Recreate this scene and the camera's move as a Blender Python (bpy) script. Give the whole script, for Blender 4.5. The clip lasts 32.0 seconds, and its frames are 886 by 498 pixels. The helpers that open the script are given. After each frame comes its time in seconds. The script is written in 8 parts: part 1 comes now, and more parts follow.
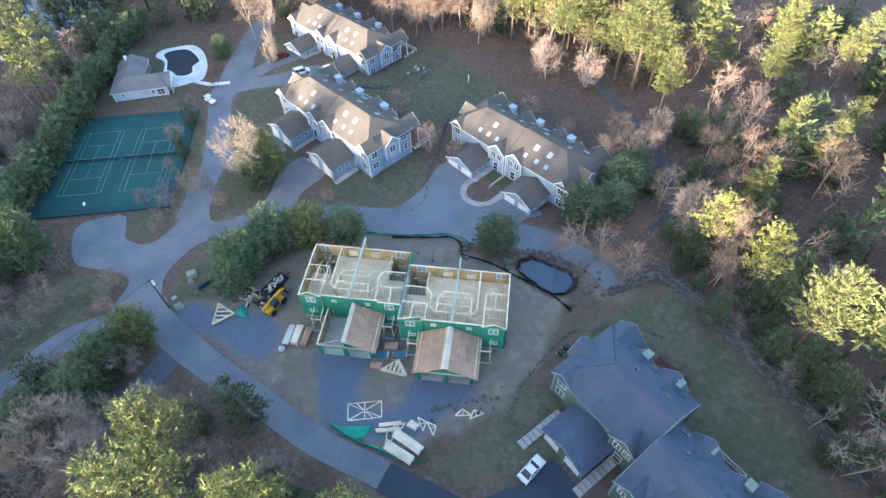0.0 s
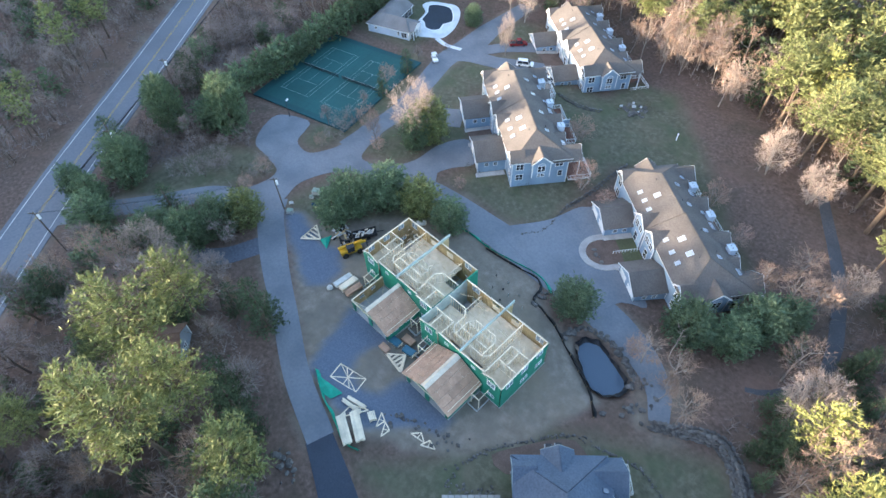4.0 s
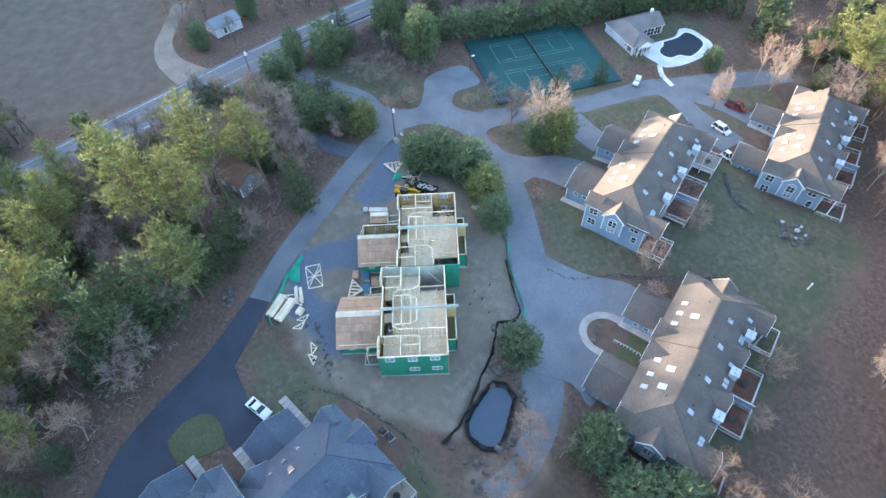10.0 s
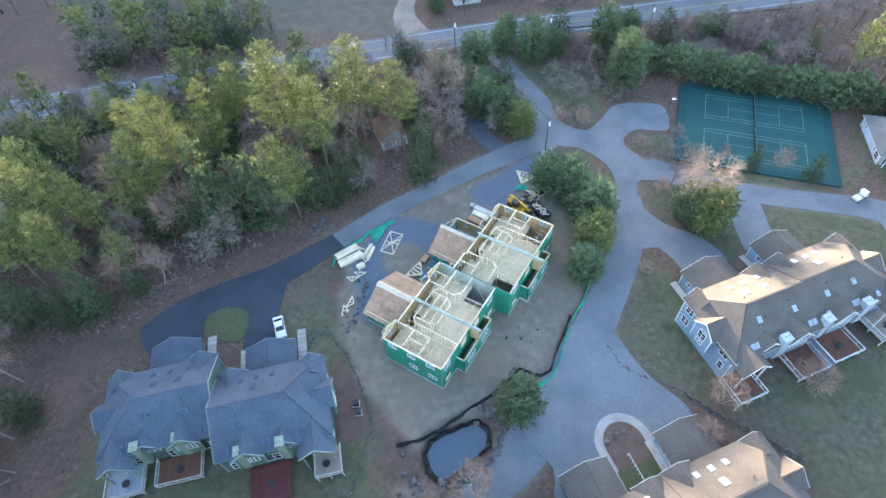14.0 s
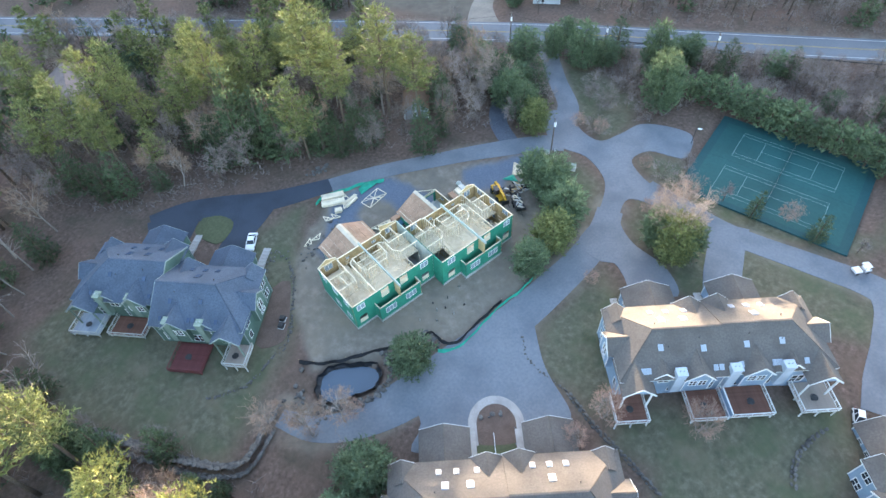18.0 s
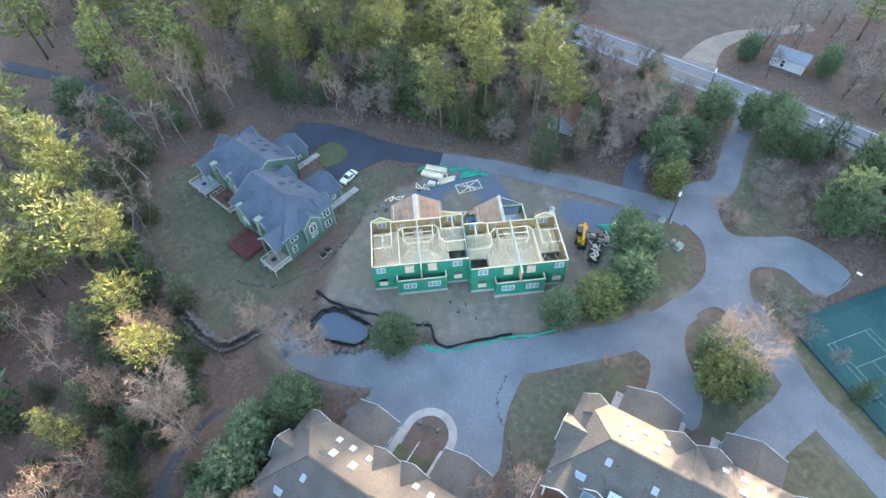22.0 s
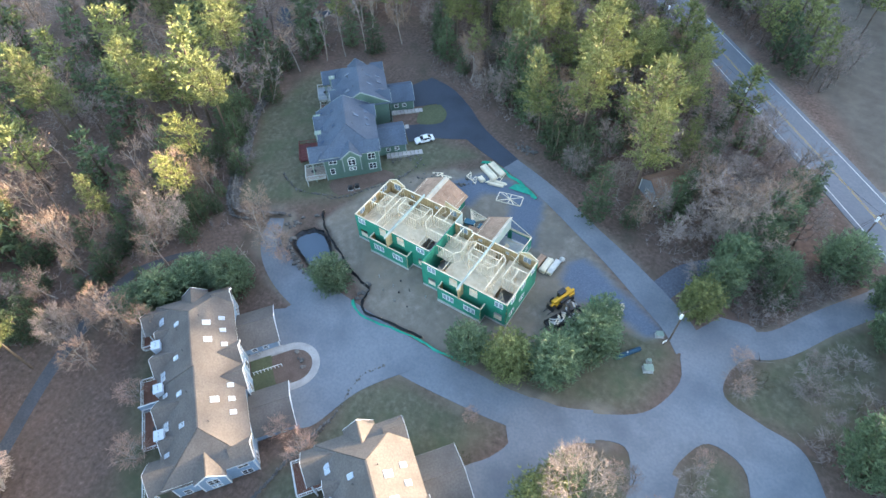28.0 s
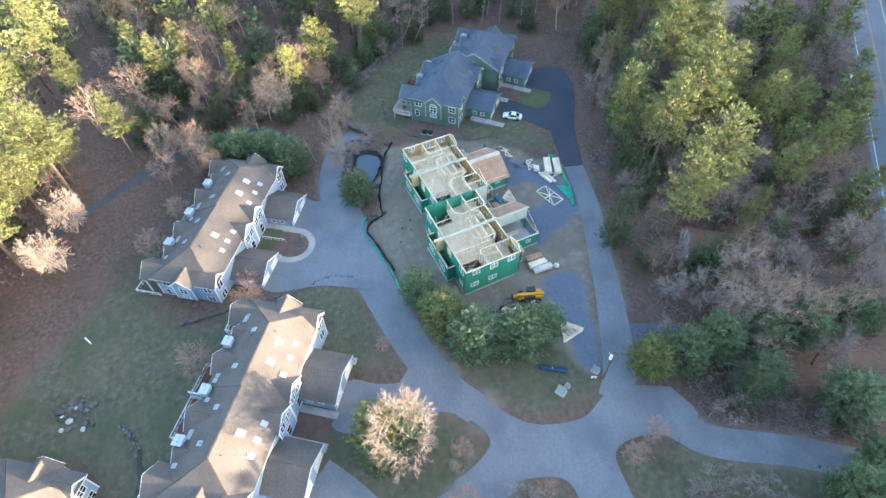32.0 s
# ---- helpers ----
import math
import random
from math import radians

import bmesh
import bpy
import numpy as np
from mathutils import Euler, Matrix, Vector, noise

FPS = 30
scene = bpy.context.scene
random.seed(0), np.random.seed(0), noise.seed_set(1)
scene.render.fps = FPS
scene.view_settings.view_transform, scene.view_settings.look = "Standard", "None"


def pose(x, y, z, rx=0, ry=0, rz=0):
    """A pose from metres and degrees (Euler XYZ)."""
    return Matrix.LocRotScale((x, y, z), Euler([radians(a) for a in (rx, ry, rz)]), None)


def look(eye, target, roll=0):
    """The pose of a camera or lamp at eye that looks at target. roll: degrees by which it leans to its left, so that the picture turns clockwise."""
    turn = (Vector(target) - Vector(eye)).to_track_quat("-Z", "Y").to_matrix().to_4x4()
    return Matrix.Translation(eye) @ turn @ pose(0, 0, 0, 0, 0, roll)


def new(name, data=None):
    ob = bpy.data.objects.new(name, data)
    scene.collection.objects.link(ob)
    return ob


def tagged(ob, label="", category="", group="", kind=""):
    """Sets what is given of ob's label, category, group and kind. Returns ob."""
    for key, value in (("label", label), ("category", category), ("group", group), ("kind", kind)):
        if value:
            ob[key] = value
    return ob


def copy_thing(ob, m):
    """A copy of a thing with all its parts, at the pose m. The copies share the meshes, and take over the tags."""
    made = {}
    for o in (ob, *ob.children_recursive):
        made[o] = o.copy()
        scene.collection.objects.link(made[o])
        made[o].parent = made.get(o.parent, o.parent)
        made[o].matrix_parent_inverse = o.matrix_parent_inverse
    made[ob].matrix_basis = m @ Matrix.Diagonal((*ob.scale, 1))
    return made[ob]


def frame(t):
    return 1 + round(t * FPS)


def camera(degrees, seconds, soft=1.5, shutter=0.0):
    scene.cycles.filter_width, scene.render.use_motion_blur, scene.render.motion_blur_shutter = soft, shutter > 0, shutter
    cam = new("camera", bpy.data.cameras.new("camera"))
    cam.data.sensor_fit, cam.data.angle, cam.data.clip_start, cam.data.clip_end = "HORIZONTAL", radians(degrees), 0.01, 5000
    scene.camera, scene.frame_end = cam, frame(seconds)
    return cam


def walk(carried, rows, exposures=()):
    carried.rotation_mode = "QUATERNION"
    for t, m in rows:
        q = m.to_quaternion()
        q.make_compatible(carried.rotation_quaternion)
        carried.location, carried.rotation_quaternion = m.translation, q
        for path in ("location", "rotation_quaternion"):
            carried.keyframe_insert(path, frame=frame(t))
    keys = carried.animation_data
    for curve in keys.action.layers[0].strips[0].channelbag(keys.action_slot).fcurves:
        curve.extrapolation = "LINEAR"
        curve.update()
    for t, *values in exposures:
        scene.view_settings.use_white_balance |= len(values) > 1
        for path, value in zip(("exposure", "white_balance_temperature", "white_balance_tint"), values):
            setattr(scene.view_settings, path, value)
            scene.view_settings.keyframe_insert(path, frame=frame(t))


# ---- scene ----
cam = camera(77.21, 32.0)
EXPOSURES = [(0.0, 2.77, 5800, 15), (13.0, 3.13, 6000, 15.5), (23.0, 3.23, 6330, 14.5), (31.0, 3.07, 6020, 14.5)]
PATH = [
    (0.0, (-1.83, -58.91, 86.09), (-8.20, -21.69, 39.45), -2.50),
    (0.5, (1.14, -58.05, 86.21), (-8.51, -21.48, 39.63), -2.30),
    (1.0, (4.29, -56.70, 86.10), (-9.04, -21.24, 39.56), -2.19),
    (1.5, (7.40, -55.11, 86.21), (-8.56, -20.79, 39.66), -2.18),
    (2.0, (9.97, -53.13, 86.32), (-8.71, -20.16, 39.80), -2.06),
    (2.5, (12.97, -50.85, 86.41), (-8.02, -19.36, 39.85), -2.03),
    (3.0, (15.46, -48.40, 86.49), (-7.84, -18.56, 39.94), -1.91),
    (3.5, (18.10, -45.46, 86.31), (-7.68, -17.73, 39.77), -1.99),
    (5.5, (28.74, -31.70, 86.29), (-1.64, -9.66, 39.48), -2.24),
    (6.0, (31.03, -28.09, 86.29), (-0.29, -7.57, 39.41), -2.30),
    (6.5, (33.36, -24.73, 86.55), (1.02, -5.99, 39.61), -2.35),
    (7.0, (35.67, -21.14, 86.84), (2.08, -4.72, 39.92), -2.30),
    (7.5, (37.77, -17.55, 86.89), (2.86, -3.87, 40.05), -2.44),
    (8.0, (39.62, -13.72, 87.40), (3.97, -2.63, 40.43), -2.47),
    (8.5, (41.05, -10.12, 87.64), (4.64, -1.52, 40.74), -2.50),
    (9.0, (42.02, -6.55, 87.87), (5.18, -0.62, 40.89), -2.54),
    (9.5, (42.31, -3.07, 88.11), (5.23, 0.03, 41.04), -2.58),
    (10.0, (42.21, -0.14, 88.13), (5.03, -0.10, 41.05), -2.54),
    (10.5, (41.86, 2.94, 88.20), (4.89, -0.12, 41.04), -2.82),
    (11.0, (41.29, 5.97, 88.04), (4.54, -0.23, 41.01), -2.92),
    (11.5, (40.05, 8.66, 88.09), (4.03, -0.95, 41.07), -3.13),
    (12.0, (38.54, 11.58, 87.85), (3.38, -0.88, 40.86), -3.45),
    (12.5, (37.06, 14.31, 87.76), (2.85, -0.68, 40.80), -3.58),
    (13.0, (35.29, 17.51, 87.37), (2.14, -0.18, 40.58), -3.91),
    (13.5, (33.49, 20.96, 87.17), (1.48, 1.17, 40.44), -4.15),
    (15.5, (28.70, 34.89, 86.89), (0.28, 9.73, 40.43), -4.53),
    (16.0, (27.29, 38.77, 87.02), (-0.41, 12.80, 40.56), -4.55),
    (16.5, (25.88, 43.11, 87.20), (-0.79, 15.86, 40.87), -4.54),
    (17.0, (24.05, 47.16, 87.18), (-1.65, 18.79, 40.98), -4.49),
    (17.5, (22.01, 50.73, 87.43), (-2.58, 21.44, 41.20), -4.21),
    (18.0, (19.43, 54.03, 87.47), (-3.43, 23.25, 41.32), -4.01),
    (18.5, (16.77, 56.90, 87.29), (-3.77, 24.45, 41.18), -3.70),
    (19.0, (13.35, 59.21, 87.35), (-4.91, 25.41, 41.27), -3.69),
    (19.5, (10.14, 61.32, 87.19), (-5.98, 26.35, 41.18), -3.38),
    (20.0, (6.53, 62.65, 87.28), (-6.93, 26.58, 41.27), -3.10),
    (20.5, (2.97, 63.71, 87.15), (-7.54, 26.67, 41.13), -2.84),
    (21.0, (-0.73, 64.23, 87.26), (-8.46, 26.44, 41.30), -2.61),
    (21.5, (-4.61, 64.47, 87.60), (-9.19, 26.25, 41.58), -2.52),
    (22.0, (-8.91, 64.38, 87.45), (-11.56, 25.97, 41.44), -2.56),
    (22.5, (-12.66, 63.88, 87.28), (-14.97, 25.50, 41.21), -2.55),
    (23.0, (-16.40, 63.13, 87.09), (-16.95, 24.83, 40.91), -2.47),
    (23.5, (-20.17, 62.16, 87.14), (-18.35, 23.96, 40.91), -2.45),
    (24.0, (-24.23, 60.94, 87.18), (-19.99, 22.92, 40.96), -2.47),
    (24.5, (-28.38, 59.53, 87.00), (-21.29, 21.93, 40.79), -2.63),
    (25.0, (-32.63, 58.60, 86.84), (-23.25, 21.50, 40.63), -2.72),
    (25.5, (-36.78, 57.46, 86.94), (-25.05, 21.12, 40.65), -2.82),
    (27.5, (-54.29, 53.22, 87.58), (-33.77, 21.25, 41.14), -2.83),
    (28.0, (-58.54, 51.71, 87.63), (-36.31, 20.89, 41.20), -2.83),
    (28.5, (-63.25, 50.56, 87.64), (-39.38, 20.97, 41.22), -2.81),
    (29.0, (-68.21, 49.26, 87.67), (-42.90, 20.96, 41.22), -2.75),
    (29.5, (-71.76, 48.08, 87.76), (-44.79, 21.52, 41.20), -2.55),
    (30.0, (-76.81, 45.36, 87.61), (-47.69, 21.21, 41.04), -2.18),
    (30.5, (-80.34, 42.46, 87.77), (-49.44, 20.70, 41.16), -1.78),
    (31.0, (-83.63, 39.70, 87.89), (-51.12, 20.45, 41.28), -1.43),
    (31.5, (-86.25, 35.44, 87.86), (-52.70, 18.06, 41.25), -1.28),
    (32.0, (-88.95, 31.09, 87.83), (-54.60, 15.49, 41.18), -1.32),
]
walk(cam, [(t, look(eye, target, roll)) for t, eye, target, roll in PATH], EXPOSURES)
# ---- light ----
SUN_AZ = math.atan2(-0.6, -0.8)      # towards the sun, from +y to +x
SUN_EL = radians(7.5)
world = bpy.data.worlds.new("sky")
world.use_nodes = True
scene.world = world
wn = world.node_tree
sky = wn.nodes.new("ShaderNodeTexSky")
sky.sky_type, sky.sun_disc = "NISHITA", False
sky.sun_elevation, sky.sun_rotation = SUN_EL, SUN_AZ
sky.air_density, sky.dust_density, sky.ozone_density = 1.0, 1.2, 1.0
wn.links.new(sky.outputs[0], wn.nodes["Background"].inputs[0])
wn.nodes["Background"].inputs[1].default_value = 0.15
sun_data = bpy.data.lights.new("sun", "SUN")
sun_data.energy, sun_data.angle, sun_data.color = 4.0, radians(0.6), (1.0, 0.79, 0.52)
sun = new("sun", sun_data)
sd = Vector((math.sin(SUN_AZ) * math.cos(SUN_EL), math.cos(SUN_AZ) * math.cos(SUN_EL), math.sin(SUN_EL)))
sun.matrix_world = look(sd * 400, (0, 0, 0))

# ---- materials ----
def surface(name, c1, c2, fine=4.0, broad=0.25, rough=0.85, bump=0.3, metal=0.0, rand=0.0, island=0.0, spec=0.3, c3=None, leaf=0.0):
    """A noisy two-scale surface: c1 and c2 mixed by fine grain, darkened or tinted towards c3 by broad patches."""
    m = bpy.data.materials.new(name)
    m.use_nodes = True
    t = m.node_tree
    N, L = t.nodes, t.links
    b = N["Principled BSDF"]
    b.inputs["Roughness"].default_value, b.inputs["Metallic"].default_value = rough, metal
    b.inputs["Specular IOR Level"].default_value = spec
    co = N.new("ShaderNodeTexCoord")
    n1, n2 = N.new("ShaderNodeTexNoise"), N.new("ShaderNodeTexNoise")
    n1.inputs["Scale"].default_value, n1.inputs["Detail"].default_value = fine, 5
    n2.inputs["Scale"].default_value, n2.inputs["Detail"].default_value = broad, 4
    L.new(co.outputs["Object"], n1.inputs["Vector"]), L.new(co.outputs["Object"], n2.inputs["Vector"])
    r1 = N.new("ShaderNodeMapRange")
    r1.inputs[1].default_value, r1.inputs[2].default_value = 0.3, 0.7
    L.new(n1.outputs[0], r1.inputs[0])
    mix = N.new("ShaderNodeMix")
    mix.data_type = "RGBA"
    mix.inputs["A"].default_value, mix.inputs["B"].default_value = (*c1, 1), (*c2, 1)
    L.new(r1.outputs[0], mix.inputs["Factor"])
    r2 = N.new("ShaderNodeMapRange")
    r2.inputs[1].default_value, r2.inputs[2].default_value, r2.inputs[4].default_value = 0.42, 0.68, 0.55
    L.new(n2.outputs[0], r2.inputs[0])
    mix2 = N.new("ShaderNodeMix")
    mix2.data_type = "RGBA"
    mix2.inputs["B"].default_value = (*(c3 or [0.6 * (a + e) / 2 for a, e in zip(c1, c2)]), 1)
    L.new(r2.outputs[0], mix2.inputs["Factor"]), L.new(mix.outputs["Result"], mix2.inputs["A"])
    out = mix2.outputs["Result"]
    for amount, node, sock in ((rand, "ShaderNodeObjectInfo", "Random"), (island, "ShaderNodeNewGeometry", "Random Per Island")):
        if amount:
            src, hsv, mr = N.new(node), N.new("ShaderNodeHueSaturation"), N.new("ShaderNodeMapRange")
            mr.inputs[3].default_value, mr.inputs[4].default_value = 1 - amount, 1 + amount
            L.new(src.outputs[sock], mr.inputs[0]), L.new(mr.outputs[0], hsv.inputs["Value"])
            L.new(out, hsv.inputs["Color"])
            out = hsv.outputs[0]
    L.new(out, b.inputs["Base Color"])
    if leaf:
        # thin leaves let part of the light through
        tl, ms = N.new("ShaderNodeBsdfTranslucent"), N.new("ShaderNodeMixShader")
        ms.inputs[0].default_value = leaf
        L.new(out, tl.inputs[0]), L.new(b.outputs[0], ms.inputs[1]), L.new(tl.outputs[0], ms.inputs[2])
        L.new(ms.outputs[0], N["Material Output"].inputs[0])
    if bump:
        bp = N.new("ShaderNodeBump")
        bp.inputs["Strength"].default_value, bp.inputs["Distance"].default_value = bump, 0.05
        L.new(n1.outputs[0], bp.inputs["Height"]), L.new(bp.outputs[0], b.inputs["Normal"])
    return m


def siding(name, c, pitch=0.2):
    """Clapboards: rows along z with a small step, over a noisy paint."""
    m = surface(name, c, [v * 0.9 for v in c], 2.0, 0.2, 0.6, 0.0)
    t = m.node_tree
    w, bp, co = t.nodes.new("ShaderNodeTexWave"), t.nodes.new("ShaderNodeBump"), t.nodes.new("ShaderNodeTexCoord")
    w.bands_direction, w.wave_profile = "Z", "SAW"
    w.inputs["Scale"].default_value = 0.31 / pitch
    bp.inputs["Strength"].default_value, bp.inputs["Distance"].default_value = 0.6, 0.02
    t.links.new(co.outputs["Object"], w.inputs["Vector"]), t.links.new(w.outputs[1], bp.inputs["Height"])
    t.links.new(bp.outputs[0], t.nodes["Principled BSDF"].inputs["Normal"])
    return m


M_BARK = surface("bark", (0.10, 0.075, 0.055), (0.17, 0.13, 0.10), 6, 0.5, 0.95, 0.6)
M_BARK_PALE = surface("pale_bark", (0.26, 0.22, 0.19), (0.36, 0.31, 0.27), 6, 0.5, 0.95, 0.4, rand=0.25)
M_TWIG = surface("twigs", (0.27, 0.18, 0.135), (0.37, 0.26, 0.195), 2, 0.4, 0.95, 0, rand=0.25)
M_TWIG_PEACH = surface("peach_twigs", (0.37, 0.29, 0.245), (0.47, 0.37, 0.31), 2, 0.4, 0.95, 0, rand=0.1)
# reddish twigs, paled so that sunlight is put into their colour
M_TWIG_RED = surface("reddish_twigs", (0.38, 0.235, 0.18), (0.48, 0.315, 0.245), 2, 0.4, 0.95, 0, rand=0.12)
M_TWIG_GREY = surface("grey_twigs", (0.23, 0.185, 0.17), (0.32, 0.265, 0.24), 2, 0.4, 0.95, 0, rand=0.2)
# wide tone range puts crown shade and sunlit tips into the needle colour
M_PINE = surface("pine_needles", (0.13, 0.155, 0.062), (0.30, 0.315, 0.118), 0.9, 0.2, 0.7, 0, rand=0.18, island=0.35, leaf=0.10)
M_PINE_YELLOW = surface("yellow_pine_needles", (0.25, 0.26, 0.085), (0.37, 0.36, 0.11), 0.9, 0.2, 0.7, 0, rand=0.1, island=0.3, leaf=0.10)
M_SPRUCE = surface("spruce_needles", (0.105, 0.150, 0.088), (0.19, 0.248, 0.136), 0.9, 0.2, 0.7, 0, rand=0.25, island=0.35, leaf=0.25)
M_CONE = surface("dark_conifer_needles", (0.075, 0.108, 0.06), (0.135, 0.175, 0.09), 0.9, 0.2, 0.7, 0, rand=0.3, island=0.35, leaf=0.25)
M_SHRUB = surface("shrub_leaves", (0.05, 0.06, 0.03), (0.10, 0.08, 0.04), 2, 0.4, 0.85, 0, rand=0.3, island=0.2)
M_ASPHALT = surface("fresh_asphalt", (0.042, 0.052, 0.072), (0.062, 0.073, 0.095), 5, 0.15, 0.8, 0.2)
M_ROAD = surface("old_asphalt", (0.160, 0.176, 0.20), (0.205, 0.217, 0.235), 2.2, 0.17, 0.9, 0.05, c3=(0.105, 0.118, 0.142))
M_HIGHWAY = surface("highway_asphalt", (0.135, 0.148, 0.172), (0.175, 0.188, 0.21), 2, 0.05, 0.85, 0.1)
M_LINE = surface("road_paint", (0.62, 0.63, 0.62), (0.5, 0.51, 0.5), 3, 0.3, 0.7, 0)
M_YLINE = surface("yellow_road_paint", (0.55, 0.38, 0.08), (0.45, 0.32, 0.08), 3, 0.3, 0.7, 0)
M_COURTLINE = surface("court_paint", (0.36, 0.43, 0.43), (0.28, 0.35, 0.36), 3, 0.3, 0.7, 0)
M_COURT = surface("green_court", (0.020, 0.085, 0.085), (0.026, 0.105, 0.10), 1.5, 0.07, 0.8, 0.05)
M_COURT_DARK = surface("dark_court_border", (0.018, 0.072, 0.078), (0.022, 0.085, 0.09), 1.5, 0.07, 0.8, 0.05)
M_SHEATH = surface("green_sheathing", (0.03, 0.235, 0.15), (0.045, 0.30, 0.195), 1.2, 0.35, 0.55, 0.05, c3=(0.035, 0.20, 0.14))
M_LUMBER = surface("framing_lumber", (0.80, 0.67, 0.48), (0.88, 0.76, 0.57), 3, 0.5, 0.75, 0.05, rand=0.12)
M_DECK = surface("floor_sheathing", (0.64, 0.52, 0.35), (0.74, 0.62, 0.45), 1.5, 0.35, 0.8, 0.05, c3=(0.50, 0.40, 0.27))
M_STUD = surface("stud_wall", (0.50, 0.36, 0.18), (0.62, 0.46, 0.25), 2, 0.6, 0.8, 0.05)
M_PLY = surface("roof_plywood", (0.42, 0.25, 0.16), (0.52, 0.33, 0.22), 2.5, 0.6, 0.8, 0.05, rand=0.1)
M_PLY_PALE = surface("pale_ridge_sheet", (0.66, 0.54, 0.40), (0.74, 0.62, 0.48), 2.5, 0.6, 0.8, 0.05)
M_LVL = surface("treated_beam", (0.42, 0.49, 0.45), (0.50, 0.56, 0.51), 2, 0.5, 0.7, 0.05)
M_CONC = surface("concrete", (0.42, 0.42, 0.40), (0.52, 0.51, 0.49), 3, 0.4, 0.9, 0.1)
M_STONE = surface("grey_stone", (0.075, 0.070, 0.066), (0.165, 0.152, 0.14), 4, 0.6, 0.9, 0.5, rand=0.3, island=0.3)
M_STEEL = surface("dark_steel", (0.05, 0.05, 0.055), (0.09, 0.09, 0.09), 5, 0.6, 0.5, 0.05, metal=0.6)
M_WHITE = surface("white_paint", (0.78, 0.78, 0.78), (0.84, 0.84, 0.83), 2, 0.4, 0.5, 0.0, c3=(0.70, 0.70, 0.69))
M_BLACK = surface("black_rubber", (0.012, 0.012, 0.014), (0.025, 0.025, 0.027), 5, 0.8, 0.6, 0.1)
M_YELLOW = surface("yellow_machine_paint", (0.62, 0.33, 0.02), (0.70, 0.38, 0.03), 3, 0.8, 0.4, 0.0)
M_TARP = surface("green_fabric", (0.02, 0.28, 0.18), (0.03, 0.36, 0.24), 1.5, 0.6, 0.6, 0.2)
M_WRAP = surface("white_plastic_wrap", (0.55, 0.53, 0.48), (0.68, 0.66, 0.61), 2, 0.6, 0.35, 0.3)
M_BLUE = surface("blue_plastic", (0.012, 0.05, 0.09), (0.02, 0.07, 0.12), 2, 0.5, 0.5, 0.1)
M_BLUETARP = surface("blue_tarp", (0.05, 0.14, 0.20), (0.07, 0.18, 0.25), 2, 0.5, 0.5, 0.3)
M_RED = surface("red_stained_boards", (0.14, 0.045, 0.045), (0.19, 0.06, 0.055), 3, 0.5, 0.7, 0.1, rand=0.1)
M_DECKBOARD = surface("brown_deck_boards", (0.165, 0.078, 0.055), (0.22, 0.112, 0.08), 3, 0.5, 0.8, 0.1, rand=0.1)
M_SHINGLE_TAN = surface("tan_shingles", (0.113, 0.099, 0.090), (0.158, 0.140, 0.127), 3.5, 0.25, 0.9, 0.25)
M_SHINGLE_DARK = surface("slate_shingles", (0.062, 0.085, 0.121), (0.100, 0.127, 0.173), 3.5, 0.25, 0.85, 0.25)
M_SHINGLE_BROWN = surface("weathered_brown_roof", (0.17, 0.10, 0.07), (0.24, 0.15, 0.10), 3, 0.4, 0.9, 0.3)
M_SIDING_BLUE = siding("blue_grey_clapboard", (0.30, 0.40, 0.52))
M_SIDING_GREEN = siding("green_clapboard", (0.12, 0.19, 0.155))
M_SIDING_WHITE = siding("white_clapboard", (0.66, 0.68, 0.70))
M_SIDING_GREY = siding("grey_clapboard", (0.25, 0.28, 0.32))
M_CARWHITE = surface("white_car_paint", (0.80, 0.80, 0.80), (0.82, 0.82, 0.82), 1, 0.3, 0.15, 0, spec=0.6)
M_CARRED = surface("red_car_paint", (0.25, 0.02, 0.02), (0.28, 0.025, 0.025), 1, 0.3, 0.2, 0, spec=0.6)
M_CARDARK = surface("dark_car_paint", (0.02, 0.02, 0.025), (0.025, 0.025, 0.03), 1, 0.3, 0.2, 0, spec=0.6)
M_LINER = surface("pond_liner", (0.012, 0.012, 0.015), (0.03, 0.03, 0.033), 2, 0.4, 0.35, 0.3)
M_POOLDECK = surface("pale_pool_paving", (0.62, 0.64, 0.66), (0.72, 0.73, 0.74), 2, 0.3, 0.8, 0.05)
M_COVER = surface("pool_cover", (0.012, 0.022, 0.04), (0.018, 0.03, 0.05), 1, 0.2, 0.5, 0.05)
M_MULCH = surface("bark_mulch", (0.11, 0.075, 0.06), (0.17, 0.12, 0.095), 6, 0.6, 0.95, 0.5)
M_GRASS = surface("lawn_grass", (0.078, 0.088, 0.045), (0.115, 0.122, 0.065), 2.5, 0.15, 0.9, 0.4)
M_PAVER = surface("concrete_pavers", (0.36, 0.34, 0.32), (0.46, 0.43, 0.41), 4, 0.5, 0.9, 0.2, rand=0.15)


def glassy(name, c, rough=0.05):
    m = bpy.data.materials.new(name)
    m.use_nodes = True
    b = m.node_tree.nodes["Principled BSDF"]
    b.inputs["Base Color"].default_value, b.inputs["Roughness"].default_value = (*c, 1), rough
    b.inputs["Specular IOR Level"].default_value = 0.6
    return m


M_GLASS = glassy("window_glass", (0.03, 0.035, 0.045))
# pale base puts the reflected sky into the panes' colour
M_SITEGLASS = glassy("new_window_glass", (0.30, 0.36, 0.40), 0.12)
M_SKYDARK = glassy("dark_roof_glass", (0.06, 0.09, 0.15), 0.2)
# light grey base stands in for bright sky mirrored by the roof glass
M_SKYGLASS = glassy("skylight_glass", (0.36, 0.40, 0.45), 0.06)
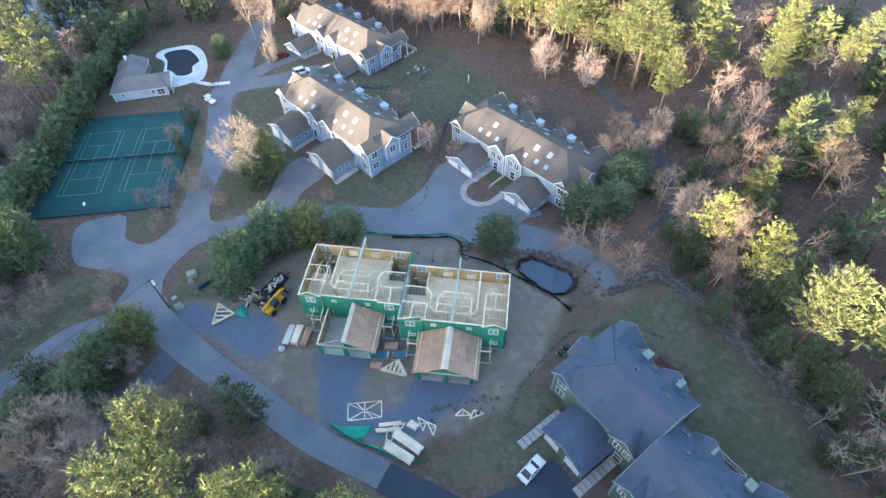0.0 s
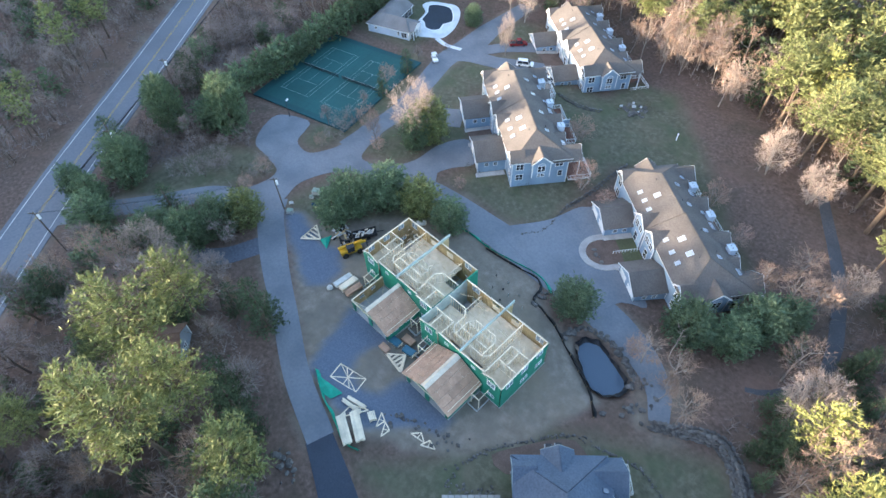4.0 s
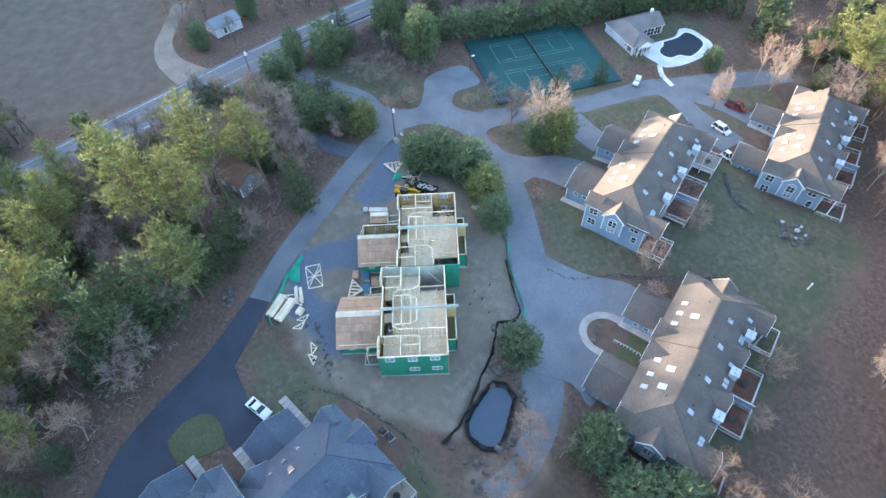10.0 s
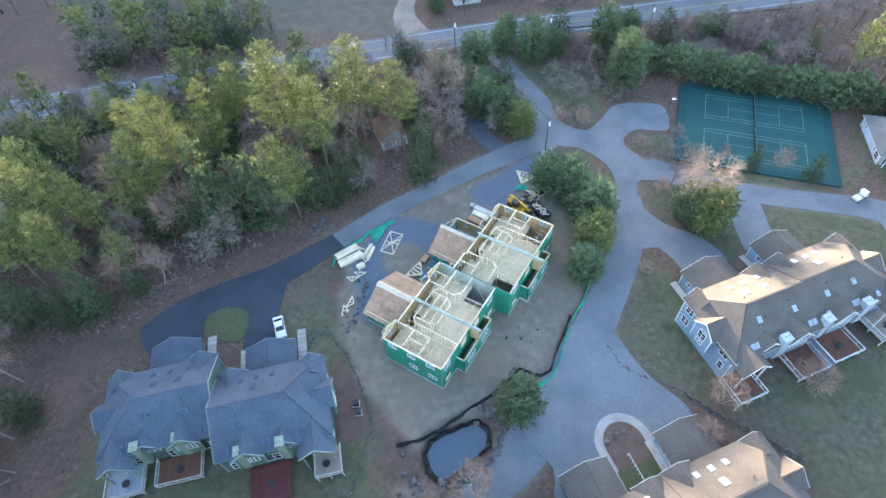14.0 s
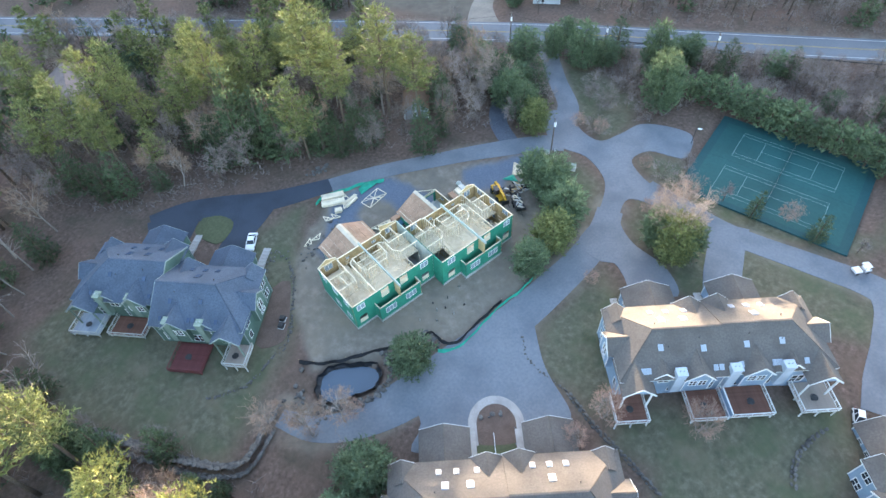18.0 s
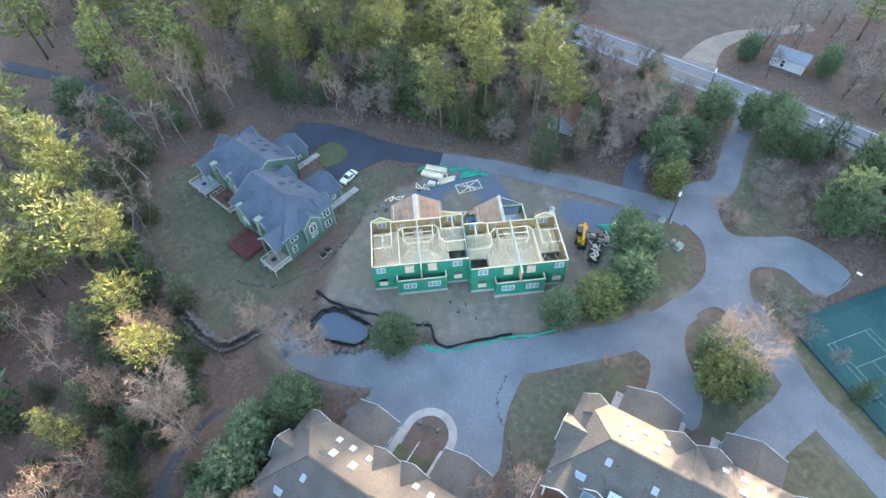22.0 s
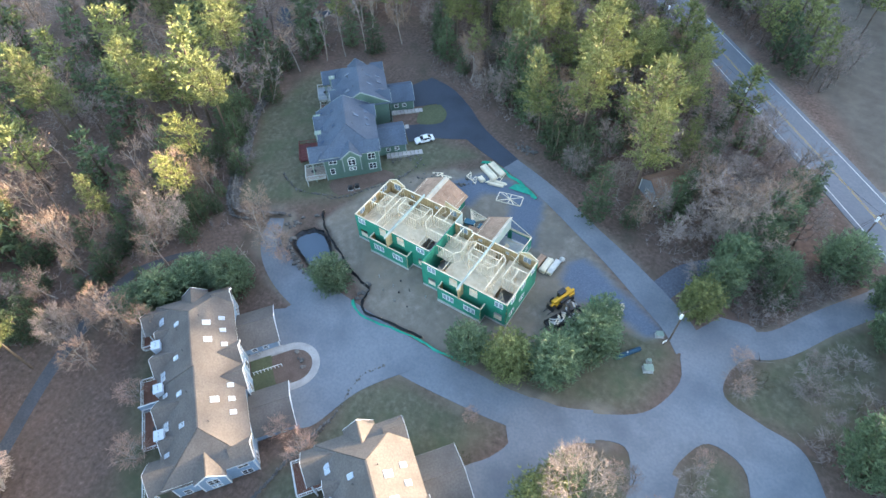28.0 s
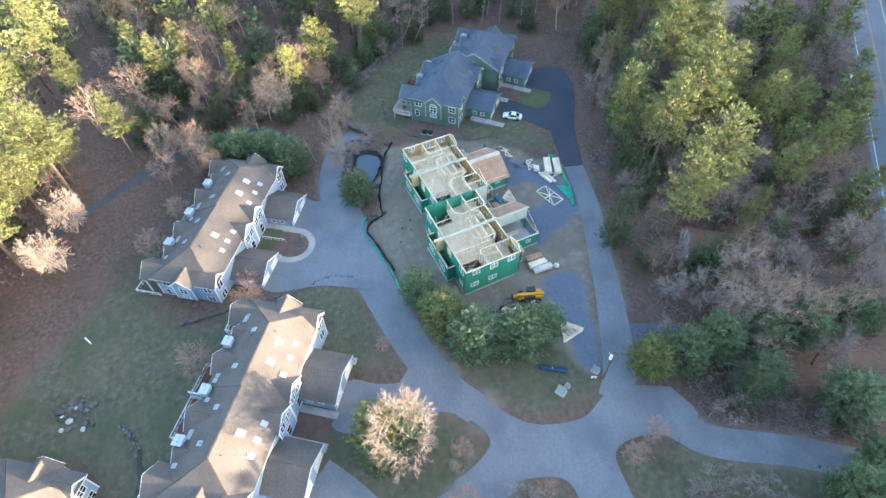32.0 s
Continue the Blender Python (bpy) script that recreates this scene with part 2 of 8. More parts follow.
M_WATER = glassy("pond_water", (0.07, 0.10, 0.14), 0.06)
M_LAKE = glassy("lake_water", (0.10, 0.14, 0.19), 0.12)


# ---- mesh tools ----
class Shape:
    """Collects vertices and faces of one mesh."""

    def __init__(self):
        self.v, self.f = [], []

    def face(self, *pts):
        n = len(self.v)
        self.v += [tuple(p) for p in pts]
        self.f.append(tuple(range(n, n + len(pts))))
        return self

    def box(self, x0, y0, z0, x1, y1, z1, m=None):
        n = len(self.v)
        c = [(x, y, z) for z in (z0, z1) for y in (y0, y1) for x in (x0, x1)]
        self.v += [tuple(m @ Vector(p)) for p in c] if m else c
        self.f += [tuple(n + i for i in q) for q in ((0, 2, 3, 1), (4, 5, 7, 6), (0, 1, 5, 4), (2, 6, 7, 3), (0, 4, 6, 2), (1, 3, 7, 5))]
        return self

    def slab(self, pts, d):
        """A flat polygon thickened by the vector d."""
        n, k = len(self.v), len(pts)
        d = Vector(d)
        self.v += [tuple(p) for p in pts] + [tuple(Vector(p) + d) for p in pts]
        self.f += [tuple(range(n + k - 1, n - 1, -1)), tuple(range(n + k, n + 2 * k))]
        self.f += [(n + i, n + (i + 1) % k, n + k + (i + 1) % k, n + k + i) for i in range(k)]
        return self

    def bar(self, a, b, w=0.09, h=None):
        """A square bar from a to b."""
        a, b = Vector(a), Vector(b)
        d = b - a
        if d.length < 1e-6:
            return self
        q = d.to_track_quat("X", "Z").to_matrix().to_4x4()
        h = h or w
        return self.box(0, -w / 2, -h / 2, d.length, w / 2, h / 2, Matrix.Translation(a) @ q)

    def tube(self, pts, radii, sides=6, cap=True):
        n = len(self.v)
        for i, p in enumerate(pts):
            a, b = Vector(pts[max(i - 1, 0)]), Vector(pts[min(i + 1, len(pts) - 1)])
            q = (b - a).to_track_quat("Z", "Y")
            for k in range(sides):
                t = 2 * math.pi * k / sides
                self.v.append(tuple(Vector(p) + q @ Vector((math.cos(t) * radii[i], math.sin(t) * radii[i], 0))))
        for i in range(len(pts) - 1):
            for k in range(sides):
                a, b = n + i * sides + k, n + i * sides + (k + 1) % sides
                self.f.append((a, b, b + sides, a + sides))
        if cap:
            self.f.append(tuple(n + k for k in reversed(range(sides))))
            self.f.append(tuple(n + (len(pts) - 1) * sides + k for k in range(sides)))
        return self

    def lathe(self, prof, sides=10, at=(0, 0, 0)):
        return self.tube([(at[0], at[1], at[2] + z) for _, z in prof], [max(r, 0.002) for r, _ in prof], sides)

    def mesh(self, name, mat, smooth=False):
        me = bpy.data.meshes.new(name)
        me.from_pydata(self.v, [], self.f)
        if mat:
            me.materials.append(mat)
        if smooth:
            me.shade_smooth()
        return me


JOINED = ("studs", "partition", "rafters", "bracing", "stakes", "railing", "roof_frame")


def part(name, shape, mat, parent, label="", smooth=False):
    ob = new(name, shape if isinstance(shape, bpy.types.Mesh) else shape.mesh(name, mat, smooth))
    ob.parent = parent
    if name in JOINED:
        tagged(ob, kind="stuff")
    return tagged(ob, label) if label else ob


def thing(name, m, label, category, group="", kind=""):
    ob = new(name)
    ob.matrix_world = m if isinstance(m, Matrix) else Matrix.Translation(m)
    return tagged(ob, label, category, group, kind)


def solo(name, shape, mat, m, label, category, group="", kind="", smooth=False):
    ob = new(name, shape.mesh(name, mat, smooth))
    ob.matrix_world = m
    return tagged(ob, label, category, group, kind)


def panel_wall(length, height, thick, holes, z0=0.0):
    """A wall in one piece along +x with its outside at y=0 and thickness to +y; holes are (x0, z0, x1, z1)."""
    s = Shape()
    xs = sorted({0.0, length, *[h[0] for h in holes], *[h[2] for h in holes]})
    zs = sorted({z0, height, *[h[1] for h in holes], *[h[3] for h in holes]})
    nx, nz = len(xs) - 1, len(zs) - 1
    solid = [[not any(h[0] < (xs[i] + xs[i + 1]) / 2 < h[2] and h[1] < (zs[k] + zs[k + 1]) / 2 < h[3] for h in holes) for k in range(nz)] for i in range(nx)]
    s.v = [(x, y, z) for y in (0.0, thick) for x in xs for z in zs]
    V = lambda i, k, side: side * len(xs) * len(zs) + i * len(zs) + k
    full = lambda i, k: 0 <= i < nx and 0 <= k < nz and solid[i][k]
    for i in range(nx):
        for k in range(nz):
            if solid[i][k]:
                s.f += [(V(i, k, 0), V(i + 1, k, 0), V(i + 1, k + 1, 0), V(i, k + 1, 0)), (V(i, k + 1, 1), V(i + 1, k + 1, 1), V(i + 1, k, 1), V(i, k, 1))]
                for ok, a, b in ((full(i - 1, k), (i, k + 1), (i, k)), (full(i + 1, k), (i + 1, k), (i + 1, k + 1)), (full(i, k - 1), (i, k), (i + 1, k)), (full(i, k + 1), (i + 1, k + 1), (i, k + 1))):
                    if not ok:
                        s.f.append((V(*a, 1), V(*b, 1), V(*b, 0), V(*a, 0)))
    used = sorted({q for f in s.f for q in f})
    at = {q: n for n, q in enumerate(used)}
    s.v, s.f = [s.v[q] for q in used], [tuple(at[q] for q in f) for f in s.f]
    return s


# ---- the lie of the land ----
SPOTS = [(0, 0, 0), (0, -11.4, .4), (-36, 0, 0), (-36, -9, .4), (-18, -3, .1), (-16, -35, 1.15), (-40, -25, .9), (5, -31, 1.0), (17, -25, .85), (30, -35, .8),
         (-8.7, 28.8, -2.55), (2, 40, -2.8), (12, 33, -2.9), (-41, 43, 0.1), (-50, 83, -2.8), (-95, 29, -1.2), (-62, -10, .48), (-97, 57, -.6),
         (-60, 67.5, -1.3), (-82, 53.6, -1.4), (-57, -3, .4), (-25, 16, -1.2), (8, 8, -1.6), (-45, 16, -.6)]


def lie(x, y):
    """The ground's height; works on numbers and on arrays."""
    num = den = 0.0
    for a, b, z in SPOTS:
        w = 1.0 / ((x - a) ** 2 + (y - b) ** 2 + 30.0) ** 1.5
        num, den = num + w * z, den + w
    return num / den


def on(x, y, turn=0.0, up=0.0):
    return pose(x, y, float(lie(x, y)) + up, 0, 0, turn)


def bend(pts, step=1.5):
    """A smooth line through plan points, as points about a step apart."""
    p = [Vector(q) for q in pts]
    p = [2 * p[0] - p[1], *p, 2 * p[-1] - p[-2]]
    out = []
    for a, b, c, d in zip(p, p[1:], p[2:], p[3:]):
        n = max(2, int((c - b).length / step))
        for i in range(n):
            t = i / n
            out.append(0.5 * (2 * b + (c - a) * t + (2 * a - 5 * b + 4 * c - d) * t * t + (3 * b - a - 3 * c + d) * t ** 3))
    return out + [p[-2]]


def ribbon(pts, width, up, across=4, skirt=0.3, offset=0.0, step=1.5):
    """A strip that lies on the ground along a plan line; width may be a list along the line."""
    line = bend(pts, step)
    s = Shape()
    n = len(line)
    ws = width if isinstance(width, (list, tuple)) else [width, width]
    rows = []
    for i, p in enumerate(line):
        d = (line[min(i + 1, n - 1)] - line[max(i - 1, 0)]).normalized()
        nrm = Vector((-d.y, d.x))
        w = np.interp(i / (n - 1), np.linspace(0, 1, len(ws)), ws)
        row = []
        for k in range(across + 1):
            q = p + nrm * (offset + w * (k / across - 0.5))
            row.append((q.x, q.y, float(lie(q.x, q.y)) + up))
        rows.append([(row[0][0], row[0][1], row[0][2] - skirt), *row, (row[-1][0], row[-1][1], row[-1][2] - skirt)])
    k = len(rows[0])
    s.v = [v for r in rows for v in r]
    s.f = [(i * k + j + 1, i * k + j, (i + 1) * k + j, (i + 1) * k + j + 1) for i in range(n - 1) for j in range(k - 1)]
    return s


def patch(pts, up, cell=1.5, skirt=0.3, round_it=True):
    """A sheet on the ground inside a plan outline, with a short skirt down at its rim."""
    rim = bend([*pts, pts[0]], 1.2)[:-1] if round_it else [Vector(p) for p in pts]
    bm = bmesh.new()
    vs = [bm.verts.new((p.x, p.y, 0)) for p in rim]
    bm.faces.new(vs).normal_update()
    bmesh.ops.triangulate(bm, faces=bm.faces[:])
    lo, hi = [min(p[i] for p in rim) for i in (0, 1)], [max(p[i] for p in rim) for i in (0, 1)]
    for axis in (0, 1):
        c = lo[axis] + cell
        while c < hi[axis]:
            no = (1, 0, 0) if axis == 0 else (0, 1, 0)
            co = (c, 0, 0) if axis == 0 else (0, c, 0)
            bmesh.ops.bisect_plane(bm, geom=bm.verts[:] + bm.edges[:] + bm.faces[:], plane_co=co, plane_no=no)
            c += cell * 2
    s = Shape()
    bm.verts.index_update()
    s.v = [(v.co.x, v.co.y, float(lie(v.co.x, v.co.y)) + up) for v in bm.verts]
    for f in bm.faces:
        idx = [v.index for v in f.verts]
        s.f.append(tuple(idx if f.normal.z > 0 or f.calc_area() == 0 else reversed(idx)))
    for e in bm.edges:
        if e.is_boundary:
            a, b = s.v[e.verts[0].index], s.v[e.verts[1].index]
            s.face(a, b, (b[0], b[1], b[2] - skirt), (a[0], a[1], a[2] - skirt))
    bm.free()
    return s


def inside(x, y, poly):
    """Whether points lie in a plan outline (arrays)."""
    r = np.zeros(np.shape(x), bool)
    for (a, b), (c, d) in zip(poly, [*poly[1:], poly[0]]):
        with np.errstate(divide="ignore", invalid="ignore"):
            r ^= ((b > y) != (d > y)) & (x < (c - a) * (y - b) / (d - b + 1e-12) + a)
    return r


def away(x, y, line):
    """Distance to a plan line (arrays)."""
    best = np.full(np.shape(x), 1e9)
    for (a, b), (c, d) in zip(line, line[1:]):
        l2 = (c - a) ** 2 + (d - b) ** 2 + 1e-9
        t = np.clip(((x - a) * (c - a) + (y - b) * (d - b)) / l2, 0, 1)
        best = np.minimum(best, np.hypot(x - a - t * (c - a), y - b - t * (d - b)))
    return best

# ---- ground, roads, water ----
DRIVE = [(-66, -10), (-61.6, -14.1), (-50.7, -20.3), (-39.9, -25.4), (-28.4, -31.0), (-16.3, -34.9)]
ASPHALT = [(-16.6, -35.0), (-8.8, -37.9), (-2, -41.0), (5, -45.6), (12.5, -49.8), (19.5, -51.5)]
LANE = [(-57.5, 11.2), (-52.1, 13.8), (-43.5, 15.8), (-34.3, 16.6), (-24.1, 17.0), (-12.9, 17.0), (-1.5, 16.4), (9, 14.5), (16, 10.5), (19.5, 5)]
EXIT = [(-70.2, -15), (-77.7, -19.0), (-84.3, -28.8), (-91.0, -37.8), (-97.5, -45.8)]
POOLROAD = [(-68.6, 12), (-69.5, 20), (-71, 32), (-76.0, 46), (-79.2, 56), (-79.0, 66), (-80.4, 75), (-81.0, 84), (-81.5, 94)]
JUNCTION = [(-68.2, -19.6), (-65.0, -13.4), (-64.6, -8.8), (-66.3, -3.3), (-63.9, 4.0), (-58.8, 8.1), (-52.5, 10.8), (-46, 12.6), (-45.5, 18.6), (-47.2, 20.8), (-45.8, 24.5), (-43.2, 29.0), (-49.6, 33.8), (-53.6, 28.2), (-54.0, 20.0),
            (-57.0, 14.2), (-62.8, 11.7), (-65.4, 16.0), (-66.6, 20.6), (-72.4, 20.6), (-70.4, 13.0), (-71.0, 8.3), (-73.6, 4.2), (-79.0, 5.0), (-81.6, 9.6), (-84.2, 11.8), (-91.8, 7.4), (-86.6, -1.9), (-79.2, -3.3), (-73.2, -4.8), (-72.8, -10.2), (-75.6, -16.4), (-73.8, -20.6)]
SPUR2 = [(-72.5, 29.5), (-66.5, 33.2), (-61.0, 36.0), (-56.6, 38.9)]
SPUR3 = [(-79, 58), (-75.0, 61.2), (-67.6, 64.0), (-60.5, 67.0), (-55.5, 69.5)]
SPUR4 = [(-78, 63), (-74.4, 66.2), (-71.2, 71.0), (-67.4, 75.1), (-64.6, 78.0)]
HIGHWAY = [(40, -192), (0, -151), (-40, -110), (-60, -89.6), (-86, -62.8), (-109, -38), (-133, -10), (-170, 33), (-230, 103), (-300, 190)]
SIDETRACK = [(-57, -19), (-60, -26), (-65, -31), (-69, -33)]
FOOTPATH = [(26.5, 20.5), (30, 23), (34.5, 31), (34.2, 38), (32.6, 44), (29.8, 52.2), (25.9, 60), (21.9, 66.8), (16, 77)]
FARLOOP = [(108, -96), (92, -88), (80, -81), (73, -75), (68.5, -67), (70, -59), (75.5, -56.5), (80.5, -61), (84, -70)]
FIELDTRACK = [(-88.5, -62.5), (-93.7, -69.4), (-99.9, -75.4), (-108.6, -79.2), (-118.5, -79.8), (-132, -80.5)]

DIRT = [(-61, -9), (-50, -17), (-39, -23), (-27, -29), (-15, -32), (-6, -27), (0, -22), (5, -15), (9, -5), (11, 1), (2, 7), (-8, 10), (-13, 13.4), (-30, 12.6), (-40, 9), (-50, -3), (-56, -8)]
STONE_A = [(-62, -10.8), (-58.4, -8.8), (-50, -10.2), (-44.7, -9.2), (-42, -11), (-40, -12), (-39.4, -16), (-42, -18.7), (-46, -18), (-53.5, -14.8)]
STONE_B = [(-32.5, -16), (-22.2, -14), (-22.2, -17), (-23.3, -20), (-22.8, -24.4), (-19.2, -25.2), (-15.5, -23.4), (-14.9, -19.8), (-13.4, -18.2), (-4.1, -18), (-4.4, -21), (-7.5, -23.5), (-9.5, -26.5), (-12.5, -29.5), (-21, -29.6), (-27.4, -28), (-30.3, -23.4), (-30.3, -19.8)]
LAWNS = [[(-70.4, 65.6), (-67.9, 71.0), (-62.8, 76.0), (-60.6, 72.6), (-63.8, 68.6), (-66.1, 66.4)], [(-76.6, 69.5), (-72.6, 72.6), (-67, 79.5), (-71, 87), (-77.6, 86)],
         [(-47, 69), (-37, 72), (-34, 84), (-24, 85), (-11, 73), (0, 60), (14, 47), (20, 40), (14, 36), (-2, 52), (-12, 58), (-20, 50), (-27, 52), (-38, 60)],
         [(-64, 27), (-55, 27), (-50, 33), (-58, 42), (-66, 52), (-74, 60), (-76, 50), (-71, 34)],
         [(-42, 21), (-33, 21), (-24, 23), (-20, 29), (-29, 33), (-39, 31)],
         [(-3, -26), (2, -16), (8, -8), (14, -4), (24, 3), (30, 6), (38, -4), (48, -20), (48, -40), (36, -44), (24, -28), (12, -30), (2, -34), (-8, -33)],
         [(-64, -8), (-57, -10), (-46, -3), (-34, 11.5), (-52, 11), (-62, 5)],
         [(-65, 13), (-57, 15.5), (-54.5, 21), (-54, 28), (-57, 33), (-66, 31), (-68.5, 22)],
         [(-82, 11), (-78, 6), (-73, 5), (-71.5, 10), (-72.5, 20), (-76, 32), (-80, 38)],
         [(-74, -5), (-77, -16), (-86, -28), (-93, -34), (-96, -22), (-92, -8), (-84, -4)],
         [(-45, 20), (-25, 21), (-20, 27), (-20, 38), (-27, 44), (-33, 36), (-42, 30)],
         [(-52, 63), (-38, 53), (-24, 40), (-18, 44), (-23, 56), (-38, 64), (-48, 71)],
         [(-80, 60), (-70, 52), (-62, 50), (-66, 62)],
         [(-78, 11), (-70, 16), (-72, 30), (-84, 52), (-92, 53), (-80, 26)],
         [(-114, 48), (-90, 52), (-90, 60), (-106, 80), (-118, 70)]]
FIELD = [(-86, -70), (-104, -75), (-125, -85), (-160, -92), (-420, -60), (-420, -330), (-60, -330), (-50, -130), (-75, -92)]

POND_RIM = [(12.2, 5.4), (10.3, 3.0), (8.1, 2.8), (5.1, 4.5), (2.5, 6.6), (1.8, 9.0), (3.7, 10.5), (6.6, 9.9), (10.3, 8.4), (12.2, 7.2)]

xs = np.concatenate([np.linspace(-2500, -420, 12)[:-1], np.linspace(-420, -150, 46)[:-1], np.linspace(-150, 70, 215)[:-1], np.linspace(70, 300, 40)[:-1], np.linspace(300, 2500, 12)])
ys = np.concatenate([np.linspace(-2500, -420, 12)[:-1], np.linspace(-420, -110, 52)[:-1], np.linspace(-110, 110, 215)[:-1], np.linspace(110, 300, 34)[:-1], np.linspace(300, 2500, 12)])
GX, GY = np.meshgrid(xs, ys)
GZ = lie(GX, GY)
ROADS = [(DRIVE, 3), (LANE, 5), (EXIT, 3.5), (POOLROAD, 3.5), (HIGHWAY, 7), (ASPHALT, 4), (FOOTPATH, 2.5), (SIDETRACK, 2.5), (FIELDTRACK, 4), (SPUR2, 4), (SPUR3, 3.4), (SPUR4, 2.6)]
rough = np.array([noise.noise((float(a) * 0.13, float(b) * 0.13, 3.1)) + 0.5 * noise.noise((float(a) * 0.4, float(b) * 0.4, 1.7)) for a, b in zip(GX.ravel(), GY.ravel())]).reshape(GX.shape)
near_road = np.min([np.clip((away(GX, GY, r) - w) / 4, 0, 1) for r, w in ROADS], axis=0)
soft_cut = near_road * ~inside(GX, GY, DIRT) * np.clip((np.hypot(GX + 66, GY - 6) - 30) / 8, 0, 1)
for c in ((1.05, 40.4), (-42.05, 44.05), (-52.4, 84.3), (22, -27), (-97, 29), (-100, 62)):
    soft_cut = soft_cut * np.clip((np.hypot(GX - c[0], GY - c[1]) - 22) / 8, 0, 1)
GZ = GZ + soft_cut * rough * 0.35
SHADE_HILL = 52.5
# unseen wooded rise, added in the south-west to keep low sun off the yards
along = -(GX * 0.6 + GY * 0.8)
def shade_hill(a, v):
    """How high the unseen shading rise stands, by the distance towards the sun and the distance across."""
    return np.clip((a - 190) / 160, 0, 1) ** 2 * (SHADE_HILL + 2.5 * np.clip((v + 46) / 6, 0, 1) + 3.5 * np.clip((v + 16) / 10, 0, 1) + 5 * np.clip((v - 36) / 8, 0, 1) + 7 * np.clip((v - 56) / 20, 0, 1))


GZ = GZ + shade_hill(along, GX * 0.8 - GY * 0.6)
GZ[(GX ** 2 + GY ** 2) > 700 ** 2] = np.minimum(GZ, SHADE_HILL + 9)[(GX ** 2 + GY ** 2) > 700 ** 2]
# the far shore: a dip for the lake in the north-east
lake_dip = np.clip((GX * 0.75 + GY * 0.66 - 172) / 14, 0, 1)
GZ = GZ - lake_dip * 6 * (GX > 20)
# level ground under the courts
ca, sa = math.cos(math.radians(103.5)), math.sin(math.radians(103.5))
lv = np.clip(1 - np.maximum(abs((GX + 93.4) * ca + (GY - 29.2) * sa) - 18, abs((GY - 29.2) * ca - (GX + 93.4) * sa) - 16.5) / 2, 0, 1)
GZ = GZ * (1 - lv) + lv * np.minimum(GZ, float(lie(-96, 28.6)) - 0.25)
# the pond's bowl
pd = away(GX, GY, [*POND_RIM, POND_RIM[0]]) * np.where(inside(GX, GY, POND_RIM), 1, -1)
GZ = GZ - np.clip((pd + 1.5) / 1.9, 0, 1) * 1.35
me = bpy.data.meshes.new("ground")
nx, ny = len(xs), len(ys)
idx = np.arange(nx * ny).reshape(ny, nx)
quads = np.stack([idx[:-1, :-1], idx[:-1, 1:], idx[1:, 1:], idx[1:, :-1]], -1).reshape(-1, 4)
me.from_pydata(np.stack([GX, GY, GZ], -1).reshape(-1, 3).tolist(), [], quads.tolist())
me.shade_smooth()


def zone(polys, feather=1.2):
    w = np.zeros(GX.shape)
    for p in polys:
        d = away(GX, GY, [*p, p[0]]) * np.where(inside(GX, GY, p), 1, -1)
        w = np.maximum(w, np.clip(0.5 + (d + rough * 1.0) / (2 * feather), 0, 1))
    return w


z_dirt, z_stone, z_lawn, z_field = zone([DIRT], 0.8), zone([STONE_A, STONE_B], 0.7), zone(LAWNS, 2.0), zone([FIELD], 3.0)
# sandy verges along the roads
for line, w in ((DRIVE, 2.3), (LANE, 3.4), (EXIT, 2.6), (POOLROAD, 2.8), (HIGHWAY, 5.8)):
    z_dirt = np.maximum(z_dirt, np.clip((w + 1.5 - away(GX, GY, line)) / 1.6, 0, 1) * np.clip(0.5 + rough * 0.8, 0, 0.9))
for name, z in (("dirt", z_dirt), ("stone", z_stone), ("lawn", z_lawn), ("field", z_field)):
    a = me.attributes.new(name, "FLOAT", "POINT")
    a.data.foreach_set("value", z.ravel().astype(np.float32))


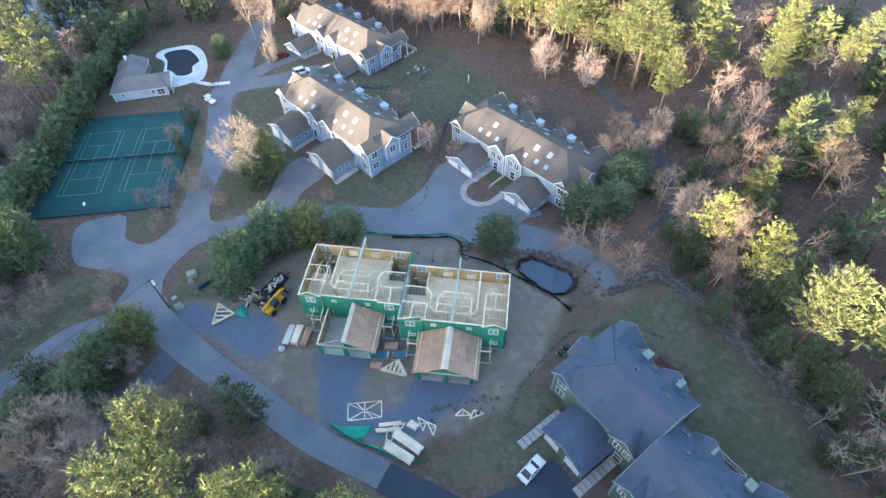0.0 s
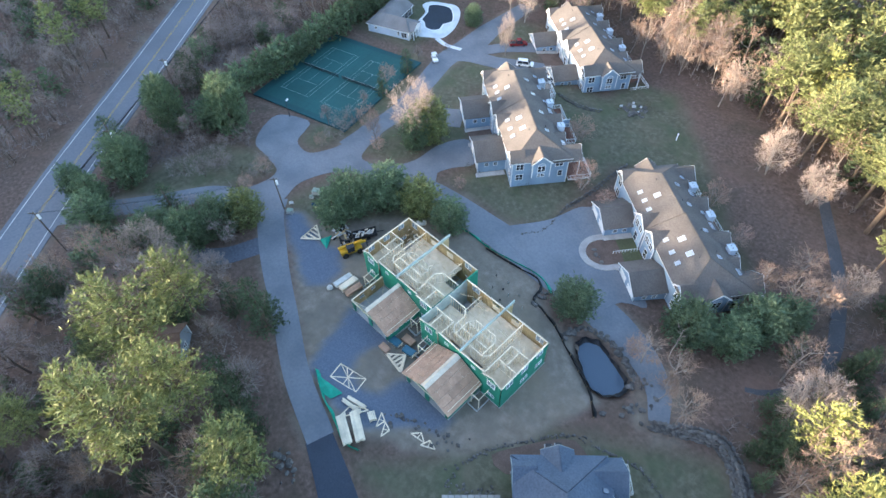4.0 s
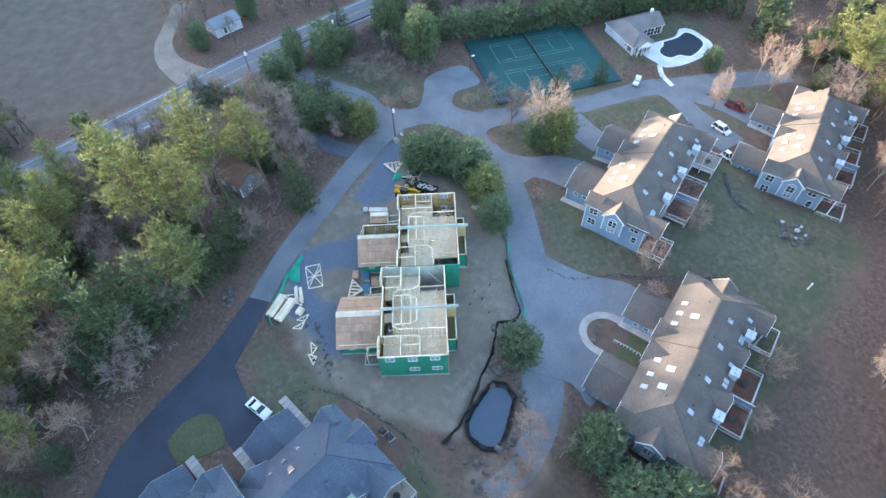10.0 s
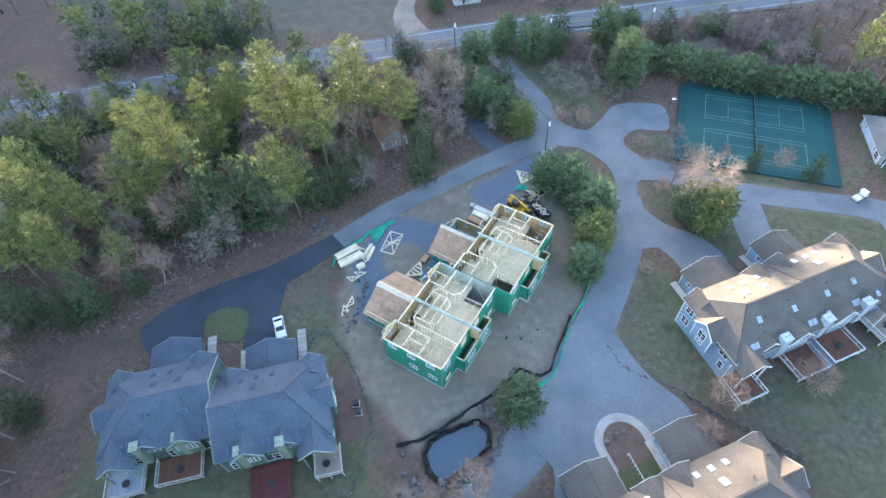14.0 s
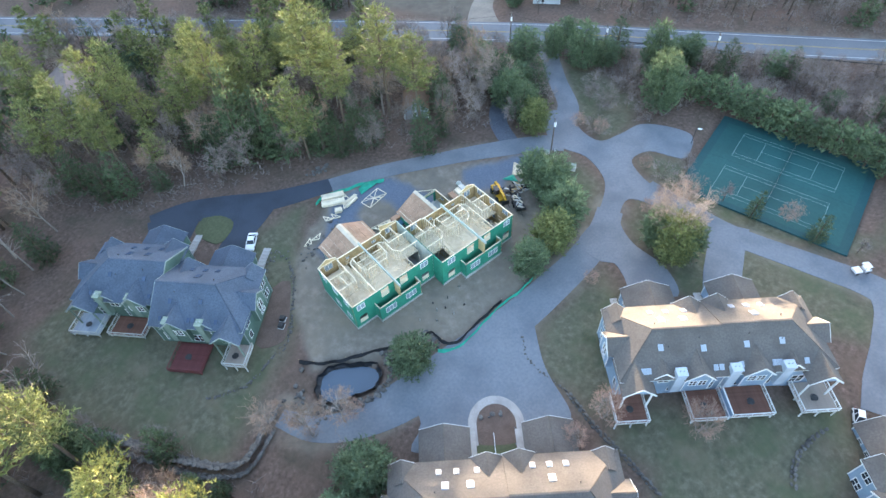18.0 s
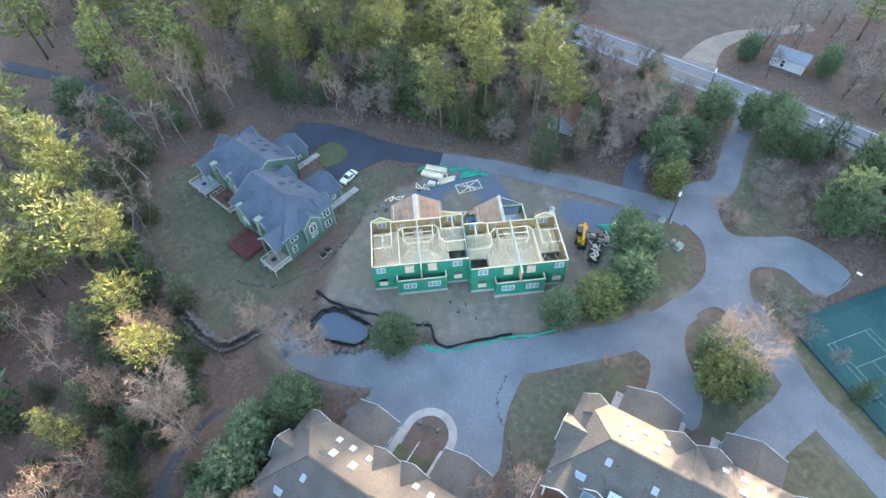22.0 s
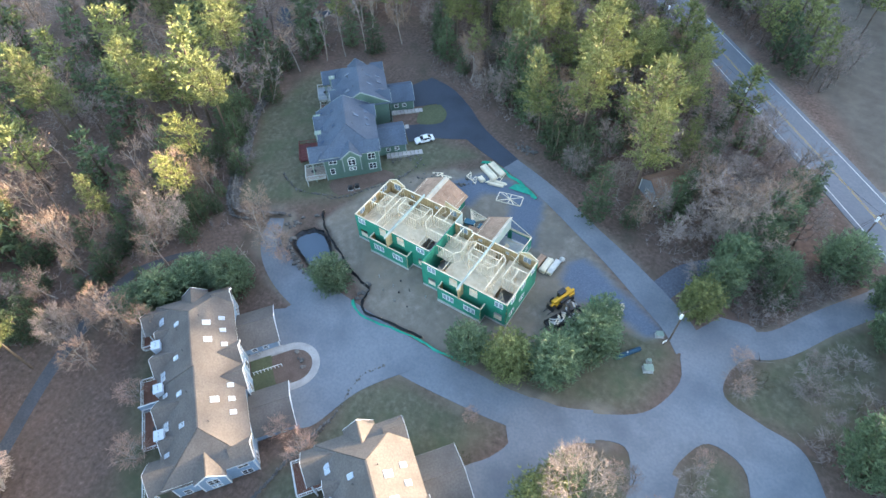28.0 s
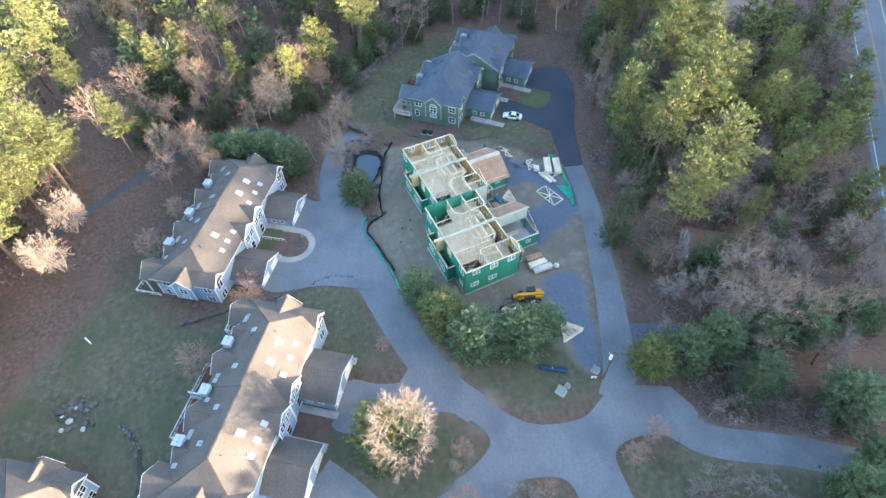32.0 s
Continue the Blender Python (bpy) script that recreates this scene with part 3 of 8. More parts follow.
def ground_material():
    m = bpy.data.materials.new("ground")
    m.use_nodes = True
    t = m.node_tree
    N, L = t.nodes, t.links
    b = N["Principled BSDF"]
    b.inputs["Roughness"].default_value, b.inputs["Specular IOR Level"].default_value = 0.95, 0.15
    co = N.new("ShaderNodeTexCoord")

    def ramp(scale, detail, stops):
        n, r = N.new("ShaderNodeTexNoise"), N.new("ShaderNodeValToRGB")
        n.inputs["Scale"].default_value, n.inputs["Detail"].default_value = scale, detail
        n.inputs["Roughness"].default_value = 0.62
        L.new(co.outputs["Object"], n.inputs["Vector"]), L.new(n.outputs[0], r.inputs[0])
        while len(r.color_ramp.elements) < len(stops):
            r.color_ramp.elements.new(0.5)
        for e, (p, c) in zip(r.color_ramp.elements, stops):
            e.position, e.color = p, (*c, 1)
        return n, r.outputs[0]

    def over(a, c, f):
        x = N.new("ShaderNodeMix")
        x.data_type = "RGBA"
        L.new(a, x.inputs["A"]), L.new(c, x.inputs["B"]), L.new(f, x.inputs["Factor"])
        return x.outputs["Result"]

    n0, leaf = ramp(1.3, 8, [(0.30, (0.080, 0.057, 0.045)), (0.48, (0.130, 0.091, 0.072)), (0.62, (0.168, 0.116, 0.093)), (0.75, (0.24, 0.170, 0.137))])
    _, wild = ramp(0.07, 5, [(0.42, (0.085, 0.072, 0.052)), (0.6, (0.182, 0.117, 0.091))])
    leaf = over(leaf, wild, ramp(0.11, 3, [(0.45, (0, 0, 0)), (0.65, (0.7, 0.7, 0.7))])[1])
    _, lawn = ramp(0.9, 8, [(0.30, (0.077, 0.074, 0.050)), (0.5, (0.115, 0.109, 0.073)), (0.68, (0.165, 0.150, 0.106))])
    _, worn = ramp(0.10, 5, [(0.45, (0.088, 0.101, 0.057)), (0.62, (0.160, 0.132, 0.092))])
    lawn = over(lawn, worn, ramp(0.16, 3, [(0.42, (0, 0, 0)), (0.62, (0.75, 0.75, 0.75))])[1])
    _, dirt = ramp(0.6, 9, [(0.28, (0.15, 0.125, 0.10)), (0.5, (0.21, 0.18, 0.145)), (0.7, (0.29, 0.25, 0.205))])
    _, tan = ramp(0.09, 5, [(0.45, (0.18, 0.155, 0.125)), (0.66, (0.27, 0.215, 0.155))])
    dirt = over(dirt, tan, ramp(0.12, 4, [(0.40, (0, 0, 0)), (0.62, (0.8, 0.8, 0.8))])[1])
    _, stone = ramp(3.5, 6, [(0.3, (0.10, 0.122, 0.16)), (0.55, (0.135, 0.16, 0.205)), (0.75, (0.18, 0.205, 0.25))])
    _, field = ramp(0.25, 8, [(0.3, (0.098, 0.087, 0.074)), (0.5, (0.122, 0.108, 0.090)), (0.7, (0.148, 0.130, 0.106))])
    col = leaf
    for name, c in (("lawn", lawn), ("field", field), ("dirt", dirt), ("stone", stone)):
        at = N.new("ShaderNodeAttribute")
        at.attribute_name = name
        col = over(col, c, at.outputs["Fac"])
    L.new(col, b.inputs["Base Color"])
    bp = N.new("ShaderNodeBump")
    bp.inputs["Strength"].default_value, bp.inputs["Distance"].default_value = 0.7, 0.12
    L.new(n0.outputs[0], bp.inputs["Height"]), L.new(bp.outputs[0], b.inputs["Normal"])
    return m


me.materials.append(ground_material())
tagged(new("ground", me), "brown leaf litter, worn lawn, bare dirt and crushed stone", "ground", kind="structure")
FLAT = Matrix.Identity(4)


def road(name, shape, mat, label):
    return solo(name, shape, mat, FLAT, label, "road", kind="structure")


road("road_lane", ribbon(LANE, [5.4, 6, 6.5, 7, 7.5, 8, 7, 5, 3.2], 0.06), M_ROAD, "grey worn asphalt lane past the building site")
road("road_site_drive", ribbon(DRIVE, [5.5, 5.5, 4.6, 4.4, 4.4], 0.075), M_ROAD, "grey worn asphalt drive along the building site")
road("road_exit", ribbon(EXIT, [6, 5.2, 5, 5, 8], 0.08), M_ROAD, "grey worn asphalt road out to the highway")
road("road_pool", ribbon(POOLROAD, [5.6, 5.5, 5.5, 6, 8, 6, 5], 0.07), M_ROAD, "grey worn asphalt road past the courts to the pool")
road("road_junction", patch(JUNCTION, 0.085), M_ROAD, "grey worn asphalt junction with a turnout by the courts")
road("road_spur_court", ribbon(SPUR2, [9, 7, 7, 7.4], 0.09), M_ROAD, "grey asphalt garage drive")
road("road_spur_far", ribbon(SPUR3, [5, 5.4, 5.4, 7.0, 8.0], 0.095), M_ROAD, "grey asphalt garage drive")
road("road_spur_truck", ribbon(SPUR4, [4.2, 4.4, 4.4, 4.8, 5.2], 0.105), M_ROAD, "grey asphalt garage drive")
road("road_cul_de_sac", patch([(-27, 18), (-10, 14), (-1, 14), (2, 21), (6, 23.5), (1, 27), (-4, 27.5), (-7, 33), (-13.5, 37.5), (-18, 36), (-21, 27)], 0.10), M_ROAD, "grey worn asphalt forecourt before the garages")
road("driveway_asphalt", ribbon(ASPHALT, [4.3, 5.2, 6.2, 7.0, 7.0, 6], 0.07), M_ASPHALT, "fresh black asphalt driveway")
road("driveway_court", patch([(-6, -39), (0.2, -35.4), (4.4, -33.2), (8.3, -29.2), (13, -33.5), (6.2, -39.2), (6, -44.3), (10, -46.5), (14.2, -42.2), (17.5, -39.5), (22, -46), (20, -52.5), (6, -49)], 0.09, round_it=False), M_ASPHALT, "fresh black asphalt forecourt before the garages")
road("highway", ribbon(HIGHWAY, 11.5, 0.10, 6, 0.5, step=4), M_HIGHWAY, "two-lane grey highway with painted lines")
for off, mt in ((4.6, M_LINE), (-4.6, M_LINE), (0.18, M_YLINE), (-0.18, M_YLINE)):
    road("trim_road_line", ribbon(HIGHWAY, 0.2 if mt is M_LINE else 0.1, 0.125, 1, 0.01, off, 4), mt, "painted road line")
road("road_loop", ribbon(FARLOOP, [4, 4, 4.2, 4.4], 0.06), M_ASPHALT, "dark asphalt loop of a house drive in the woods")
road("side_track", ribbon(SIDETRACK, [4.5, 4.4, 5], 0.05), surface("dark_gravel", (0.085, 0.095, 0.12), (0.135, 0.145, 0.175), 2.5, 0.3, 0.9, 0.3), "grey gravel track into the woods")
road("footpath", ribbon(FOOTPATH, [0.9, 2.6, 2.4, 2.2], 0.045), surface("path_asphalt", (0.07, 0.075, 0.085), (0.11, 0.112, 0.12), 3, 0.2, 0.9, 0.2), "dark asphalt path through the woods")
road("field_track", ribbon(FIELDTRACK, [11, 7, 5, 4.4, 4], 0.03), surface("track_dirt", (0.21, 0.19, 0.165), (0.28, 0.25, 0.215), 1.5, 0.2), "pale dirt track into the field")

lake_shape = Shape().box(-40, -600, -0.3, 1400, 1400, 0)
lake = solo("water_lake", lake_shape, M_LAKE, pose(150, 90, -5.2, 0, 0, -41.5), "pale blue lake beyond the woods", "lake", kind="structure")
far_pond = patch([(-152, 60), (-140, 78), (-135, 96), (-148, 112), (-168, 104), (-172, 80)], 0.3)
solo("water_pond", far_pond, M_WATER, FLAT, "dark still water among the trees", "pond", kind="structure")

# tennis courts: local x runs along the court's length
COURT = pose(-93.4, 29.2, float(lie(-96, 28.6)) + 0.10, 0, 0, 103.5)
courts = thing("tennis_court", COURT, "green double tennis court with white lines and dark nets", "tennis court")
part("border", Shape().box(-17.3, -15.0, -0.6, 17.3, 15.8, 0), M_COURT_DARK, courts)
for cy in (-6.8, 6.8):
    surf = part("playing_surface", Shape().box(-15.5, cy - 6.7, 0.004, 15.5, cy + 6.7, 0.012), M_COURT, courts, "teal green acrylic surface")
    hx, hy, sy, svx, w = 11.0, 4.75, 3.6, 5.75, 0.032
    for a, b_, c, d in ((-hx, -hy, hx, -hy), (-hx, hy, hx, hy), (-hx, -sy, hx, -sy), (-hx, sy, hx, sy), (-hx, -hy, -hx, hy), (hx, -hy, hx, hy), (-svx, -sy, -svx, sy), (svx, -sy, svx, sy), (-svx, 0, svx, 0)):
        part("court_line", Shape().box(min(a, c) - w, cy + min(b_, d) - w, 0.016, max(a, c) + w, cy + max(b_, d) + w, 0.022), M_COURTLINE, courts)
    cords = Shape()
    for i in range(81):
        cords.box(-0.012, cy - 6.0 + i * 0.15 - 0.014, 0.06, 0.012, cy - 6.0 + i * 0.15 + 0.014, 0.98)
    for i in range(7):
        cords.box(-0.015, cy - 6.0, 0.06 + i * 0.15, 0.015, cy + 6.0, 0.088 + i * 0.15)
    net = part("net", cords, M_BLACK, courts, "dark sagging net")
    part("net_band", Shape().box(-0.012, cy - 6.0, 0.985, 0.012, cy + 6.0, 1.04), M_CONC, net)
    for sgn in (-1, 1):
        part("net_post", Shape().tube([(0, cy + sgn * 6.1, 0), (0, cy + sgn * 6.1, 1.1)], [0.06, 0.06]), M_STEEL, courts)

# ---- the building under construction ----
H2F, HTOP, HW = 4.15, 6.9, 18.15


def place(x0, y0, x1, y1):
    """The pose that lays a wall's local x from one plan point to another; outside on the right-hand side."""
    return pose(x0, y0, 0, 0, 0, math.degrees(math.atan2(y1 - y0, x1 - x0))), math.hypot(x1 - x0, y1 - y0)


def stud_wall(m, length, z0, z1, gap=0.6, top=True):
    s = Shape()
    n = max(1, round(length / gap))
    for i in range(n + 1):
        x = min(max(length * i / n, 0.03), length - 0.03)
        s.box(x - 0.022, 0.0, z0, x + 0.022, 0.11, z1, m)
    s.box(0, -0.005, z0, length, 0.115, z0 + 0.045, m)
    if top:
        s.box(0, -0.01, z1, length, 0.15, z1 + 0.09, m)
    return s


def window_unit(parent, m, w, h, lights=2):
    """A white window set in an opening whose lower left corner is at the pose m, facing local -y."""
    b = 0.09
    f = panel_wall(w + 2 * b, h + 2 * b, 0.11, [(b + w * i / lights + 0.05 * (i > 0), b, b + w * (i + 1) / lights - 0.05 * (i < lights - 1), b + h) for i in range(lights)])
    f.v = [tuple(m @ (Vector(p) + Vector((-b, -0.05, -b)))) for p in f.v]
    win = part("window", f, M_WHITE, parent, "white window frame")
    for i in range(lights):
        part("pane", Shape().box(w * i / lights + 0.05, 0.0, 0.0, w * (i + 1) / lights - 0.05, 0.02, h, m), M_SITEGLASS, win)


def site_wall(root, a, b, h, wins, z0=0.45, raw=()):
    """An outer wall: foundation, green sheathing with openings, studs inside, top plate, windows."""
    m, length = place(*a, *b)
    holes = [(x, z, x + w, z + hh) for x, z, w, hh in [*wins, *raw]]
    part("foundation", Shape().box(-0.04, -0.05, -0.9, length + 0.04, 0.22, z0, m), M_CONC, root, "pale concrete foundation wall")
    sh = panel_wall(length, h, 0.03, holes, z0)
    sh.v = [tuple(m @ Vector(p)) for p in sh.v]
    part("sheathing", sh, M_SHEATH, root, "green wall sheathing")
    st = Shape()
    for i in range(int(length / 0.42) + 1):
        x = min(i * 0.42, length - 0.05)
        segs = [(z0, h)]
        for hx0, hz0, hx1, hz1 in holes:
            if hx0 - 0.02 < x + 0.02 < hx1 + 0.02:
                segs = [(p, min(q, hz0)) for p, q in segs if p < hz0] + [(max(p, hz1), q) for p, q in segs if q > hz1]
        for p, q in segs:
            if q - p > 0.05:
                st.box(x, 0.032, p, x + 0.045, 0.17, q, m)
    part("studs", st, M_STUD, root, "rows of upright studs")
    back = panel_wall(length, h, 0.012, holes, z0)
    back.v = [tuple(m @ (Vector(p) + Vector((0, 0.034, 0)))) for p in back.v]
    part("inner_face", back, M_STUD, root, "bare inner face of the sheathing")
    part("top_plate", Shape().box(0, -0.02, h, length, 0.2, h + 0.1, m), M_LUMBER, root)
    for x, z, w, hh in wins:
        window_unit(root, m @ Matrix.Translation((x, 0, z)), w, hh, 2 if w < 1.8 else 3)
    for x, z, w, hh in raw:
        part("panel", Shape().box(x, 0.002, z, x + w, 0.028, z + hh * 0.62, m), M_LUMBER, root, "pale board over an opening")
    return m


def half(root, ox, oy, flip):
    """One of the two homes; flip mirrors its plan along x. Local plan: x 0 to HW, y 0 (front) to 11.5 (back)."""

    def P(x, y):
        return (ox + (HW - x if flip else x), oy + y)

    def wall(x0, y0, x1, y1, h, wins, z0=0.45, raw=()):
        a, b = P(x0, y0), P(x1, y1)
        if flip:
            L = math.hypot(x1 - x0, y1 - y0)
            a, b = b, a
            wins = [(L - x - w, z, w, hh) for x, z, w, hh in wins]
            raw = [(L - x - w, z, w, hh) for x, z, w, hh in raw]
        site_wall(root, a, b, h, wins, z0, raw)

    D = 11.5
    up = H2F + 1.0
    low = [(1.4, 1.5, 1.3, 1.2)]
    wall(0, 0, 4.0, 0, HTOP, [(1.3, up, 1.5, 1.35), (1.5, 1.9, 1.2, 0.8)], 0.55)
    wall(4.0, 0.3, 14.1, 0.3, HTOP, [(1.6, 5.35, 0.7, 0.55), (7.6, 5.35, 0.7, 0.55)], 0.55)
    wall(14.1, 0, HW, 0, HTOP, [(1.2, up, 1.5, 1.35), (1.5, 1.9, 1.2, 0.8)], 0.55)
    wall(HW, 0, HW, D, HTOP, [(1.2, up + .35, 1.4, 1.1), (4.9, up + .2, 1.4, 1.15), (5.0, 2.0, 1.5, 1.0), (8.6, up + .35, 1.4, 1.1), (8.8, 2.0, 1.5, 1.0)])
    wall(HW, D, 13.6, D, HTOP, [(0.9, up, 1.5, 1.3)], raw=[(0.9, 1.2, 1.6, 1.9)])
    wall(13.6, D, 4.6, D, HTOP, [], raw=[(1.5, H2F + 0.2, 1.7, 2.2), (5.8, H2F + 0.2, 1.7, 2.2)])
    wall(4.6, D, 0, D, HTOP, [(1.6, up, 1.6, 1.3)], raw=[(1.7, 1.2, 1.6, 1.9)])
    # low room behind, under the ridge beam
    wall(13.8, D, 13.8, D + 1.6, 4.0, [])
    wall(13.8, D + 1.6, 4.4, D + 1.6, 4.0, [(1.3, 1.7, 2.2, 1.3), (5.9, 1.7, 2.2, 1.3)])
    wall(4.4, D + 1.6, 4.4, D, 4.0, [])
    part("subfloor", Shape().box(*P(4.5, D + 0.2), 0.9, *P(13.7, D + 1.4), 1.0), M_STUD, root)
    # party wall
    m, L = place(*P(0, 0), *P(0, D))
    part("party_wall", Shape().box(0, -0.08, 0, L, 0.08, HTOP + 0.1, m), M_SHEATH if flip else M_LVL, root)
    # floors
    part("slab", Shape().box(*P(0.2, 0.5), 0.05, *P(HW - 0.2, D - 0.2), 0.35), M_CONC, root)
    open_ = [(0.2, 6.9, 3.7, 11.3), (5.3, 0.5, 8.0, 2.0), (9.9, 0.5, 12.6, 2.0)]
    xs_, ys_ = [0.2, 3.7, 5.3, 8.0, 9.9, 12.6, HW - 0.2], [0.5, 2.0, 6.9, 11.3]
    if flip:
        open_.append((14.3, 6.9, HW, 11.4))
        xs_.insert(6, 14.3)
    for xa, xb in zip(xs_, xs_[1:]):
        for ya, yb in zip(ys_, ys_[1:]):
            cx, cy = (xa + xb) / 2, (ya + yb) / 2
            if not any(o[0] < cx < o[2] and o[1] < cy < o[3] for o in open_):
                n = max(1, round((yb - ya) / 1.22))
                for i in range(n):
                    q0, q1 = P(xa, ya + (yb - ya) * i / n), P(xb, ya + (yb - ya) * (i + 1) / n)
                    part("floor_sheet", Shape().box(min(q0[0], q1[0]) + 0.01, q0[1] + 0.008, H2F - 0.25, max(q0[0], q1[0]) - 0.01, q1[1] - 0.008, H2F), M_DECK, root)
    # inner frames, with open studs
    walls = [(0, 3.5, 4.5, 3.5), (4.5, 0.4, 4.5, 3.5), (2.1, 0.4, 2.1, 3.5), (0, 6.8, 4.0, 6.8), (4.0, 6.8, 4.9, 5.6), (4.9, 5.6, 4.9, 3.1), (4.9, 3.1, 5.7, 2.2), (5.7, 2.2, 12.2, 2.2),
             (12.2, 2.2, 13.0, 3.1), (13.0, 3.1, 13.0, 11.2), (6.2, 3.7, 12.0, 3.7), (6.2, 5.2, 12.0, 5.2), (6.2, 2.2, 6.2, 5.2), (12.0, 2.2, 12.0, 5.2), (6.2, 5.2, 6.9, 6.3), (6.9, 6.3, 11.2, 6.3),
             (11.2, 6.3, 12.0, 5.2), (14.3, 0.4, 14.3, 6.8), (14.3, 6.8, HW, 6.8), (14.3, 3.6, HW, 3.6), (3.7, 6.9, 3.7, 11.3), (16.0, 3.6, 16.0, 6.8)]
    for x0, y0, x1, y1 in walls:
        m, L = place(*P(x0, y0), *P(x1, y1))
        hgt = HTOP - (1.3 if (x0, y0) == (3.7, 6.9) else 0)
        part("partition", stud_wall(m, L, H2F, hgt), M_LUMBER, root, "open stud partition")
    for x0, y0, x1, y1 in ((4.3, 0.4, 4.3, 11.3), (13.6, 0.4, 13.6, 11.3)):
        m, L = place(*P(x0, y0), *P(x1, y1))
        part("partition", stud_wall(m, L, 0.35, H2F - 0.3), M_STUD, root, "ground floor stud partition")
    # braces across open rooms
    br = Shape()
    rnd = random.Random(5 + flip)
    for _ in range(26):
        x, y = rnd.uniform(1, 17), rnd.uniform(1, 10.5)
        a = rnd.choice((0.35, -0.4, 1.2, 2.6))
        p, q = P(x, y), P(min(max(x + 2.6 * math.cos(a), 0.4), 17.7), min(max(y + 2.6 * math.sin(a), 0.6), 11))
        br.bar((*p, HTOP - 0.1), (*q, H2F + 0.1), 0.05, 0.09)
    for i in range(12):
        x, y = rnd.uniform(13.2, 17.4), rnd.uniform(7, 10.6)
        p = P(x, y)
        br.bar((*p, H2F + 0.06), (p[0] + rnd.uniform(-2, 2) * 0.3, p[1] + rnd.uniform(-1, 1) * 0.4 + 1.0, H2F + 0.08), 0.09, 0.06)
    part("bracing", br, M_LUMBER, root, "loose studs and diagonal braces")
    # ridge beam on its post, past the back wall
    bx = P(9.07, 0)[0]
    part("ridge_beam", Shape().box(bx - 0.11, oy + 0.1, HTOP + 0.1, bx + 0.11, oy + D + 2.1, HTOP + 0.75), M_LVL, root, "deep grey-green ridge beam")
    part("beam_support", Shape().box(bx - 0.1, oy + D + 0.05, 4.0, bx + 0.1, oy + D + 1.7, HTOP + 0.1), M_STUD, root, "tan board fin under the beam")
    # front gables
    for x0, x1, kind in ((0, 4.0, "rise"), (14.1, HW, "peak")):
        pk = x1 if kind == "rise" else (x0 + x1) / 2
        if flip and kind == "rise":
            continue
        a, b, c = P(x0, -0.02), P(x1, -0.02), P(pk, -0.02)
        rise = 1.25 if kind == "rise" else 1.0
        g = Shape().slab([(*a, HTOP + 0.1), (*b, HTOP + 0.1), (*c, HTOP + 0.1 + rise)], (0, 0.06, 0))
        part("gable", g, M_SHEATH, root, "green gable sheathing")
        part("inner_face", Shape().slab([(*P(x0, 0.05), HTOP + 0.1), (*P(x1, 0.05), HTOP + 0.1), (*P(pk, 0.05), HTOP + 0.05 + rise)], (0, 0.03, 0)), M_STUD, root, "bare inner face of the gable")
        rk = Shape().bar((*a, HTOP + 0.15), (*c, HTOP + 0.15 + rise), 0.16, 0.1).bar((*c, HTOP + 0.15 + rise), (*b, HTOP + 0.15), 0.16, 0.1)
        part("rake_plate", rk, M_LUMBER, root)


building = thing("building_under_construction", Matrix.Identity(4), "unfinished green-sheathed duplex with open pale timber framing and no roof", "building")
half(building, -HW, -11.45, False)
half(building, -2 * HW - 0.06, -8.7, True)


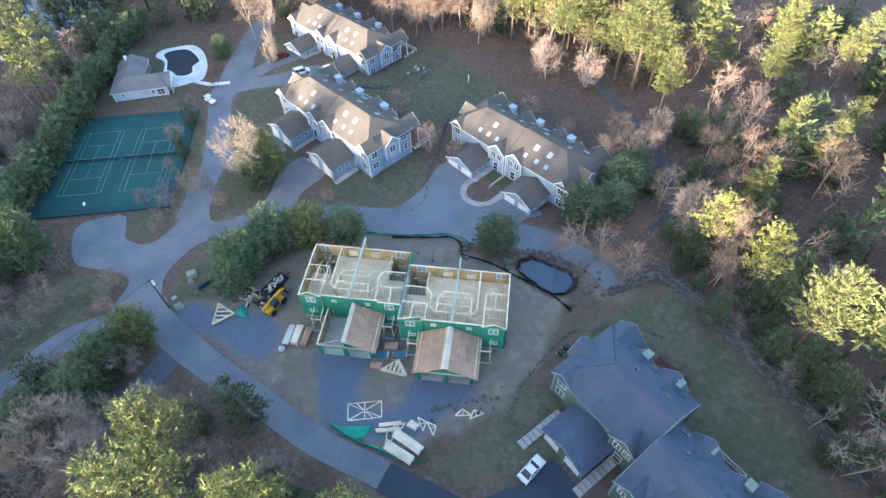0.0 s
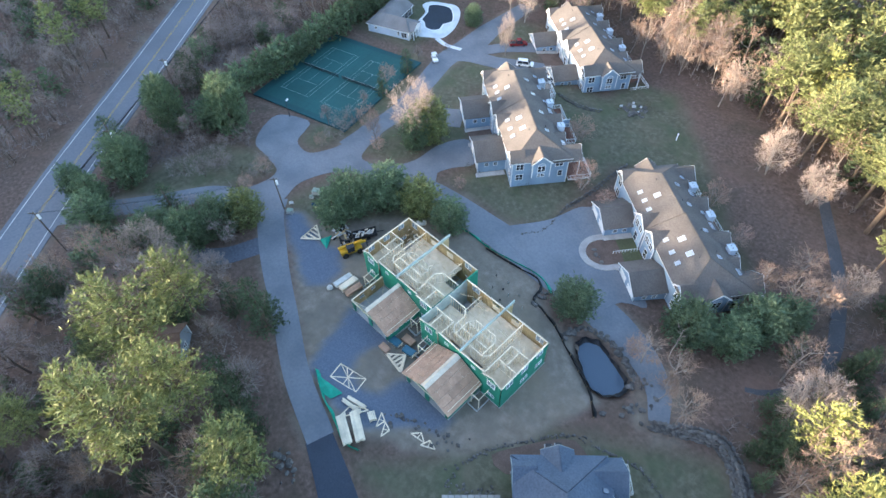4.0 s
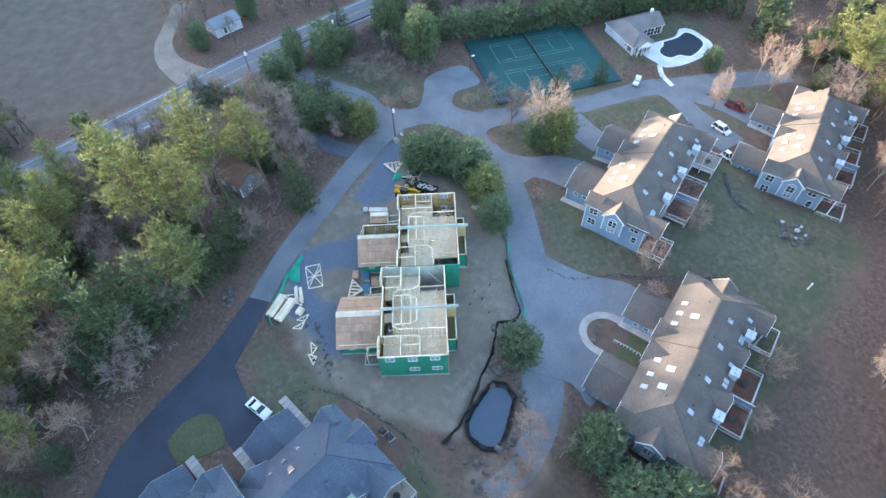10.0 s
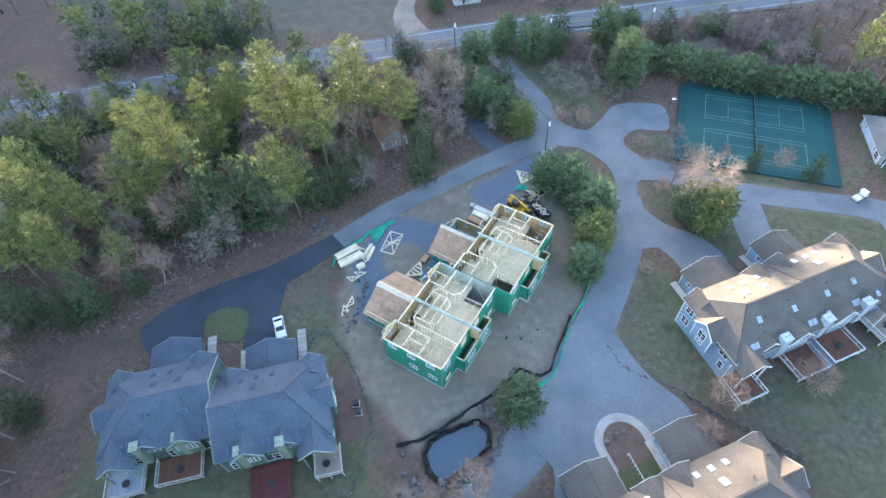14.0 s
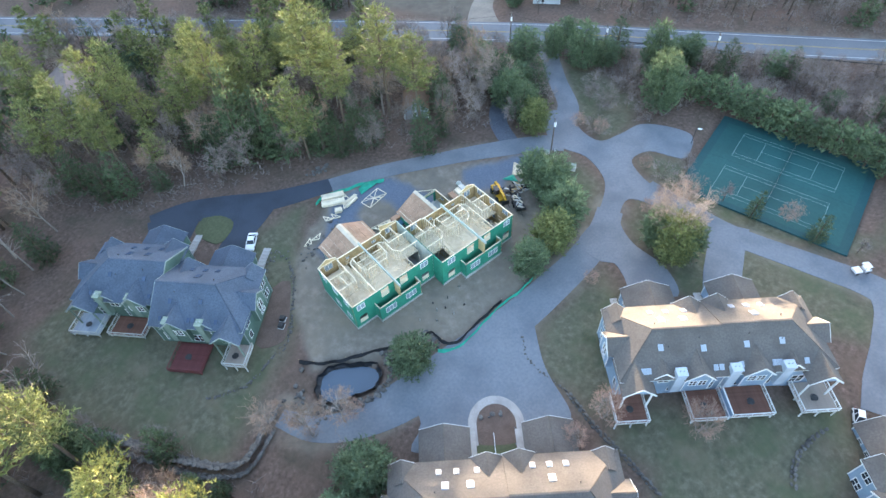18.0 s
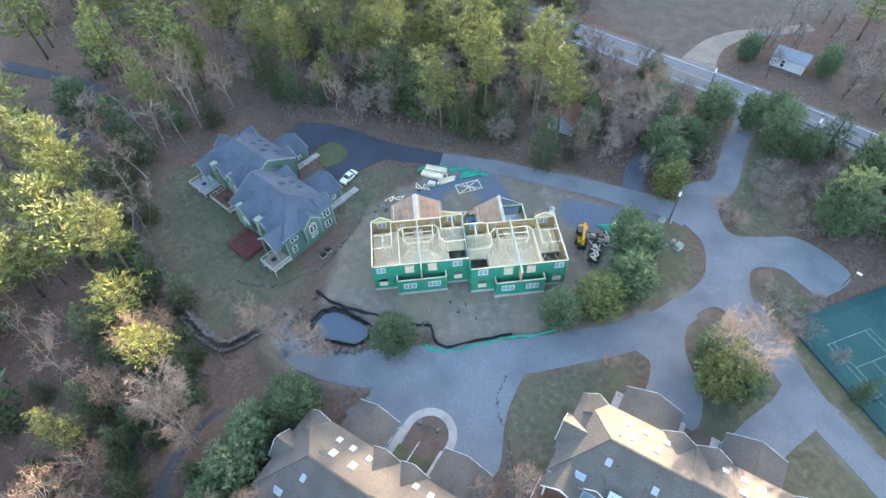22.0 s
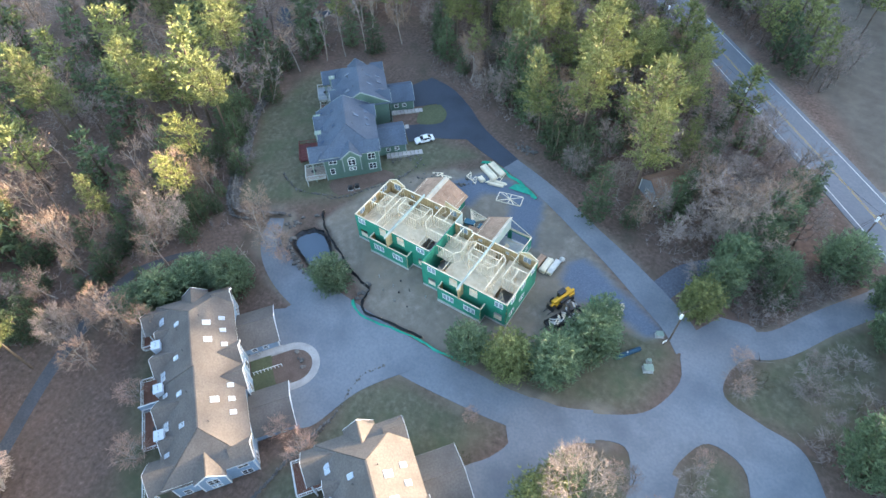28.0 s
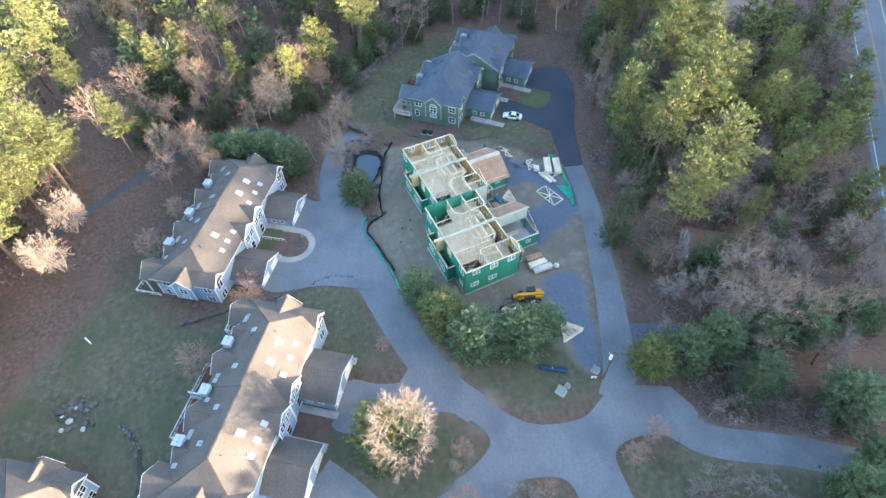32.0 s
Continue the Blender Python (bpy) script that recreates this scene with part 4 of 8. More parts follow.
def garage_frame(root, xc, yf, yb, both):
    """A garage wing: low green walls, door openings in front, plywood roof on one slope or both."""
    x0, x1, ze, zr = xc - 4.85, xc + 4.85, 3.5, 6.15
    site_wall(root, (x0, yb), (x0, yf), ze, [(2.0, 2.0, 0.9, 0.7), (4.6, 2.0, 0.9, 0.7)], 0.7)
    site_wall(root, (x1, yf), (x1, yb), ze, [(1.6, 2.0, 0.9, 0.7), (4.2, 2.0, 0.9, 0.7)], 0.7)
    m, L = place(x0, yf, x1, yf)
    sh = panel_wall(L, ze, 0.15, [(0.7, 0.0, 4.4, 2.8), (5.3, 0.0, 9.0, 2.8)], 0.35)
    sh.v = [tuple(m @ Vector(p)) for p in sh.v]
    part("front_wall", sh, M_SHEATH, root, "green wall with two garage door openings")
    part("header", Shape().box(0, -0.05, ze - 0.35, L, 0.2, ze, m), M_LUMBER, root)
    part("garage_slab", Shape().box(x0, yf, 0.05, x1, yb, 0.45), M_CONC, root)
    n = 9

    def rafter(a, b):
        part("rafter", Shape().bar(a, b, 0.05, 0.1), M_LUMBER, root)

    for i in range(n):
        y = yf + (yb - yf) * i / (n - 1)
        if both or i == 0:
            rafter((x0, y, ze), (xc, y, zr - 0.1))
        rafter((xc, y, zr - 0.1), (x1, y, ze))
        if both or i == 0:
            rafter((x0, y, ze), (x1, y, ze))
    if not both:
        rafter((x0, yf + 2.6, ze), (xc, yf + 1.4, 1.2))
        rafter((x0 + 1.0, yb - 0.4, ze), (x0 + 2.6, yb - 2.8, 0.5))
    gs = Shape()
    gs.slab([(xc if not both else x0, yf, ze), (x1, yf, ze), (xc, yf, zr - 0.1)], (0, 0.05, 0))
    part("gable", gs, M_SHEATH, root, "green gable sheathing")
    if not both:
        part("rising_wall", Shape().box(xc - 0.05, yf, ze, xc + 0.05, yb, zr - 0.05), M_LVL, root, "grey-green board wall at the open ridge")
    ov, th = 0.55, 0.06
    slopes = [1] if not both else [-1, 1]
    for sg in slopes:
        run = 4.85 + ov
        k = (zr - ze) / 4.85
        rows = [0.62, 1.7, 2.9, 4.1, run]
        for r, (ra, rb) in enumerate(zip(rows, rows[1:])):
            shift = 1.2 if r % 2 else 0
            cuts = sorted({yf - 0.5, yb, *[min(max(yf - 0.5 + shift + 2.44 * j, yf - 0.5), yb) for j in range(5)]})
            for ya, ybb in zip(cuts, cuts[1:]):
                if ybb - ya < 0.2:
                    continue
                g = 0.02
                pts = [(xc + sg * (ra + g), ya + g, zr - k * (ra + g)), (xc + sg * (rb - g), ya + g, zr - k * (rb - g)), (xc + sg * (rb - g), ybb - g, zr - k * (rb - g)), (xc + sg * (ra + g), ybb - g, zr - k * (ra + g))]
                part("roof_sheet", Shape().slab(pts if sg > 0 else pts[::-1], (0, 0, th)), M_PLY, root)
        under = [(xc, yf - 0.5, zr - 0.02), (xc + sg * run, yf - 0.5, zr - k * run - 0.02), (xc + sg * run, yb, zr - k * run - 0.02), (xc, yb, zr - 0.02)]
        part("roof_base", Shape().slab(under if sg > 0 else under[::-1], (0, 0, 0.015)), M_PLY_PALE, root)
        top = [(xc, yf - 0.5, zr), (xc + sg * 0.6, yf - 0.5, zr - k * 0.6), (xc + sg * 0.6, yb, zr - k * 0.6), (xc, yb, zr)]
        part("ridge_sheet", Shape().slab(top if sg > 0 else top[::-1], (0, 0, th + 0.02)), M_PLY_PALE, root, "pale unfinished strip along the ridge")


garage_frame(building, -9.3, -18.7, -11.4, True)
garage_frame(building, -26.75, -15.95, -8.65, False)
# entry frames beside the garages
for ex, ey in ((-15.6, -12.6), (-3.2, -12.6), (-33.2, -9.9), (-20.4, -9.9)):
    e = Shape()
    for dx in (-0.8, 0.8):
        e.bar((ex + dx, ey - 1.2, 0.3), (ex + dx, ey - 1.2, 3.3), 0.12)
    e.bar((ex - 0.9, ey - 1.2, 3.3), (ex + 0.9, ey - 1.2, 3.3), 0.12, 0.2).bar((ex - 0.8, ey - 1.2, 3.3), (ex - 0.8, ey + 1.1, 3.6), 0.1).bar((ex + 0.8, ey - 1.2, 3.3), (ex + 0.8, ey + 1.1, 3.6), 0.1)
    part("entry_frame", e, M_LUMBER, building, "small timber porch frame")
    part("entry_footing", Shape().box(ex - 1.1, ey - 1.9, -0.1, ex + 1.1, ey - 1.75, 0.62).box(ex - 1.1, ey - 1.75, -0.1, ex - 0.95, ey + 1.1, 0.62).box(ex + 0.95, ey - 1.75, -0.1, ex + 1.1, ey + 1.1, 0.62), M_CONC, building, "low concrete porch footing")

# ---- houses ----
M_TRIM_PALE = surface("grey_green_trim", (0.30, 0.35, 0.34), (0.38, 0.43, 0.42), 2, 0.4, 0.6, 0)
M_SIDING_POOL = siding("pale_blue_clapboard", (0.52, 0.60, 0.72))
M_CHIMNEY = surface("pale_chimney_boards", (0.42, 0.48, 0.56), (0.50, 0.56, 0.63), 2, 0.5, 0.6, 0.1)
TRIM = [M_WHITE]


def lift(s, m):
    s.v = [tuple(m @ Vector(p)) for p in s.v]
    return s


def house_window(wall, m, w, h, lights=2, arch=False):
    b = 0.11
    f = panel_wall(w + 2 * b, h + 2 * b, 0.1, [(b + w * i / lights + 0.05 * (i > 0), b + h * k / 2 + 0.025 * k, b + w * (i + 1) / lights - 0.05 * (i < lights - 1), b + h * (k + 1) / 2 - 0.025 * (1 - k)) for i in range(lights) for k in (0, 1)])
    f = lift(f, m @ Matrix.Translation((-b, -0.05, -b)))
    if arch:
        for i in range(8):
            a0, a1 = math.pi * i / 8, math.pi * (i + 1) / 8
            p = [m @ Vector((w / 2 + (w / 2 + 0.05) * math.cos(a), -0.01, h + 0.1 + w * 0.42 * math.sin(a))) for a in (a0, a1)]
            f.bar(p[0], p[1], 0.1)
    win = part("window", f, M_WHITE, wall, "white window frame")
    part("pane", Shape().box(0, 0.0, 0, w, 0.02, h, m), M_GLASS, win)
    if arch:
        pts = [m @ Vector((w / 2 + w / 2 * math.cos(math.pi * i / 8), 0.01, h + 0.1 + w * 0.40 * math.sin(math.pi * i / 8))) for i in range(9)]
        part("pane", Shape().slab(pts, m.to_3x3() @ Vector((0, 0.02, 0))), M_GLASS, win)


def house_wall(root, a, b, h, wins, mat, z0=0.0):
    m, L = place(*a, *b)
    s = panel_wall(L, h, 0.2, [(x, z, x + w, z + hh) for x, z, w, hh, *_ in wins], z0)
    w_ = part("wall", lift(s, m), mat, root)
    for x in (-0.06, L - 0.12):
        part("corner_board", Shape().box(x, -0.04, z0, x + 0.18, 0.0, h, m), TRIM[0], root)
    for x, z, ww, hh, *r in wins:
        house_window(w_, m @ Matrix.Translation((x, 0, z)), ww, hh, r[0] if r else 2, len(r) > 1)


def roof_plane(root, pts, mat, name="roof", th=0.16):
    n = (Vector(pts[1]) - Vector(pts[0])).cross(Vector(pts[2]) - Vector(pts[0])).normalized()
    if n.z < 0:
        pts, n = pts[::-1], -n
    return part(name, Shape().slab(pts, n * th), mat, root)


def fascia(root, *ends):
    for a, b in ends:
        part("fascia", Shape().bar(a, b, 0.06, 0.26), TRIM[0], root)


def cross_gable(root, xc, hw, yf, yb, ze, zr, roof, wallmat, win=None, wall_down=None, sign=-1):
    """A small gable whose ridge runs along y; its face looks to sign * y."""
    o = 0.35
    f = yf + sign * o
    k = (zr - ze) / hw
    for sg in (-1, 1):
        roof_plane(root, [(xc, f, zr), (xc + sg * (hw + o), f, ze - k * o), (xc + sg * (hw + o), yb, ze - k * o), (xc, yb, zr)], roof, "gable_roof", 0.12)
    fascia(root, ((xc - hw - o, f, ze - k * o), (xc, f, zr)), ((xc, f, zr), (xc + hw + o, f, ze - k * o)))
    tri = [(xc - hw, yf, ze), (xc + hw, yf, ze), (xc, yf, zr - 0.05)]
    g = part("gable_wall", Shape().slab(tri, (0, -sign * 0.15, 0)), wallmat, root)
    if wall_down is not None:
        a, b = ((xc - hw, yf), (xc + hw, yf)) if sign < 0 else ((xc + hw, yf), (xc - hw, yf))
        house_wall(root, a, b, ze, win or [], wallmat, wall_down)
    return g


def railing(root, pts, z, mat):
    """A deck railing through plan points: top and bottom rail, posts and balusters."""
    s = Shape()
    for (x0, y0), (x1, y1) in zip(pts, pts[1:]):
        L = math.hypot(x1 - x0, y1 - y0)
        s.bar((x0, y0, z + 1.0), (x1, y1, z + 1.0), 0.12, 0.08).bar((x0, y0, z + 0.12), (x1, y1, z + 0.12), 0.06)
        n = int(L / 0.35)
        for i in range(n + 1):
            t = i / max(n, 1)
            w = 0.12 if i % 5 == 0 else 0.045
            s.box(x0 + (x1 - x0) * t - w / 2, y0 + (y1 - y0) * t - w / 2, z, x0 + (x1 - x0) * t + w / 2, y0 + (y1 - y0) * t + w / 2, z + 1.0)
    part("railing", s, mat, root, "painted deck railing")


def deck(root, x0, y0, x1, y1, z, boards, rail, rails):
    n = max(1, round((y1 - y0) / 0.3))
    d = part("deck", Shape().box(x0 + 0.05, y0, z - 0.35, x1 - 0.05, y1 - 0.05, z - 0.065), rail, root, "raised deck of narrow boards")
    board = Shape().box(x0, 0.01, -0.06, x1, (y1 - y0) / n - 0.01, 0).mesh("board", boards)
    for i in range(n):
        part("board", board, None, d).location = (0, y0 + (y1 - y0) * i / n, z)
    for px, py in ((x0 + 0.1, y1 - 0.15), (x1 - 0.1, y1 - 0.15), ((x0 + x1) / 2, y1 - 0.15)):
        part("deck_post", Shape().box(px - 0.08, py - 0.08, -1.8, px + 0.08, py + 0.08, z - 0.36), rail, d)
    if rails:
        railing(root, rails, z, rail)


def home(root, sg, oy, dz, mats, garage, chimneys, skylights, decks, furnish):
    """One of the two joined homes: local x from 0 to sg * 17, front towards -y."""
    roof, wallmat, trim, boards = mats
    X = lambda x: sg * x
    ze, zr, D, E = 6.35 + dz, 9.75 + dz, 6.2, 16.7
    o = 0.45
    k = (zr - ze) / D
    zo = ze - k * o
    f, b_, e = -D - o, D + 0.3 + o, E + o
    zb = zr - k * b_
    # main roof: gable at the party line, hip at the outer end
    hipx = E - 5.6
    roof_plane(root, [(X(0), oy + f, zo), (X(e), oy + f, zo), (X(hipx), oy, zr), (X(0), oy, zr)], roof)
    roof_plane(root, [(X(0), oy + b_, zb), (X(e), oy + b_, zb), (X(hipx), oy, zr), (X(0), oy, zr)], roof)
    roof_plane(root, [(X(e), oy + f, zo), (X(e), oy + b_, zb), (X(hipx), oy, zr)], roof)
    fascia(root, ((X(0), oy + f, zo), (X(e), oy + f, zo)), ((X(e), oy + f, zo), (X(e), oy + b_, zb)), ((X(0), oy + b_, zb), (X(e), oy + b_, zb)))
    if roof is M_SHINGLE_DARK:
        fascia(root, ((X(-0.02), oy + f, zo + 0.1), (X(-0.02), oy, zr + 0.1)), ((X(-0.02), oy, zr + 0.1), (X(-0.02), oy + b_, zb + 0.1)))
    part("ridge_cap", Shape().bar((X(0), oy, zr + 0.17), (X(hipx), oy, zr + 0.17), 0.3, 0.08), roof, root)
    # walls
    def W(x0, y0, x1, y1, h, wins, z0=-1.2):
        a, b = (X(x0), oy + y0), (X(x1), oy + y1)
        if sg < 0:
            L = math.hypot(x1 - x0, y1 - y0)
            a, b = b, a
            wins = [(L - x - w, z, w, hh, *r) for x, z, w, hh, *r in wins]
        house_wall(root, a, b, h + dz, wins, wallmat, z0)
    W(0, -D, E, -D, 6.3, [(1.2, 3.9, 1.4, 1.5), (14.2, 3.9, 1.5, 1.5), (14.2, 1.0, 1.5, 1.5)])
    W(E, -D, E, D, 6.3, [(1.0, 3.9, 1.5, 1.5), (1.0, 1.0, 1.5, 1.5), (9.6, 3.9, 1.6, 1.5), (10.4, 1.0, 0.9, 1.5, 1)])
    W(E, D, 0, D, 6.15, [(6.2, 3.7, 1.6, 1.3), (11.0, 3.7, 1.6, 1.3), (3.0, 0.7, 2.0, 2.0), (8.3, 0.7, 2.0, 2.0), (13.5, 0.7, 2.0, 2.0)])
    part("gable_wall", Shape().slab([(X(0.05), oy - D, zo), (X(0.05), oy + D, zo), (X(0.05), oy, zr - 0.05)], (sg * 0.15, 0, 0)).slab([(X(0.05), oy - D, -1), (X(0.05), oy + D, -1), (X(0.05), oy + D, zo), (X(0.05), oy - D, zo)], (sg * 0.15, 0, 0)), wallmat, root)
    # bay at the outer end, with its arched window
    bw, bx, be, bz = 2.0, E + 1.0, 6.2 + dz, 7.9 + dz
    ov = 0.35
    kk = (bz - be) / bw
    for s2 in (-1, 1):
        roof_plane(root, [(X(bx + ov), oy, bz), (X(bx + ov), oy + s2 * (bw + ov), be - kk * ov), (X(E - 2.2), oy + s2 * (bw + ov), be - kk * ov), (X(hipx + 2.4), oy, bz)], roof, "gable_roof", 0.12)
    fascia(root, ((X(bx + ov), oy - bw - ov, be - kk * ov), (X(bx + ov), oy, bz)), ((X(bx + ov), oy, bz), (X(bx + ov), oy + bw + ov, be - kk * ov)))
    part("gable_wall", Shape().slab([(X(bx), oy - bw, be), (X(bx), oy + bw, be), (X(bx), oy, bz - 0.05)], (-sg * 0.15, 0, 0)), wallmat, root)
    W(bx, -bw, bx, bw, 6.2, [(1.25, 3.7, 1.5, 1.5, 2, True), (1.3, 2.3, 1.4, 0.7)], 2.0)
    part("bay_side", Shape().box(min(X(E), X(bx)), oy - bw, 2.0, max(X(E), X(bx)), oy - bw + 0.18, be).box(min(X(E), X(bx)), oy + bw - 0.18, 2.0, max(X(E), X(bx)), oy + bw, be).box(min(X(E), X(bx)), oy - bw, 1.9, max(X(E), X(bx)), oy + bw, 2.0), wallmat, root)
    # front gables: at the corner and beside the party line
    cross_gable(root, X(E - 1.7), 1.6, oy - D - 0.12, oy - D + 2.9, 6.3 + dz, 7.9 + dz, roof, wallmat)
    cross_gable(root, X(2.4), 2.2, oy - D - 0.5, oy - D + 3.4, 6.2 + dz, 8.0 + dz, roof, wallmat, [(0.7, 4.0, 1.2, 1.4), (2.5, 4.0, 1.2, 1.4), (1.6, 0.6, 1.2, 2.1, 1)], -0.6)
    # garage
    g0, g1, gy = garage
    gc, gh = (g0 + g1) / 2, (g1 - g0) / 2
    gze, gzr = 2.75 + dz, 4.75 + dz
    gk = (gzr - gze) / gh
    for s2 in (-1, 1):
        roof_plane(root, [(X(gc), oy + gy - 0.4, gzr), (X(gc + s2 * (gh + 0.35)), oy + gy - 0.4, gze - gk * 0.35), (X(gc + s2 * (gh + 0.35)), oy - D + 0.1, gze - gk * 0.35), (X(gc), oy - D + 0.1, gzr)], roof, "garage_roof", 0.12)
    fascia(root, ((X(gc - gh - 0.35), oy + gy - 0.4, gze - gk * 0.35), (X(gc), oy + gy - 0.4, gzr)), ((X(gc), oy + gy - 0.4, gzr), (X(gc + gh + 0.35), oy + gy - 0.4, gze - gk * 0.35)))
    m, L = place(*((X(g0), oy + gy) if sg > 0 else (X(g1), oy + gy)), *((X(g1), oy + gy) if sg > 0 else (X(g0), oy + gy)))
    part("garage_front", lift(panel_wall(L, 2.75 + dz, 0.18, [(0.5, -1.2, 3.1, 2.15), (L - 3.1, -1.2, L - 0.5, 2.15)], -1.2), m), wallmat, root)
    part("gable_wall", Shape().slab([(X(g0), oy + gy, gze), (X(g1), oy + gy, gze), (X(gc), oy + gy, gzr - 0.05)], (0, 0.15, 0)), wallmat, root)
    for dx in (0.5, L - 3.1):
        door = part("garage_door", Shape().box(dx, 0.06, -1.2, dx + 2.6, 0.11, 2.15, m), M_WHITE, root, "white panelled garage door")
        for r in range(4):
            part("door_panel", Shape().box(dx + 0.08, 0.035, 0.05 + 0.52 * r, dx + 2.52, 0.062, 0.5 + 0.52 * r, m), M_WHITE, door)
        part("door_trim", Shape().box(dx - 0.14, -0.04, -0.8, dx, 0.05, 2.3, m).box(dx + 2.6, -0.04, -0.8, dx + 2.74, 0.05, 2.3, m).box(dx - 0.14, -0.04, 2.15, dx + 2.74, 0.05, 2.32, m), M_WHITE, root)
    W(g1, gy, g1, -D, 2.7, [(1.7, 1.1, 0.8, 0.8, 1), (3.7, 1.1, 0.8, 0.8, 1)])
    W(g0, -D, g0, gy, 2.7, [(1.7, 1.1, 0.8, 0.8, 1), (3.7, 1.1, 0.8, 0.8, 1)])
    # skylights and vents on the front and back slopes
    for x, y, w in skylights:
        z = zr - k * abs(y) + 0.17
        s = 1 if y < 0 else -1
        m = Matrix.Translation((X(x), oy + y, z)) @ Matrix.Rotation(s * math.atan(k), 4, "X")
        sk = part("skylight", Shape().box(-w * 0.4, -w * 0.52, 0, w * 0.4, w * 0.52, 0.12, m), M_CHIMNEY if roof is M_SHINGLE_TAN else roof, root, "framed roof window")
        part("skylight_pane", Shape().box(-w * 0.33, -w * 0.45, 0.12, w * 0.33, w * 0.45, 0.14, m), M_SKYGLASS if roof is M_SHINGLE_TAN else M_SKYDARK, sk)
    for x, y in ((4.0, 1.6), (9.0, 2.6), (10.2, -1.4)):
        part("vent_pipe", Shape().tube([(X(x), oy + y, zr - k * abs(y)), (X(x), oy + y, zr - k * abs(y) + 0.55)], [0.07, 0.07]), M_STEEL, root)
    # chimneys at the back: boxed and capped
    cw = 0.75 if roof is M_SHINGLE_TAN else 0.55
    for x in chimneys:
        ch = part("chimney", Shape().box(X(x) - cw, oy + 5.9, 2.0, X(x) + cw, oy + 7.2, 7.6 + dz), M_CHIMNEY if roof is M_SHINGLE_TAN else trim, root, "boarded chimney with a capped top")
        part("chimney_cap", Shape().box(X(x) - cw - 0.1, oy + 5.8, 7.6 + dz, X(x) + cw + 0.1, oy + 7.3, 7.72 + dz), M_CHIMNEY if roof is M_SHINGLE_TAN else trim, ch)
        for cx in (-0.3, 0.3):
            part("flue", Shape().tube([(X(x) + cx, oy + 6.5, 7.72 + dz), (X(x) + cx, oy + 6.5, 8.0 + dz)], [0.1, 0.1]), M_TRIM_PALE, ch)
    # back gables and porch
    cross_gable(root, X(E - 2.2), 2.3, oy + D + 2.6, oy + 2.4, 5.5 + dz, 7.5 + dz, roof, wallmat, sign=1)
    for px in (E - 4.3, E - 0.1):
        part("porch_post", Shape().box(X(px) - 0.12, oy + D + 2.4, -1.2, X(px) + 0.12, oy + D + 2.6, 5.5 + dz), trim, root)
    cross_gable(root, X(4.7), 2.1, oy + D + 0.9, oy + 1.8, 6.2 + dz, 8.2 + dz, roof, wallmat, [(0.8, 3.9, 1.1, 1.4), (2.3, 3.9, 1.1, 1.4)], 2.2, sign=1)
    part("dormer_base", Shape().box(X(4.7) - 2.1, oy + D, 2.05, X(4.7) + 2.1, oy + D + 0.9, 2.2), wallmat, root)
    for s2 in (-1, 1):
        part("dormer_cheek", Shape().box(X(4.7) + s2 * 2.0 - 0.09, oy + D - 0.1, 2.2, X(4.7) + s2 * 2.0 + 0.09, oy + D + 0.75, 6.2 + dz), wallmat, root)
    cross_gable(root, X(10.2), 1.5, oy + D + 0.25, oy + 2.8, 6.2 + dz, 7.6 + dz, roof, wallmat, sign=1)
    for x0, x1, y1, rl, dk, dzz in decks:
        xa, xb = sorted((X(x0), X(x1)))
        deck(root, xa, oy + D + 0.25, xb, oy + D + y1, dzz, dk, rl, [(xa, oy + D + 0.3), (xa, oy + D + y1), (xb, oy + D + y1), (xb, oy + D + 0.3)])
        if furnish:
            rn = random.Random(int(xa * 10))
            cx, cy = (xa + xb) / 2, oy + D + y1 * 0.6
            tb = part("deck_table", Shape().lathe([(0.25, 0.56), (0.06, 0.6), (0.06, 1.25), (0.6, 1.27), (0.6, 1.31)], 12, (cx + rn.uniform(-.5, .5), cy, 0)), M_STEEL, root)


TAN = (M_SHINGLE_TAN, M_SIDING_BLUE, M_WHITE, M_DECKBOARD)
M_TRIM_SAGE = surface("sage_trim", (0.20, 0.26, 0.21), (0.25, 0.31, 0.26), 2, 0.4, 0.6, 0)
M_GREYDECK = surface("grey_deck_cover", (0.30, 0.34, 0.40), (0.42, 0.46, 0.52), 1.5, 0.5, 0.6, 0.1)
M_TANDECK = surface("tan_deck_boards", (0.32, 0.26, 0.22), (0.40, 0.33, 0.28), 3, 0.5, 0.8, 0.1)
M_PALERAIL = surface("pale_rail_paint", (0.55, 0.55, 0.52), (0.62, 0.62, 0.58), 3, 0.5, 0.6, 0.05)
DARK = (M_SHINGLE_DARK, M_SIDING_GREEN, M_TRIM_SAGE, M_RED)


